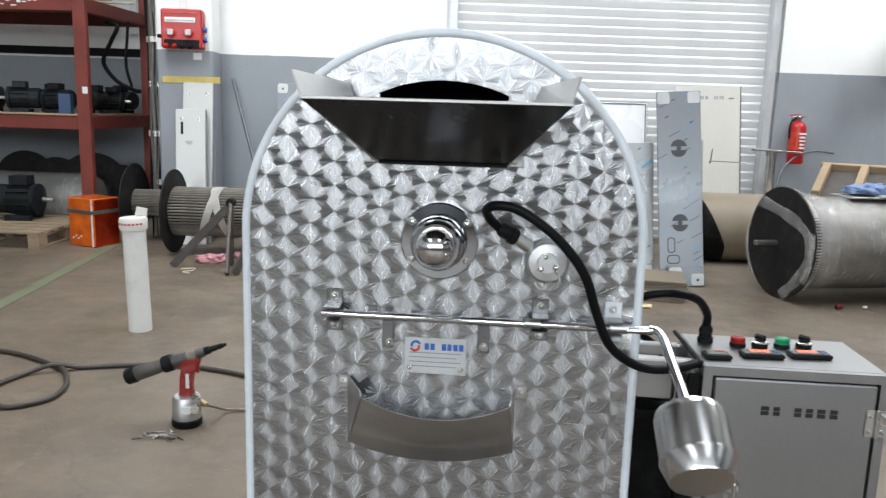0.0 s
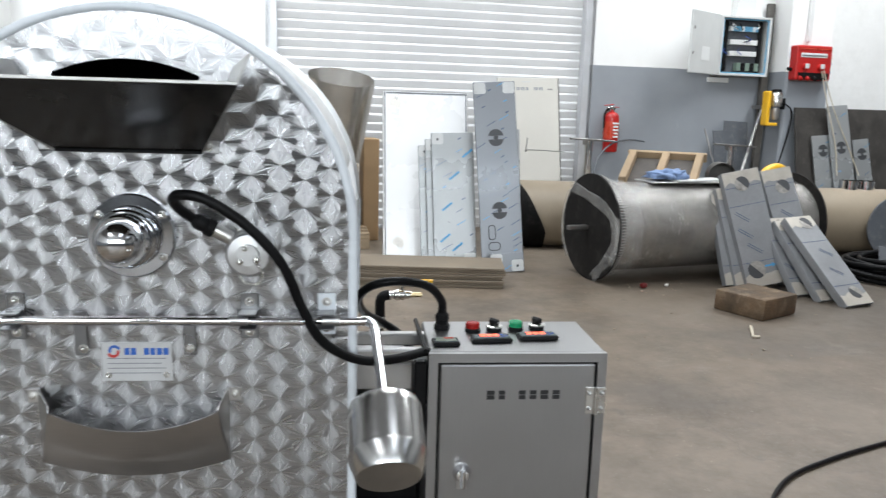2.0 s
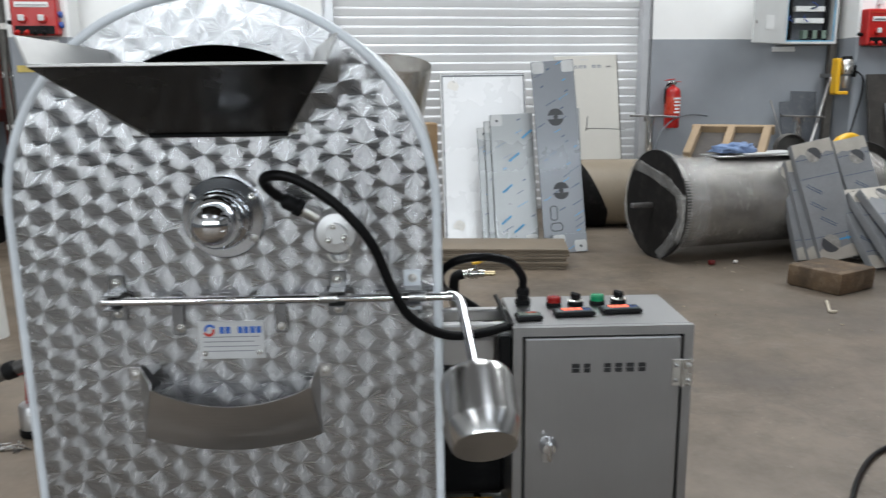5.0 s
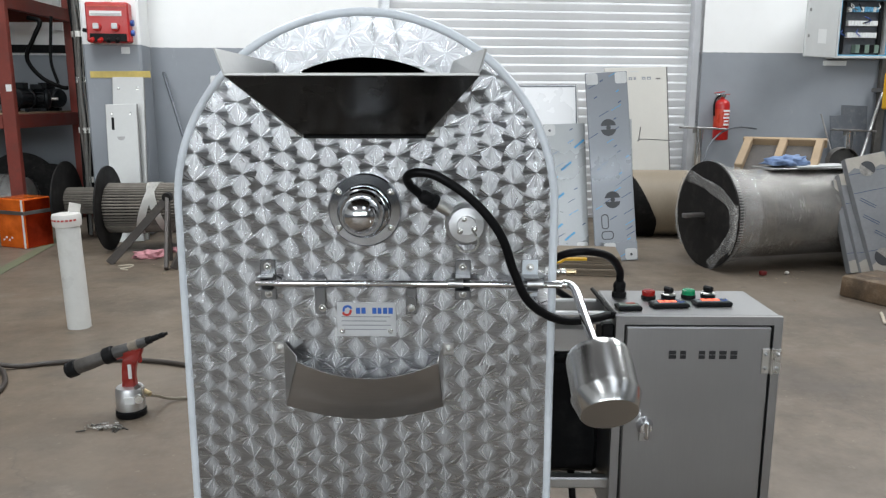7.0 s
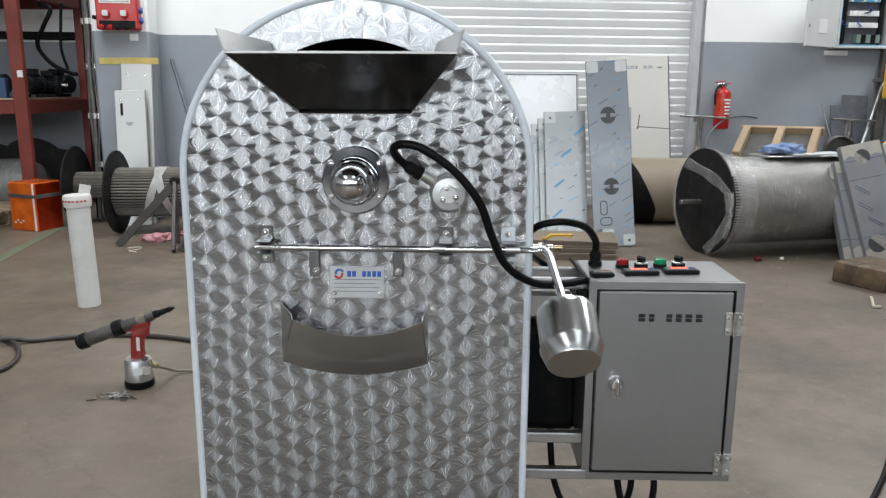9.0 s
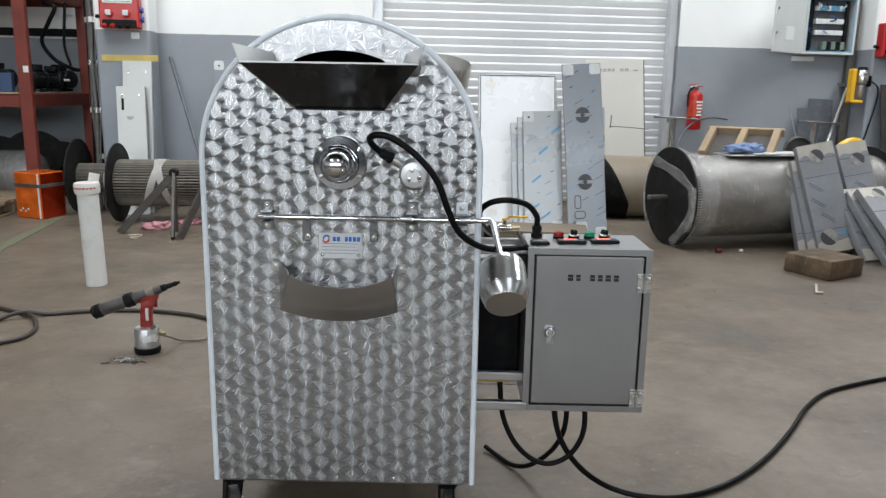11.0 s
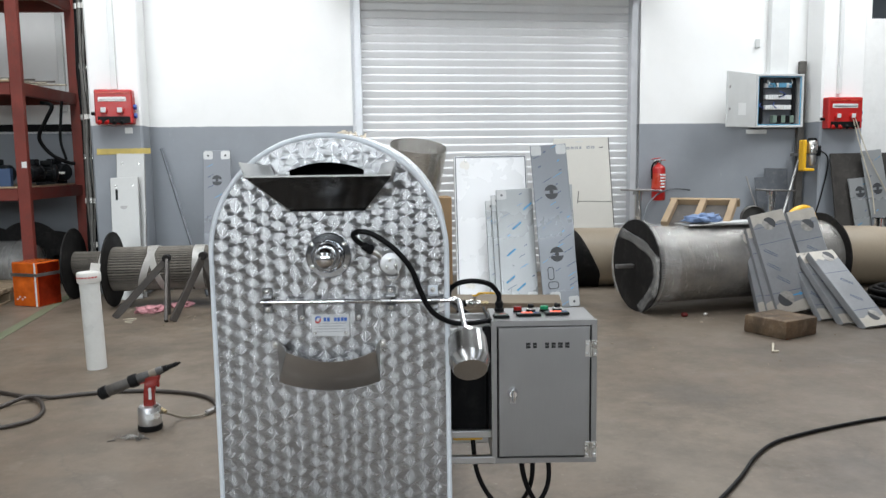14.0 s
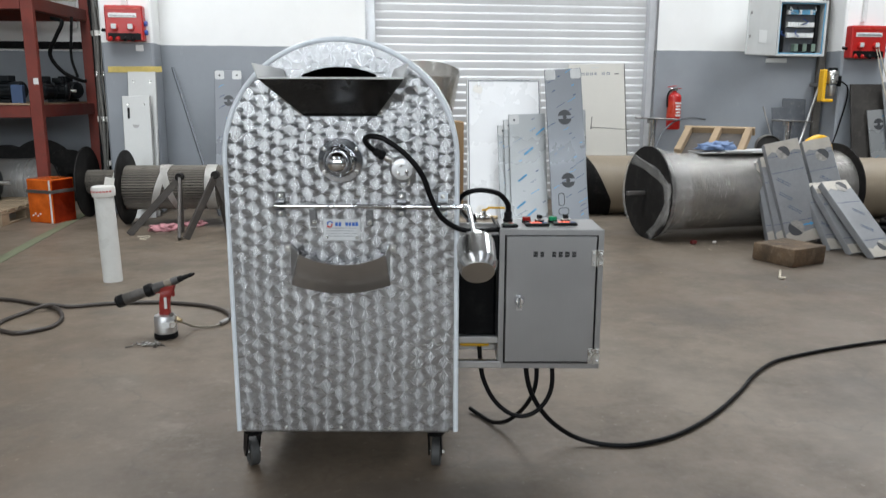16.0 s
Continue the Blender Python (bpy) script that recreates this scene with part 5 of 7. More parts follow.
whole("steel_tube", rodded(HALL @ Vector((-2.05, -0.78, 0.02)), HALL @ Vector((-2.56, -0.035, 1.5)), 0.015, 12), M_GREYDISC, Matrix(), "grey steel tube leaning in the wall corner", "tube", smooth=50)

M_PALEPATCH = surface("pale_bare_corner", (0.50, 0.505, 0.50), 0.35, 0.2, vary=0.1)


def film_panel(m, w, h, label, circles=(), marks=0, mat=None, group="film-covered panels", seed=1, corners=True, th=0.02, both=False, slots=(), drilled=True):
    """A folded steel panel under protective film with knock-outs, stickers and printed marks."""
    t = thing("metal_sheet", m, label, "panel", group)
    part("sheet", boxed((0, 0, h / 2), (w, th, h), 0.003), mat or M_BLUEFILM, t)
    y = -th / 2 - 0.0012
    for (x, z, r) in circles:
        d = part("knockout", plated(arc(x, z, r, 8, 172, 12), 0.0016, pose(0, y - 0.0006, 0)), M_KNOCK, t, "half-round knock-out")
        part("half", plated(arc(x, z - 0.012, r, 188, 352, 12), 0.0016, pose(0, y - 0.0006, 0)), M_KNOCK, d)
        part("hub", turned([(0, 0), (r * 0.3, 0), (r * 0.3, 0.003), (0, 0.003)], 14, pose(x, y - 0.0008, z - 0.006, 90)), M_KNOCK, d)
    random.seed(seed)
    for i in range(marks):
        x, z = random.uniform(-0.4, 0.4) * w, (i + 0.5) / marks * h
        ln = random.choice((0.03, 0.06, 0.09))
        part("print_mark", boxed((0, 0, 0), (min(ln, 0.4 * w), 0.0009, 0.008 if ln < 0.05 else 0.005), 0, pose(x, y + 0.0004, z, 0, -28)), M_BLUEINK if i % 3 else M_CYANINK, t)
    if corners:
        for sx, z in ((-1, h - 0.05), (1, h - 0.05) if both else (1, 0.05)):
            cx = sx * (w / 2 - 0.052)
            patch = part("sticker", plated(roundrect(cx - 0.047, z - 0.045, cx + 0.047, z + 0.045, 0.018), 0.0012, pose(0, y - 0.0004, 0)), M_PALEPATCH, t, "pale rounded corner patch")
            if not drilled:
                continue
            part("hole", plated(arc(cx, z - 0.004, 0.011, 0, 345, 12), 0.0012, pose(0, y - 0.0018, 0)), M_KNOCK, patch)
    if mat is M_PALEFILM and corners:
        for i in range(5):
            x, z = random.uniform(-0.36, 0.36) * w, random.uniform(0.12, 0.88) * h
            part("print_mark", boxed((0, 0, 0), (min(0.11, 0.3 * w), 0.0009, 0.016), 0, pose(x, y + 0.0003, z, 0, -38)), M_CYANINK, t)
    for (x, z, sw, sh) in slots:
        part("slot", plated(roundrect(x - sw / 2, z - sh / 2, x + sw / 2, z + sh / 2, 0.4 * min(sw, sh)), 0.0016, pose(0, y - 0.0006, 0), holes=[roundrect(x - sw / 2 + 0.008, z - sh / 2 + 0.008, x + sw / 2 - 0.008, z + sh / 2 - 0.008, 0.3 * min(sw, sh))]), M_KNOCK, t, "outlined slot")
    return t


film_panel(hall_at(-1.965, -0.59, 0, -14), 0.28, 1.515, "blue film-covered steel panel leaning on the wall", [(0.0, 1.2, 0.05), (0.0, 0.75, 0.05)], 14, seed=5, both=True)


def wire_roller(name, m, r, ln, flange, label, tapes=()):
    """A lying roller bound with rods, with a flange disc at its near end."""
    t = thing(name, m, label, "roller", "bound rollers")
    part("core", turned([(0, 0), (r * 0.96, 0), (r * 0.96, ln), (0, ln)], 36, pose(0, 0, flange, 0, 90)), M_DISC, t)
    n = 50
    bm = bmesh.new()
    lathe(bm, [(0, 0.0), (r * 0.036, 0.0), (r * 0.046, 0.004), (r * 0.046, ln - 0.004), (0, ln)], 6)
    bmesh.ops.recalc_face_normals(bm, faces=bm.faces)
    first = part("rod", bm, M_BRUSHROLL, t)
    for i in range(n):
        a = 2 * math.pi * i / n
        mm = pose(0, r * math.cos(a), flange + r * math.sin(a), 0, 90)
        if i == 0:
            first.matrix_basis = mm
        else:
            share(first, mm, t)
    fl = part("flange", turned([(0, 0), (flange, 0), (flange, 0.012), (0, 0.012)], 48, pose(-0.014, 0, flange, 0, 90)), M_DISC, t, "blackened flange disc")
    part("hub", turned([(0, 0), (0.05, 0), (0.05, 0.02), (0, 0.02)], 20, pose(-0.034, 0, flange, 0, 90)), M_DISC, fl)
    for x, tw, lean in tapes:
        bm = bmesh.new()
        rr = r * 1.085
        n2 = 40
        ring = []
        for k in range(n2):
            a = 2 * math.pi * k / n2
            off = lean * math.sin(a)
            ring.append([bm.verts.new((x + off + dx, rr * math.cos(a), flange + rr * math.sin(a))) for dx in (0, tw)])
        for k in range(n2):
            p, q = ring[k], ring[(k + 1) % n2]
            bm.faces.new((p[0], p[1], q[1], q[0]))
        bmesh.ops.solidify(bm, geom=bm.faces[:], thickness=0.002)
        part("tape_band", bm, M_TAPE, t, "white tape wrapped round", smooth=50)
    return t


wire_roller("wire_roller", pose(-2.66, 4.93, 0.0, 0, 0, 5), 0.2, 2.2, 0.355, "bound steel rod roller with a black flange disc", [(0.30, 0.065, 0.07), (0.40, 0.065, -0.07), (0.76, 0.10, 0.0), (0.95, 0.06, 0.10), (1.12, 0.06, -0.09), (1.22, 0.06, 0.05)])
wire_roller("wire_roller", pose(-3.24, 5.38, 0.0, 0, 0, 5), 0.115, 0.52, 0.355, "short rod roller with a large dark flange disc", [(0.26, 0.09, 0.02)])


def trestle(m, pts, label):
    t = thing("steel_trestle", m, label, "trestle", "roller trestles")
    top = Vector(pts[0])
    for p in pts[1:]:
        d = Vector(p) - top
        q = d.to_track_quat("Z", "X").to_matrix().to_4x4()
        part("leg", boxed((0, 0, d.length / 2), (0.062, 0.028, d.length), 0.004, Matrix.Translation(top) @ q), M_DARKSTEEL_PAINT, t)
    part("roller_seat", rodded(top + Vector((0, -0.03, 0.01)), top + Vector((0, 0.03, 0.01)), 0.035, 16, 0.004), M_DISC, t)


M_DARKSTEEL_PAINT = surface("dark_brown_angle_steel", (0.075, 0.066, 0.06), 0.5, 0.3, vary=0.25, dirt=(0.16, 0.13, 0.1), dirt_amount=0.4)
trestle(pose(-1.99, 4.45, 0), [(0.0, 0.0, 0.50), (-0.44, -0.12, 0.008), (0.08, -0.33, 0.008), (-0.02, 0.03, 0.008)], "dark steel trestle standing under the roller")
trestle(pose(-1.66, 4.40, 0), [(0.02, -0.05, 0.53), (-0.2, -0.26, 0.008), (0.2, 0.0, 0.008), (0.06, 0.12, 0.008)], "dark steel trestle standing under the roller")


def rag(name, m, r, material, label):
    bm = bmesh.new()
    bmesh.ops.create_icosphere(bm, subdivisions=4, radius=r)
    for v in bm.verts:
        n = noise.noise(v.co * (2.2 / r) * 0.9) + 0.5 * noise.noise(v.co * (5.0 / r))
        v.co *= 1 + 0.55 * n
        v.co.z = max(0, v.co.z * 0.42 + 0.16 * r)
        v.co.x *= 1.25
    return whole(name, bm, material, m, label, "cloth", smooth=80)


rag("rag", pose(-2.22, 4.62, 0), 0.10, M_PINK, "crumpled pink rag on the floor")
rag("rag", pose(-2.02, 4.86, 0), 0.08, M_PINK, "crumpled pink rag on the floor")


def orange_can():
    cx, cy, w, d, h = -3.49, 5.10, 0.31, 0.28, 0.425
    t = thing("orange_box", pose(cx, cy, 0, 0, 0, -21), "glossy orange foil box with a grey strap", "box")
    part("body", boxed((0, 0, h / 2), (w, d, h), 0.012, None, 2), M_ORANGE, t)
    # the shaded right side, painted with a darker copy of the foil
    part("side_sheet", boxed((w / 2 + 0.002, 0.0, h / 2), (0.004, d - 0.03, h - 0.02), 0.001), M_ORANGESHADE, t)
    part("strap", boxed((0, 0, h * 0.72), (w + 0.012, d + 0.012, 0.032), 0.002), M_DARKBOARD, t, "dark strap")
    part("corner_tape", boxed((w / 2 - 0.012, -d / 2 - 0.003, h / 2), (0.02, 0.004, h - 0.01), 0.001), M_TAPE, t)
    for i in range(4):
        part("print_mark", boxed((-0.1 + i * 0.032, -d / 2 - 0.002, 0.07 + 0.02 * (i % 2)), (0.02, 0.003, 0.014), 0.001), M_TAPE, t)


orange_can()


def pallet(m, w, d, label, mat=None):
    mat = mat or M_GREYWOOD
    t = thing("pallet", m, label, "pallet", "wooden pallets")
    n = max(3, int(d / 0.145))
    bd = part("board", boxed((0, 0, 0), (w, 0.098, 0.02), 0.002), mat, t)
    for i in range(n):
        mm = pose(0, -d / 2 + 0.05 + i * (d - 0.1) / (n - 1), 0.134)
        if i == 0:
            bd.matrix_basis = mm
        else:
            share(bd, mm, t)
    for x in (-1, 0, 1):
        part("bearer", boxed((x * (w / 2 - 0.05), 0, 0.112), (0.1, d, 0.02), 0.002), mat, t)
        part("skid", boxed((x * (w / 2 - 0.05), 0, 0.011), (0.1, d, 0.02), 0.002), mat, t)
        for y in (-1, 0, 1):
            part("block", boxed((x * (w / 2 - 0.05), y * (d / 2 - 0.07), 0.0615), (0.098, 0.138, 0.0785), 0.003), mat, t)


pallet(pose(-4.420, 5.255, 0, 0, 0, 2), 1.2, 1.04, "weathered wooden pallet with a motor on it")
electric_motor("electric_motor", pose(-4.410, 5.425, 0.1445, 0, 0, 8), 1.95, "large dark electric motor standing on the pallet")
electric_motor("electric_motor", pose(-4.830, 5.125, 0.1445, 0, 0, 170), 1.3, "dark electric motor standing on the pallet")


def wrapped_drum_left():
    t = thing("wrapped_drum", pose(-4.790, 6.105, 0.0, 0, 0, 2), "grey film-wrapped drum lying under the rack", "drum")
    part("drum", turned([(0, -0.75), (0.25, -0.75), (0.262, -0.73), (0.262, 0.68), (0.22, 0.75), (0, 0.75)], 40, pose(0, 0, 0.263, 0, 90)), M_LITDRUM, t, smooth=40)
    part("film_end", turned([(0.2, 0.72), (0.275, 0.60), (0.27, 0.68), (0.21, 0.79), (0, 0.8)], 24, pose(0, 0, 0.263, 0, 90)), M_FILM, t, smooth=60)


wrapped_drum_left()


def loose_disc(m, r, label):
    whole("steel_disc", turned([(0.03, 0), (r, 0), (r, 0.012), (0.03, 0.012)], 48, Matrix.Translation((0, 0, r)) @ Matrix.Rotation(radians(90), 4, "Y")), M_DISC, m, label, "disc", "steel discs under the rack")


loose_disc(pose(-4.290, 6.525, 0, 0, 0, -72), 0.355, "large blackened steel disc standing under the rack")
loose_disc(pose(-3.950, 6.445, 0, 0, 0, -65), 0.30, "large blackened steel disc standing under the rack")
loose_disc(pose(-4.670, 6.485, 0, 0, 0, -80), 0.325, "large blackened steel disc standing under the rack")
loose_disc(pose(-5.110, 6.625, 0, 0, 0, -85), 0.35, "large blackened steel disc standing under the rack")


def pvc_pipe():
    t = thing("plastic_pipe", pose(-1.865, 2.68, 0, 1.5, -0.8), "white plastic pipe standing on end with a taped top", "pipe")
    part("pipe", turned([(0.058, 0), (0.062, 0), (0.062, 0.60), (0.058, 0.60), (0.058, 0)], 36), M_PVC, t, smooth=40)
    c = part("tape_collar", turned([(0.062, 0.575), (0.072, 0.58), (0.075, 0.60), (0.075, 0.632), (0.07, 0.645), (0.04, 0.648), (0, 0.645)], 36), M_TAPE, t, "clear and white packing tape collar", smooth=50)
    for i in range(9):
        a = radians(200 + i * 16)
        part("print_mark", boxed((0, 0, 0), (0.014, 0.001, 0.01), 0, Matrix.Translation((0.0755 * math.cos(a), 0.0755 * math.sin(a), 0.616)) @ Matrix.Rotation(a + math.pi / 2, 4, "Z")), M_REDPRINT, c)
    part("tape_tag", boxed((0, 0, 0), (0.06, 0.002, 0.055), 0.0005, pose(0.03, 0.04, 0.67, 12, 14, 20)), M_TAPE, c)


pvc_pipe()


def rivet_gun():
    t = thing("rivet_gun", pose(-1.07, 1.475, 0, 0, 0, 8), "pneumatic rivet gun with a red grip standing on the floor", "tool")
    part("foot_ring", turned([(0, 0), (0.056, 0), (0.06, 0.006), (0.06, 0.026), (0.056, 0.03), (0, 0.03)], 32), M_RUBBER, t, smooth=40)
    part("cylinder", turned([(0, 0.029), (0.0545, 0.029), (0.056, 0.036), (0.056, 0.110), (0.05, 0.122), (0.03, 0.126), (0, 0.126)], 32), M_ALU, t, smooth=40)
    part("band", boxed((0.012, -0.0565, 0.08), (0.04, 0.004, 0.03), 0.001), M_TILEWHITE, t, "worn white sticker")
    bm = bmesh.new()
    prism(bm, [(-0.024, 0.12), (0.03, 0.12), (0.027, 0.17), (0.036, 0.22), (0.062, 0.262), (0.062, 0.285), (-0.02, 0.285), (-0.012, 0.25), (-0.02, 0.2)], 0.042, pose(0, -0.021, 0))
    bmesh.ops.bevel(bm, geom=bm.edges[:], offset=0.006, segments=2, affect="EDGES", clamp_overlap=True)
    g = part("grip", bm, M_GRIPRED, t, "dark red painted grip", smooth=50)
    part("grip_label", boxed((0.012, -0.0225, 0.19), (0.014, 0.003, 0.06), 0.001, ), M_TILEWHITE, g)
    part("trigger", boxed((0.048, 0, 0.235), (0.016, 0.014, 0.034), 0.004), M_GRIPRED, g)
    a0, d = Vector((-0.04, 0, 0.265)), Vector((1, 0, 0.36)).normalized()
    def ax(s):
        return a0 + d * s
    barrel = part("barrel", turned([(0, 0), (0.024, 0), (0.026, 0.004), (0.0255, 0.10), (0.023, 0.112), (0.020, 0.20), (0.018, 0.206), (0, 0.206)], 24, frame_at(ax(-0.08), ax(1))), M_TOOLGREY, t, smooth=40)
    part("ring", turned([(0.022, 0), (0.032, 0.002), (0.034, 0.008), (0.034, 0.036), (0.031, 0.042), (0.022, 0.044)], 24, frame_at(ax(-0.05), ax(1))), M_BLACK, barrel, "black clamp ring")
    part("grime_band", turned([(0.0195, 0), (0.0235, 0.001), (0.0215, 0.036), (0.0185, 0.037)], 20, frame_at(ax(0.055), ax(1))), M_WORNBAND, barrel, "worn tan band")
    case = part("collector", turned([(0, 0), (0.027, 0), (0.029, 0.004), (0.0285, 0.075), (0.026, 0.12), (0, 0.12)], 24, frame_at(ax(-0.17), ax(1))), M_WORNGREY, t, "scuffed grey mandrel collector", smooth=40)
    part("cap", turned([(0, 0), (0.026, 0), (0.032, 0.006), (0.033, 0.012), (0.031, 0.016), (0.033, 0.020), (0.033, 0.040), (0.029, 0.044), (0, 0.044)], 24, frame_at(ax(-0.205), ax(1))), M_BLACK, case, "ridged black end cap", smooth=30)
    part("nose", turned([(0.016, 0), (0.016, 0.022), (0.012, 0.026), (0.012, 0.050), (0.0095, 0.055), (0.011, 0.060), (0.011, 0.074), (0.007, 0.078), (0.006, 0.090), (0, 0.090)], 18, frame_at(ax(0.124), ax(1))), M_BLACK, t, smooth=40)
    horn = bmesh.new()
    prism(horn, [(-0.085, 0.243), (-0.015, 0.262), (-0.012, 0.240), (-0.030, 0.240), (-0.060, 0.226), (-0.085, 0.232)], 0.022, pose(0, -0.011, 0))
    bmesh.ops.bevel(horn, geom=horn.edges[:], offset=0.003, segments=1, affect="EDGES", clamp_overlap=True)
    part("guard", horn, M_GRIPRED, g)
    part("valve", rodded((0.03, -0.03, 0.122), (0.052, -0.036, 0.140), 0.009, 12, 0.002), M_DARKSTEEL, t)
    part("valve", rodded((0.058, -0.03, 0.125), (0.058, -0.03, 0.085), 0.008, 12, 0.002), M_ZINC, t)
    part("air_inlet", rodded((0.045, -0.01, 0.112), (0.088, -0.03, 0.095), 0.010, 14, 0.002), M_BRASS, t)
    part("regulator_dial", turned([(0, 0), (0.018, 0), (0.018, 0.012), (0, 0.012)], 18, pose(0.046, -0.045, 0.085, 90)), M_ZINC, t)


rivet_gun()


def spent_mandrels():
    random.seed(9)
    for i in range(34):
        a = random.uniform(0, 180)
        whole("rivet_mandrel", rodded((-0.018, 0, 0.003), (0.018, 0, 0.003), 0.0026, 6), M_TOOLGREY if i % 3 == 0 else M_ZINC, pose(-1.115 + random.gauss(0, 0.045), 1.33 + random.gauss(0, 0.022), 0.0045 * (i % 3), 0, 0, a), "spent rivet mandrel on the floor", "mandrel", "spent mandrels")


spent_mandrels()

HZ = 0.0125
cord("air_hose", [(-3.4, 2.42, HZ), (-2.9, 2.28, HZ), (-2.462, 2.185, HZ), (-2.227, 2.135, HZ), (-1.978, 2.013, HZ), (-1.859, 1.919, HZ + 0.01), (-1.764, 1.774, HZ), (-1.736, 1.627, HZ), (-1.788, 1.538, HZ), (-1.869, 1.495, HZ), (-1.981, 1.546, HZ), (-2.043, 1.625, HZ), (-2.058, 1.728, HZ), (-2.024, 1.872, HZ), (-1.935, 1.954, HZ + 0.022), (-1.826, 2.002, HZ), (-1.692, 2.052, HZ), (-1.533, 2.09, HZ), (-1.362, 2.104, HZ), (-1.195, 2.081, HZ), (-1.016, 2.021, HZ), (-0.898, 1.927, HZ), (-0.834, 1.815, HZ), (-0.824, 1.73, HZ)], 0.0115, M_HOSE, "grey-black air hose lying in a loop on the floor", "hose")
cord("air_tube", [(-0.848, 1.668, 0.013), (-0.869, 1.638, 0.011), (-0.92, 1.63, 0.009), (-0.965, 1.60, 0.02), (-0.99, 1.53, 0.06), (-1.0, 1.455, 0.092)], 0.006, M_CLEARHOSE, "amber tube joining the hose to the rivet gun", "hose")
whole("hose_coupling", rodded((-0.822, 1.735, 0.0145), (-0.846, 1.672, 0.0145), 0.0135, 10, 0.003), M_DARKSTEEL, Matrix(), "dull metal coupling at the hose end", "coupling")
cord("twine", [(-2.33, 4.26, 0.004), (-2.24, 4.30, 0.004), (-2.22, 4.22, 0.004), (-2.27, 4.16, 0.004), (-2.20, 4.12, 0.004)], 0.005, M_ROPE, "short piece of twine on the floor", "twine")


def floor_litter():
    """Small chips, paper bits and crumbs swept about the trestles and the drum."""
    random.seed(21)
    bm = bmesh.new()
    for cx, cy, sx, sy, n in ((-1.55, 4.30, 0.35, 0.16, 34), (2.55, 4.0, 0.4, 0.12, 18), (2.6, 3.3, 0.6, 0.5, 14), (-2.25, 4.3, 0.2, 0.2, 12), (1.4, 3.4, 0.8, 0.6, 12)):
        for i in range(n):
            s = random.uniform(0.006, 0.022)
            m = pose(cx + random.gauss(0, sx), cy + random.gauss(0, sy), 0.0025, random.uniform(-8, 8), random.uniform(-8, 8), random.uniform(0, 180))
            box(bm, (0, 0, 0.001), (s, s * random.uniform(0.2, 0.8), 0.003), 0, m)
    whole("floor_litter", bm, M_LITTER, Matrix(), "small pale chips and crumbs scattered on the floor", "litter", kind="stuff")


floor_litter()

# ---- goods in front of the shutter ----
def wrapped_load(name, m, w, d, h, label, top_film):
    t = thing(name, m, label, "wrapped load", "film-wrapped pallet loads")
    random.seed(int(h * 100))
    n = max(2, int(h / 0.2))
    for i in range(n):
        part("carton", boxed((random.uniform(-0.01, 0.01), random.uniform(-0.01, 0.01), 0.146 + (i + 0.5) * (h - 0.146) / n), (w - 0.03, d - 0.03, (h - 0.146) / n - 0.004), 0.006), M_CARDBOARD if i % 2 else M_LOADPAPER, t)
    bm = bmesh.new()
    z0, z1 = 0.12, h + 0.004
    nu, nv = 40, max(10, int(h / 0.05))
    rows = []
    for j in range(nv + 1):
        z = z0 + (z1 - z0) * j / nv
        ring = []
        for i in range(nu):
            a = 2 * math.pi * i / nu
            c, s = math.cos(a), math.sin(a)
            k = 1 / max(abs(c), abs(s))
            k = min(k, 1.30)
            x, y = c * k * w / 2, s * k * d / 2
            q = 1 + 0.022 * noise.noise(Vector((x * 9, y * 9, z * 22)))
            ring.append(bm.verts.new((x * q, y * q, z)))
        rows.append(ring)
    for a, b in zip(rows, rows[1:]):
        for i in range(nu):
            bm.faces.new((a[i], a[(i + 1) % nu], b[(i + 1) % nu], b[i]))
    part("film", bm, M_FILM2, t, "creased clear stretch film", smooth=20)
    if not top_film:
        part("paper_label", boxed((0.06, -d / 2 - 0.008, h - 0.10), (0.17, 0.003, 0.11), 0.001), M_TILEWHITE, t, "white delivery paper under the film")
        part("red_stamp", boxed((0.04, -d / 2 - 0.008, h - 0.36), (0.05, 0.003, 0.025), 0.001), M_REDPRINT, t, "red print on a carton")
    else:
        bm = bmesh.new()
        bmesh.ops.create_grid(bm, x_segments=36, y_segments=24, size=0.5)
        for v in bm.verts:
            x, y = v.co.x, v.co.y
            v.co.x, v.co.y = x * w * 1.08, y * d * 1.05
            v.co.z = h + 0.035 + 0.11 * abs(noise.noise(Vector((x * 4, y * 4, 3)))) + 0.06 * noise.noise(Vector((x * 11, y * 11, 7))) - 0.10 * max(0, abs(x) * 2 - 0.8)
        part("loose_film", bm, M_TANFILM, t, "crumpled tan film on top", smooth=30)
    return t


M_LOADPAPER = surface("pale_printed_cartons", (0.46, 0.37, 0.27), 0.6, vary=0.12, scale=12)
M_FILM2 = clear_film("pallet_stretch_film", (0.88, 0.87, 0.84), 0.36, (1.2, 1.2, 6.0))
M_TANFILM = clear_film("tan_plastic_film", (0.62, 0.55, 0.44), 0.75)
pallet(pose(0.06, 5.70, 0, 0, 0, 4), 0.80, 0.6, "small wooden pallet under a wrapped load")
wrapped_load("wrapped_load", pose(0.075, 5.71, 0, 0, 0, 4), 0.60, 0.46, 0.75, "cartons wrapped in creased clear film on a pallet", False)
pallet(pose(-0.62, 5.80, 0, 0, 0, 6), 0.56, 0.6, "small wooden pallet under a tall wrapped load")
wrapped_load("wrapped_load", pose(-0.62, 5.80, 0, 0, 0, 6), 0.54, 0.56, 1.53, "tall stack of cartons under crumpled tan film", True)
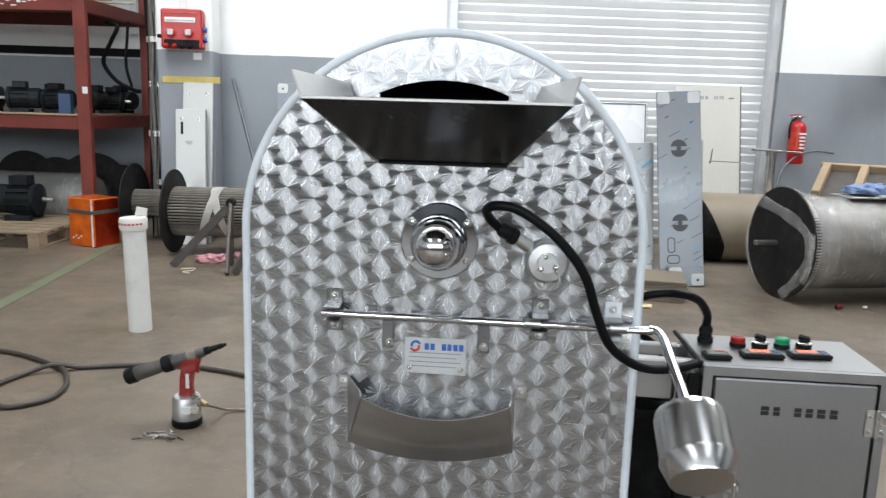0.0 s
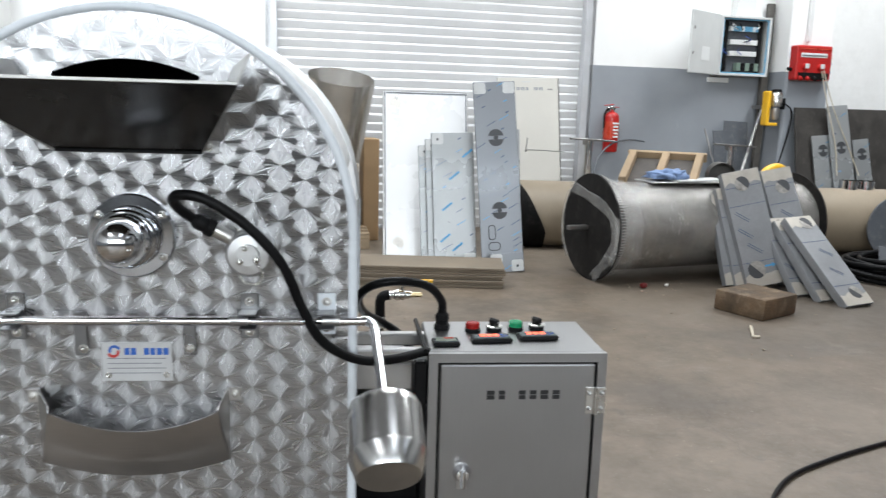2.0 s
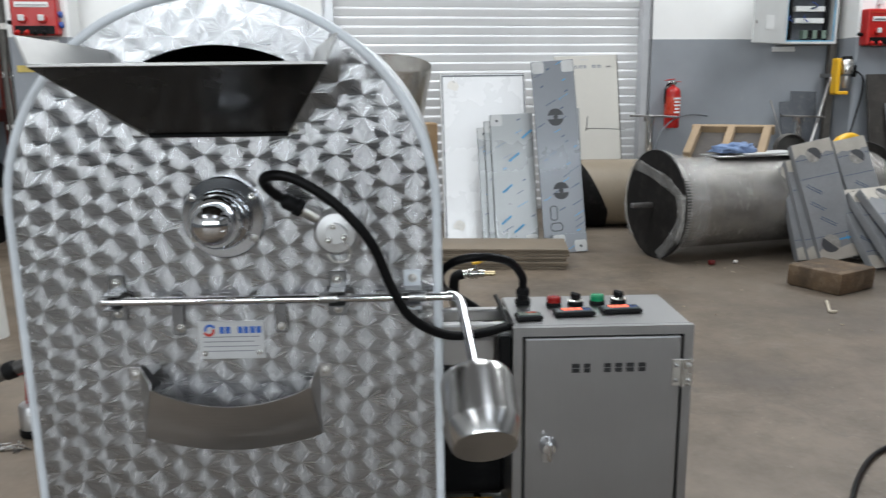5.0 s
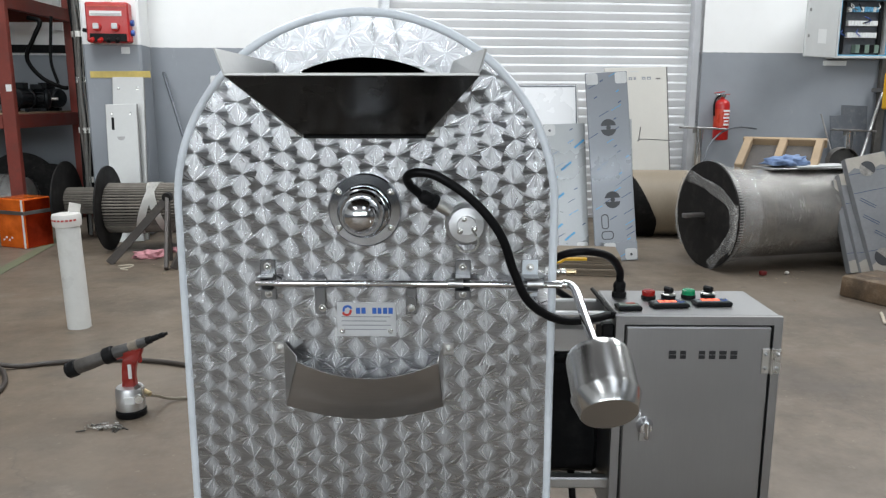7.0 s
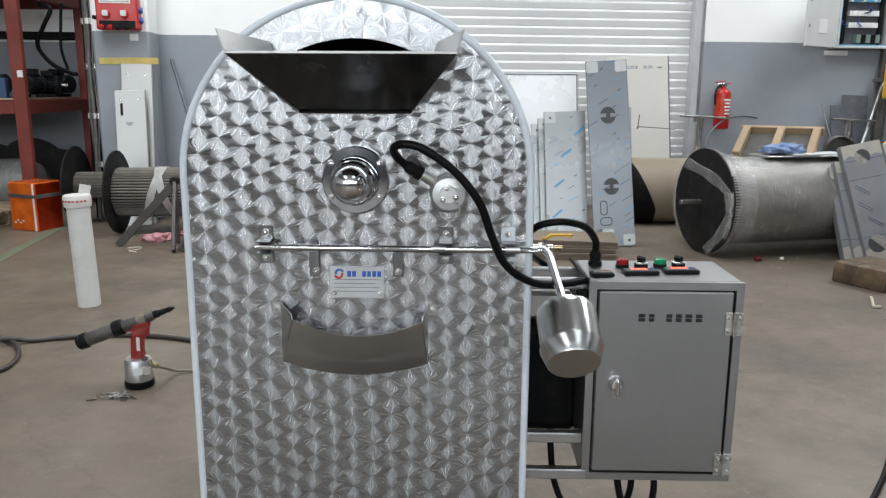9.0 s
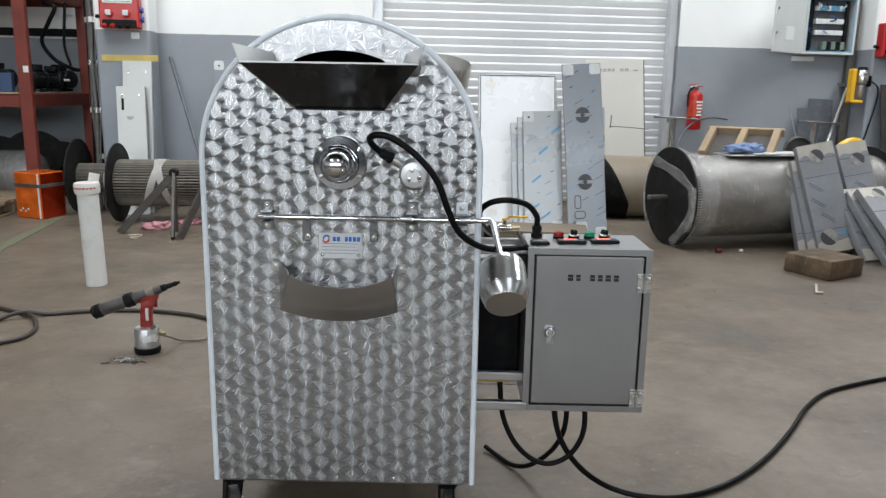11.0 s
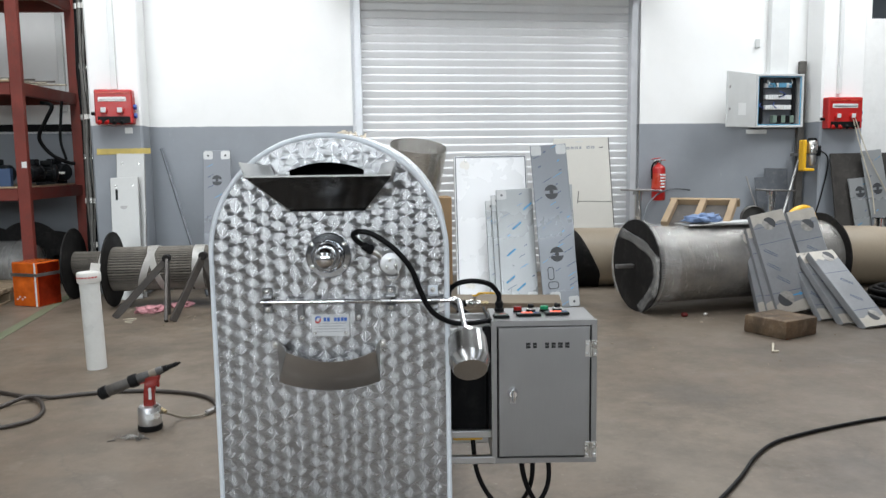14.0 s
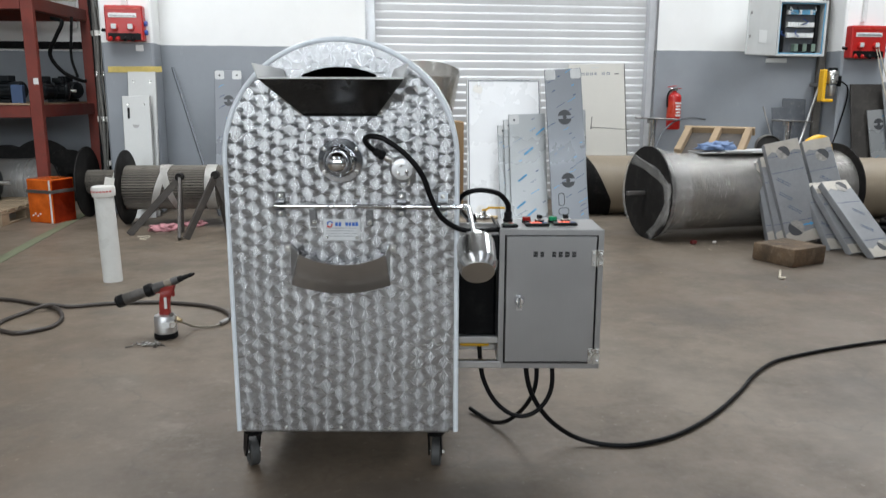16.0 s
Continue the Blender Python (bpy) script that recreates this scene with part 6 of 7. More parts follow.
whole("carton", boxed((0, 0, 0.475), (0.15, 0.3, 0.95), 0.008), M_CARDBOARD, pose(0.47, 6.02, 0, 0, 0, 8), "tall brown cardboard carton beside the load", "box")


M_ROLLSTEEL = surface("streaked_bare_sheet", (0.86, 0.845, 0.82), 0.24, 1.0, vary=0.08, scale=3, grain=12, stretch=(8, 8, 0.1), relief=0.02, rough_vary=0.04)


def rolled_sheet():
    t = thing("rolled_sheet", pose(0.14, 5.72, 0.775, 12, 7), "open cylinder of bare sheet steel standing on the load", "cylinder")
    bm = bmesh.new()
    n = 56
    rows = []
    for i in range(n + 1):
        a = radians(-20 + 372 * i / n)
        r = 0.012 * i / n
        dz = 0.02 * math.sin(a)
        rows.append([bm.verts.new(((r + k) * math.cos(a), (r + k) * math.sin(a), z + (dz if z > 0.1 else 0))) for z, k in ((0.0, 0.242), (0.4, 0.262), (0.735, 0.283))])
    for a, b in zip(rows, rows[1:]):
        for k in (0, 1):
            bm.faces.new((a[k], b[k], b[k + 1], a[k + 1]))
    bmesh.ops.solidify(bm, geom=bm.faces[:], thickness=0.003)
    part("sheet", bm, M_ROLLSTEEL, t, smooth=50)


rolled_sheet()


def bright_panel():
    w, h = 0.725, 1.415
    t = thing("bright_sheet", pose(0.962, 5.115, 0, -13.5, 0, 3), "mirror-bright steel sheet panel leaning upright", "panel")
    # white base colour paints the glare on this mirror-like steel
    part("sheet", boxed((0, 0, h / 2), (w, 0.012, h), 0.002), M_WHITESHEET, t)
    for s in (-1, 1):
        part("side_fold", boxed((s * (w / 2 + 0.002), 0.012, h / 2), (0.012, 0.035, h), 0.002), M_BAREMETAL, t)
        part("edge_line", boxed((s * (w / 2 - 0.012), -0.007, h / 2), (0.010, 0.004, h - 0.01), 0.001), M_GREYDISC, t)
    part("top_fold", boxed((0, 0.012, h + 0.004), (w, 0.03, 0.008), 0.002), M_DARKSTEEL, t)
    part("edge_line", boxed((0, -0.007, h - 0.012), (w - 0.04, 0.004, 0.012), 0.001), M_GREYDISC, t)
    for x, z in ((-0.26, h - 0.1), (-0.24, 0.12)):
        part("sticker", plated(arc(x, z, 0.05, -60, 200, 10), 0.0012, pose(0, -0.0085, 0)), M_TAPE, t)
    part("hook", boxed((-0.25, -0.008, h - 0.045), (0.018, 0.004, 0.05), 0.001), M_ZINC, t)


bright_panel()
for i, (x, y, w, h, rz) in enumerate(((1.0, 4.88, 0.2, 0.965, 2), (1.08, 4.835, 0.25, 1.02, 2), (1.175, 4.79, 0.345, 1.075, 2))):
    film_panel(pose(x, y, 0, -11, -1.8, rz), w, h, "pale film-covered steel panel in a leaning stack", [], 9 + i, M_PALEFILM, seed=20 + i)
film_panel(pose(1.555, 4.735, 0, -10, -1, 3), 0.30, 1.11, "film-covered steel panel leaning behind the tall one", [], 6, M_PALEFILM, seed=31)
film_panel(pose(1.535, 4.615, 0, -10, -3.4, 2), 0.335, 1.49, "tall blue film-covered panel with two round knock-outs", [(-0.005, 1.055, 0.062), (-0.005, 0.478, 0.062)], 34, seed=33, slots=[(-0.075, 0.30, 0.06, 0.12), (-0.06, 0.19, 0.10, 0.07)], both=True, drilled=False)
film_panel(pose(1.555, 4.535, 0, -9.5, -3.4, 2), 0.27, 0.15, "short folded film-covered strip at the panel's foot", [], 2, seed=34)


def cream_sheet():
    w, h = 0.655, 1.585
    t = thing("cream_sheet", hall_at(2.13, -0.30, 0, -8, -1.6), "cream sheet-metal panel leaning on the shutter", "panel")
    part("sheet", boxed((0, 0, h / 2), (w, 0.02, h), 0.003), M_CREAMSHEET, t)
    part("edge", boxed((w / 2 + 0.005, 0, h / 2), (0.008, 0.026, h), 0.001), M_DARKSTEEL, t)
    x = -0.18
    for wd in (0.045, 0.04, 0.045, 0.03, 0.0, 0.045, 0.05):
        if wd:
            part("print_block", plated(rect(x, h - 0.125, x + wd * 0.85, h - 0.095), 0.001, pose(0, -0.0115, 0), holes=[rect(x + 0.011, h - 0.117, x + wd * 0.85 - 0.011, h - 0.108)] if wd > 0.035 else []), M_GREYPRINT, t)
        x += (wd + 0.008) if wd else 0.05
    part("latch", boxed((0.235, -0.012, h - 0.115), (0.05, 0.006, 0.012), 0.001, ), M_DARKSTEEL, t)
    part("print_line", boxed((-0.02, -0.0115, h - 0.04), (0.09, 0.002, 0.012), 0), M_ENCLOSURE, t)


cream_sheet()
cord("bent_wire", [(1.70, 4.71, 1.04), (1.702, 4.75, 0.935), (1.77, 4.98, 0.932), (2.2, 5.8, 0.88), (2.42, 6.3, 0.845)], 0.004, M_DARKSTEEL, "thin bent steel wire sticking out of the stack", "wire")


def strip_bundle():
    t = thing("strip_bundle", pose(0.62, 4.25, 0, 0, 0, -6), "low stack of long ribbed strips lying on the floor", "strips")
    first = part("strip", boxed((0, 0, 0), (1.66, 0.40, 0.0175), 0.003), M_STRIPWOOD, t)
    random.seed(3)
    for i in range(8):
        mm = pose(random.uniform(-0.012, 0.012), random.uniform(-0.008, 0.008), 0.0095 + i * 0.0185)
        if i == 0:
            first.matrix_basis = mm
        else:
            share(first, mm, t)


strip_bundle()

# ---- right side: drums, panels, wall fittings ----
def reel_drum():
    m = pose(2.14, 4.315, 0, 0, 0, 15)
    t = thing("wrapped_drum", m, "large steel drum in clear film with black end flanges", "drum")
    R, r, ln = 0.402, 0.335, 1.90
    ax = pose(0, 0, R, 0, 90)
    part("shell", turned([(0, 0.01), (r, 0.01), (r, ln), (0, ln)], 56, ax), M_FILMDRUM, t, "film-wrapped drum shell", smooth=40)
    for x, th in ((-0.012, 0.014), (ln, 0.014)):
        part("flange", turned([(0, x), (R, x), (R, x + th), (0, x + th)], 56, ax), M_DISC, t, "black flange disc", smooth=40)
    part("tooth_ring", turned([(r + 0.004, 0.0), (R - 0.03, 0.004), (R - 0.03, 0.05), (r + 0.004, 0.07)], 56, ax), M_DISC, t, smooth=20)
    bm = bmesh.new()
    for i in range(110):
        a = 2 * math.pi * i / 110
        box(bm, (0.03, 0, 0), (0.055, 0.0085, 0.03), 0, ax @ Matrix.Rotation(a, 4, "Z") @ Matrix.Translation((r + 0.026, 0, 0.0)) @ Matrix.Rotation(radians(90), 4, "Y") @ Matrix.Rotation(radians(180), 4, "Y"))
    teeth = part("teeth", bm, M_DARKSTEEL, t, "fine toothed rim behind the flange")
    teeth["kind"] = "stuff"
    part("handle_bar", boxed((-0.10, 0.03, R - 0.005), (0.17, 0.05, 0.035), 0.006), M_DARKSTEEL, t)
    # loose film bunched across the near flange and down its edge
    for base, wd in ((((0.72, 0.70), (0.3, 0.63), (-0.2, 0.52), (-0.62, 0.38), (-0.86, 0.18), (-0.9, -0.1), (-0.76, -0.42), (-0.5, -0.68), (-0.25, -0.92)), 0.085), (((0.75, 0.62), (0.9, 0.3), (0.95, 0.0), (0.9, -0.35), (0.7, -0.68)), 0.035), (((-0.93, 0.3), (-0.97, 0.0), (-0.93, -0.3), (-0.8, -0.56)), 0.06)):
        path = smooth_path([(0, a * R, R + b * R) for a, b in base], 9)
        bm = bmesh.new()
        rows = []
        for i, p in enumerate(path):
            q = path[min(i + 1, len(path) - 1)] - path[max(i - 1, 0)]
            side = Vector((0, -q.z, q.y)).normalized()
            row = []
            for k in range(7):
                w = p + side * wd * (k / 6 - 0.5) * (1 + 0.12 * math.sin(i * 0.37))
                row.append(bm.verts.new((-0.024 - 0.016 * abs(noise.noise(w * 26)) - 0.008 * (k % 2), w.y, w.z)))
            rows.append(row)
        for a, b in zip(rows, rows[1:]):
            for k in range(6):
                bm.faces.new((a[k], a[k + 1], b[k + 1], b[k]))
        part("film_fold", bm, M_FILMFOLD, t, "bunched clear film", smooth=25)
    # a creased collar of film over the toothed rim
    bm = bmesh.new()
    rows = []
    for i in range(120):
        a = 2 * math.pi * i / 120
        row = []
        for k in range(9):
            x = -0.006 + 0.028 * k
            q = Vector((x * 14, math.cos(a) * 7, math.sin(a) * 7))
            rr = R + 0.006 - (R - r - 0.010) * min(1, k / 4.5) + 0.016 * abs(noise.noise(q)) + 0.006 * noise.noise(q * 3.1)
            row.append(bm.verts.new((x + 0.01 * noise.noise(q * 1.7), rr * math.cos(a), R + rr * math.sin(a))))
        rows.append(row)
    for a, b in zip(rows, rows[1:] + rows[:1]):
        for k in range(8):
            bm.faces.new((a[k], a[k + 1], b[k + 1], b[k]))
    for v in bm.verts:
        v.co.z = max(v.co.z, 0.004)
    part("film_collar", bm, M_FILMFOLD, t, "creased clear film over the rim", smooth=25)


reel_drum()


def kraft_roll():
    t = thing("kraft_roll", pose(1.72, 5.78, 0, 0, 0, -4.2), "long kraft-wrapped roll lying in front of the shutter", "roll")
    ax = pose(0, 0, 0.305, 0, 90)
    part("roll", turned([(0, 0), (0.30, 0), (0.303, 0.02), (0.303, 3.75), (0.30, 3.77), (0, 3.77)], 48, ax), M_KRAFT, t, smooth=40)
    bm = bmesh.new()
    n = 24
    rows = []
    for i in range(n + 1):
        a = radians(75 + 190 * i / n)
        rr = 0.306 + 0.05 * max(0, i / n - 0.45)
        reach = 0.03 + 0.34 * min(1, i / n * 1.45)
        rows.append([bm.verts.new((x, rr * math.cos(a), 0.312 + rr * math.sin(a))) for x in (-0.02, reach * 0.5, reach)])
    for a, b in zip(rows, rows[1:]):
        for k in (0, 1):
            bm.faces.new((a[k], a[k + 1], b[k + 1], b[k]))
    bmesh.ops.solidify(bm, geom=bm.faces[:], thickness=0.003)
    part("dark_sheet", bm, M_DISC, t, "dark sheet curled round the end", smooth=40)


kraft_roll()


def end_disc():
    t = thing("reel_end", pose(5.25, 5.13, 0, 0, 0, -97), "grey steel reel end with a short shaft", "reel")
    ax = pose(0, 0, 0.304, 0, 90)
    part("disc", turned([(0, -0.012), (0.301, -0.012), (0.304, 0), (0.301, 0.012), (0, 0.012)], 48, ax), M_GREYDISC, t, smooth=30)
    part("shaft", rodded((0.01, 0.0, 0.30), (0.20, 0.10, 0.30), 0.022, 16, 0.004), M_DARKSTEEL, t)
    part("shaft", rodded((-0.01, 0, 0.29), (-0.18, 0.0, 0.29), 0.05, 16, 0.004), M_DARKSTEEL, t)
    part("stay", boxed((0.014, -0.01, 0.14), (0.012, 0.09, 0.28), 0.003), M_GREYDISC, t)


end_disc()


def crate_lid():
    t = thing("wooden_pallet", pose(2.74, 4.62, 0.70, 0, 0, -30), "small pine pallet frame tilted up on the drum", "pallet")
    m = pose(0, 0, 0, 25)
    part("panel", boxed((0, 0.22, -0.01), (0.58, 0.44, 0.012), 0.002, m), M_DARKSTEEL_PAINT, t)
    for x in (-0.27, 0.0, 0.27):
        part("batten", boxed((x, 0.23, 0.02), (0.06, 0.47, 0.075), 0.006, m), M_PALEWOOD, t)
    part("rail", boxed((0, 0.48, 0.005), (0.64, 0.035, 0.075), 0.005, m), M_PALEWOOD, t)


crate_lid()
whole("steel_sheet", boxed((0, 0, 0.006), (0.85, 0.26, 0.012), 0.002), M_BAREMETAL, pose(2.98, 4.52, 0.737, 0, 0.0, 12), "flat steel sheets lying on the drum", "sheet")
whole("steel_sheet", boxed((0, 0, 0.006), (0.5, 0.2, 0.012), 0.002), M_ENCLOSURE, pose(3.02, 4.50, 0.7505, 0, 0, 18), "flat steel sheet lying on another sheet", "sheet")
rag("rag", pose(2.78, 4.50, 0.764, 0, 0, 10), 0.12, M_CLOTH, "crumpled blue cloth lying on the drum")
whole("sheet_ring", turned([(0, 0.008), (0.107, 0.008), (0.107, 0.16), (0.11, 0.16), (0.11, 0), (0, 0)], 40, Matrix.Translation((0, 0, 0.11)) @ Matrix.Rotation(radians(90), 4, "Y")), M_DARKBOARD, pose(3.38, 4.90, 0.655, 0, 0, -105), "short dark sheet-metal cup resting behind the drum", "cup", smooth=40)


def tee_stand(u, v, top, half, label, skew):
    t = thing("tee_stand", hall_at(u, v, 0, 0, 0, skew), label, "stand", "tee stands")
    part("pole", rodded((0, 0, 0.012), (0, 0, top - 0.03), 0.042, 20), M_POLISHED, t, smooth=50)
    part("cross_bar", boxed((0, 0, top - 0.02), (2 * half, 0.05, 0.02), 0.003, pose(0, 0, 0, 0, 2.5)), M_DARKSTEEL, t)
    part("foot_plate", boxed((0, 0, 0.006), (0.3, 0.3, 0.012), 0.003), M_DARKSTEEL, t)
    part("gusset", boxed((0, 0.0, top - 0.045), (0.13, 0.008, 0.05), 0.001), M_DARKSTEEL, t)


tee_stand(2.705, -0.30, 0.985, 0.25, "steel tee-topped stand behind the drum", 2)
tee_stand(4.36, -0.32, 0.955, 0.24, "steel tee-topped stand behind the drum", -3)
cord("grey_hose", [HALL @ Vector(p) for p in ((2.72, -0.42, 0.62), (2.80, -0.36, 0.80), (2.98, -0.28, 0.93), (3.2, -0.2, 0.97), (3.42, -0.14, 0.95))], 0.009, M_GREYDISC, "grey hose curving behind the drum", "hose")


def extinguisher():
    t = thing("fire_extinguisher", hall_at(3.045, -0.095, 0.835), "red fire extinguisher hung on the grey wall", "extinguisher")
    part("cylinder", turned([(0, 0), (0.07, 0), (0.078, 0.012), (0.078, 0.36), (0.07, 0.39), (0.04, 0.415), (0.022, 0.42), (0.022, 0.44), (0, 0.44)], 32), M_REDPAINT, t, smooth=40)
    lb = part("label", turned([(0.0785, 0.14), (0.0795, 0.14), (0.0795, 0.32), (0.0785, 0.32)], 32), M_REDMETAL, t)
    for z, w in ((0.30, 0.09), (0.265, 0.07), (0.23, 0.08), (0.195, 0.06), (0.16, 0.07)):
        part("print_block", boxed((0.015, -0.0795, z), (w * 0.8, 0.004, 0.018), 0.001), M_TILEWHITE, lb)
    v = part("valve", boxed((0, 0, 0.455), (0.04, 0.05, 0.035), 0.006), M_ZINC, t)
    part("lever", boxed((0.03, 0, 0.49), (0.11, 0.022, 0.01), 0.003, pose(0, 0, 0, 0, -8)), M_REDPAINT, v)
    part("handle", boxed((0.03, 0, 0.468), (0.1, 0.02, 0.008), 0.003), M_REDPAINT, v)
    part("gauge", turned([(0, 0), (0.018, 0), (0.018, 0.01), (0, 0.01)], 16, pose(0, -0.026, 0.455, 90)), M_ZINC, v)
    part("hose", tubed([(-0.02, 0, 0.455), (-0.06, -0.01, 0.44), (-0.09, -0.01, 0.38), (-0.088, -0.01, 0.25)], 0.009, 10), M_RUBBER, t, smooth=50)
    part("bracket", boxed((0, 0.085, 0.42), (0.05, 0.02, 0.1), 0.003), M_ZINC, t)


extinguisher()


def distribution_board():
    w, h, d = 0.61, 0.625, 0.15
    t = thing("distribution_board", hall_at(4.53, 0, 1.675), "grey electrical distribution board with its door open", "cabinet")
    bm = bmesh.new()
    box(bm, (0, -0.006, h / 2), (w, 0.008, h), 0.001)
    for x in (-1, 1):
        box(bm, (x * (w / 2 - 0.012), -d / 2 - 0.01, h / 2), (0.024, d, h), 0.003)
    for z in (0.012, h - 0.012):
        box(bm, (0, -d / 2 - 0.01, z), (w - 0.05, d, 0.024), 0.003)
    part("case", bm, M_ENCLOSURE, t)
    part("rear_tray", boxed((0, -0.022, h / 2), (w - 0.06, 0.012, h - 0.06), 0.001), M_GREYDISC, t)
    part("cable_duct", boxed((-0.20, -0.07, h / 2), (0.06, 0.06, h - 0.08), 0.02), M_BLACK, t)
    part("cable_duct", boxed((0.23, -0.07, h / 2), (0.04, 0.06, h - 0.08), 0.018), M_BLACK, t)
    for z, col in ((0.50, M_CYANPLASTIC), (0.36, M_TILEWHITE), (0.24, M_TILEWHITE)):
        rail = part("rail", boxed((0.02, -0.036, z), (0.36, 0.012, 0.035), 0.001), M_ZINC, t)
        for i in range(10):
            part("breaker", boxed((-0.135 + i * 0.034, -0.07, z), (0.031, 0.055, 0.052), 0.002), col if (i % 4) else M_TILEWHITE, rail)
    for i in range(9):
        random.seed(300 + i)
        x0, z0 = random.uniform(-0.2, 0.2), random.choice((0.18, 0.30, 0.43, 0.56))
        part("wire", tubed([(x0, -0.085, z0), (x0 + random.uniform(-0.06, 0.06), -0.11, z0 - 0.04), (x0 + random.uniform(-0.1, 0.1), -0.10, z0 - 0.07)], 0.005, 6, 5), (M_BLUEPLASTIC, M_BLACK, M_TILEWHITE)[i % 3], t)
    part("gasket", plated(rect(-w / 2 + 0.026, 0.026, w / 2 - 0.026, h - 0.026), 0.006, pose(0, -d + 0.004, 0), holes=[rect(-w / 2 + 0.038, 0.038, w / 2 - 0.038, h - 0.038)]), M_CYANPLASTIC, t)
    for i in range(5):
        part("contactor", boxed((-0.02 + i * 0.055, -0.065, 0.10), (0.05, 0.07, 0.085), 0.003), M_BLACK if i % 2 else M_CONTACT, t)
    door = part("door", boxed((-w / 2, -0.004, h / 2 + 0.0), (w - 0.02, 0.022, h), 0.005), M_ENCLOSURE, t, "open grey door")
    door.matrix_basis = pose(-w / 2 - 0.012, -d - 0.012, 0.0, 0, 0, 28) 
    part("door_sketch", boxed((-w / 2, -0.017, h * 0.33), (0.16, 0.002, 0.14), 0), M_TILEWHITE, door)
    for z in (0.2, 0.45):
        part("latch", boxed((-w + 0.05, -0.02, z), (0.02, 0.012, 0.03), 0.003), M_DARKSTEEL, door)
    return t


M_CYANPLASTIC = surface("pale_blue_plastic", (0.12, 0.34, 0.52), 0.4, vary=0.1)
M_CONTACT = surface("dull_green_relay", (0.16, 0.22, 0.18), 0.4, vary=0.1)
distribution_board()
whole("cable_trunking", boxed((0, -0.04, 1.3), (0.235, 0.08, 2.6), 0.004), M_TILEWHITE, hall_at(4.555, -0.0, 2.305), "wide white cable trunking above the distribution board", "trunking")
whole("wall_label", boxed((0, 0, 0.025), (0.26, 0.02, 0.05), 0.002), M_TILEWHITE, hall_at(4.325, -0.012, 1.605), "small white plate under the distribution board", "label")
whole("junction_plate", boxed((0, 0, 0.05), (0.05, 0.03, 0.1), 0.004), M_ENCLOSURE, hall_at(4.30, -0.016, 2.62), "small grey junction plate on the wall", "plate")
whole("steel_post", boxed((0, 0, 1.23), (0.085, 0.05, 2.46), 0.004), M_DARKBOARD, hall_at(4.87, -0.06, 0, 0, 0, 0), "dark upright steel post in the wall corner", "post")


def hoist_unit():
    t = thing("drill_stand", hall_at(4.80, -0.36, 1.15), "yellow power tool unit hung beside the pillar", "tool")
    part("frame", boxed((-0.085, 0, 0.19), (0.045, 0.1, 0.36), 0.01), M_YELLOW, t)
    part("foot", boxed((-0.03, 0, 0.02), (0.13, 0.12, 0.035), 0.008), M_YELLOW, t)
    part("motor", turned([(0, 0), (0.06, 0), (0.065, 0.02), (0.065, 0.13), (0.05, 0.15), (0, 0.15)], 24, pose(0.03, 0, 0.21)), M_ZINC, t, smooth=40)
    part("chuck", turned([(0, 0), (0.03, 0), (0.045, 0.04), (0.045, 0.12), (0, 0.12)], 20, pose(0.03, 0, 0.07)), M_BAREMETAL, t, smooth=40)
    part("cap", turned([(0, 0), (0.055, 0), (0.045, 0.03), (0, 0.035)], 20, pose(0.03, 0, 0.36)), M_BLACK, t, smooth=40)
    part("handle", boxed((0.12, 0, 0.24), (0.03, 0.06, 0.12), 0.008), M_BLACK, t)
    part("bracket", boxed((-0.02, 0.16, 0.2), (0.05, 0.30, 0.04), 0.004), M_DARKSTEEL, t)


hoist_unit()
cord("tool_cable", [HALL @ Vector(p) for p in ((4.90, -0.40, 1.40), (5.02, -0.38, 1.32), (5.03, -0.37, 1.15), (4.97, -0.36, 0.85), (4.90, -0.36, 0.55), (4.93, -0.40, 0.2), (4.95, -0.42, 0.012))], 0.008, M_RUBBER, "thin black cable hanging from the yellow tool")
whole("grey_sheet", boxed((0, 0, 0.60), (0.30, 0.008, 1.2), 0.001), M_GREYDISC, hall_at(4.52, -0.24, 0, -8, 2), "thin grey sheet leaning in the wall corner", "sheet")
whole("grey_sheet", boxed((0, 0, 0.55), (0.24, 0.008, 1.1), 0.001), M_GREYDISC, hall_at(4.42, -0.28, 0, -9, -2), "thin dull grey sheet leaning in the wall corner", "sheet")
whole("steel_tube", rodded(HALL @ Vector((4.14, -0.62, 0.02)), HALL @ Vector((4.84, -0.12, 1.34)), 0.016, 12), M_BAREMETAL, Matrix(), "bare steel tube leaning in the wall corner", "tube", smooth=50)
whole("steel_tube", rodded(HALL @ Vector((4.27, -0.60, 0.02)), HALL @ Vector((4.10, -0.20, 1.10)), 0.009, 10), M_DARKSTEEL, Matrix(), "thin dark rod leaning on the wall", "rod", smooth=50)
socket_box("socket_box", hall_at(5.175, -0.342, 1.645), 0.44, 0.36, "red distribution box with sockets on the far pillar")
whole("cable_trunking", boxed((0, -0.02, 1.3), (0.045, 0.04, 2.6), 0.004), M_TILEWHITE, hall_at(5.15, -0.342, 2.05), "white vertical cable trunking above the red box", "trunking")
for end in (5.46, 5.74):
    bow = (end - 5.3) * 0.35
    cord("rope", [HALL @ Vector(p) for p in ((5.24 + 0.3 * bow, -0.48, 1.76), (5.30 + 0.7 * bow, -0.55, 1.36), (5.35 + 1.6 * bow, -0.60, 0.98), (end, -0.66, 0.65))], 0.006, M_ROPE, "pale cable hanging from the red box", "cable")


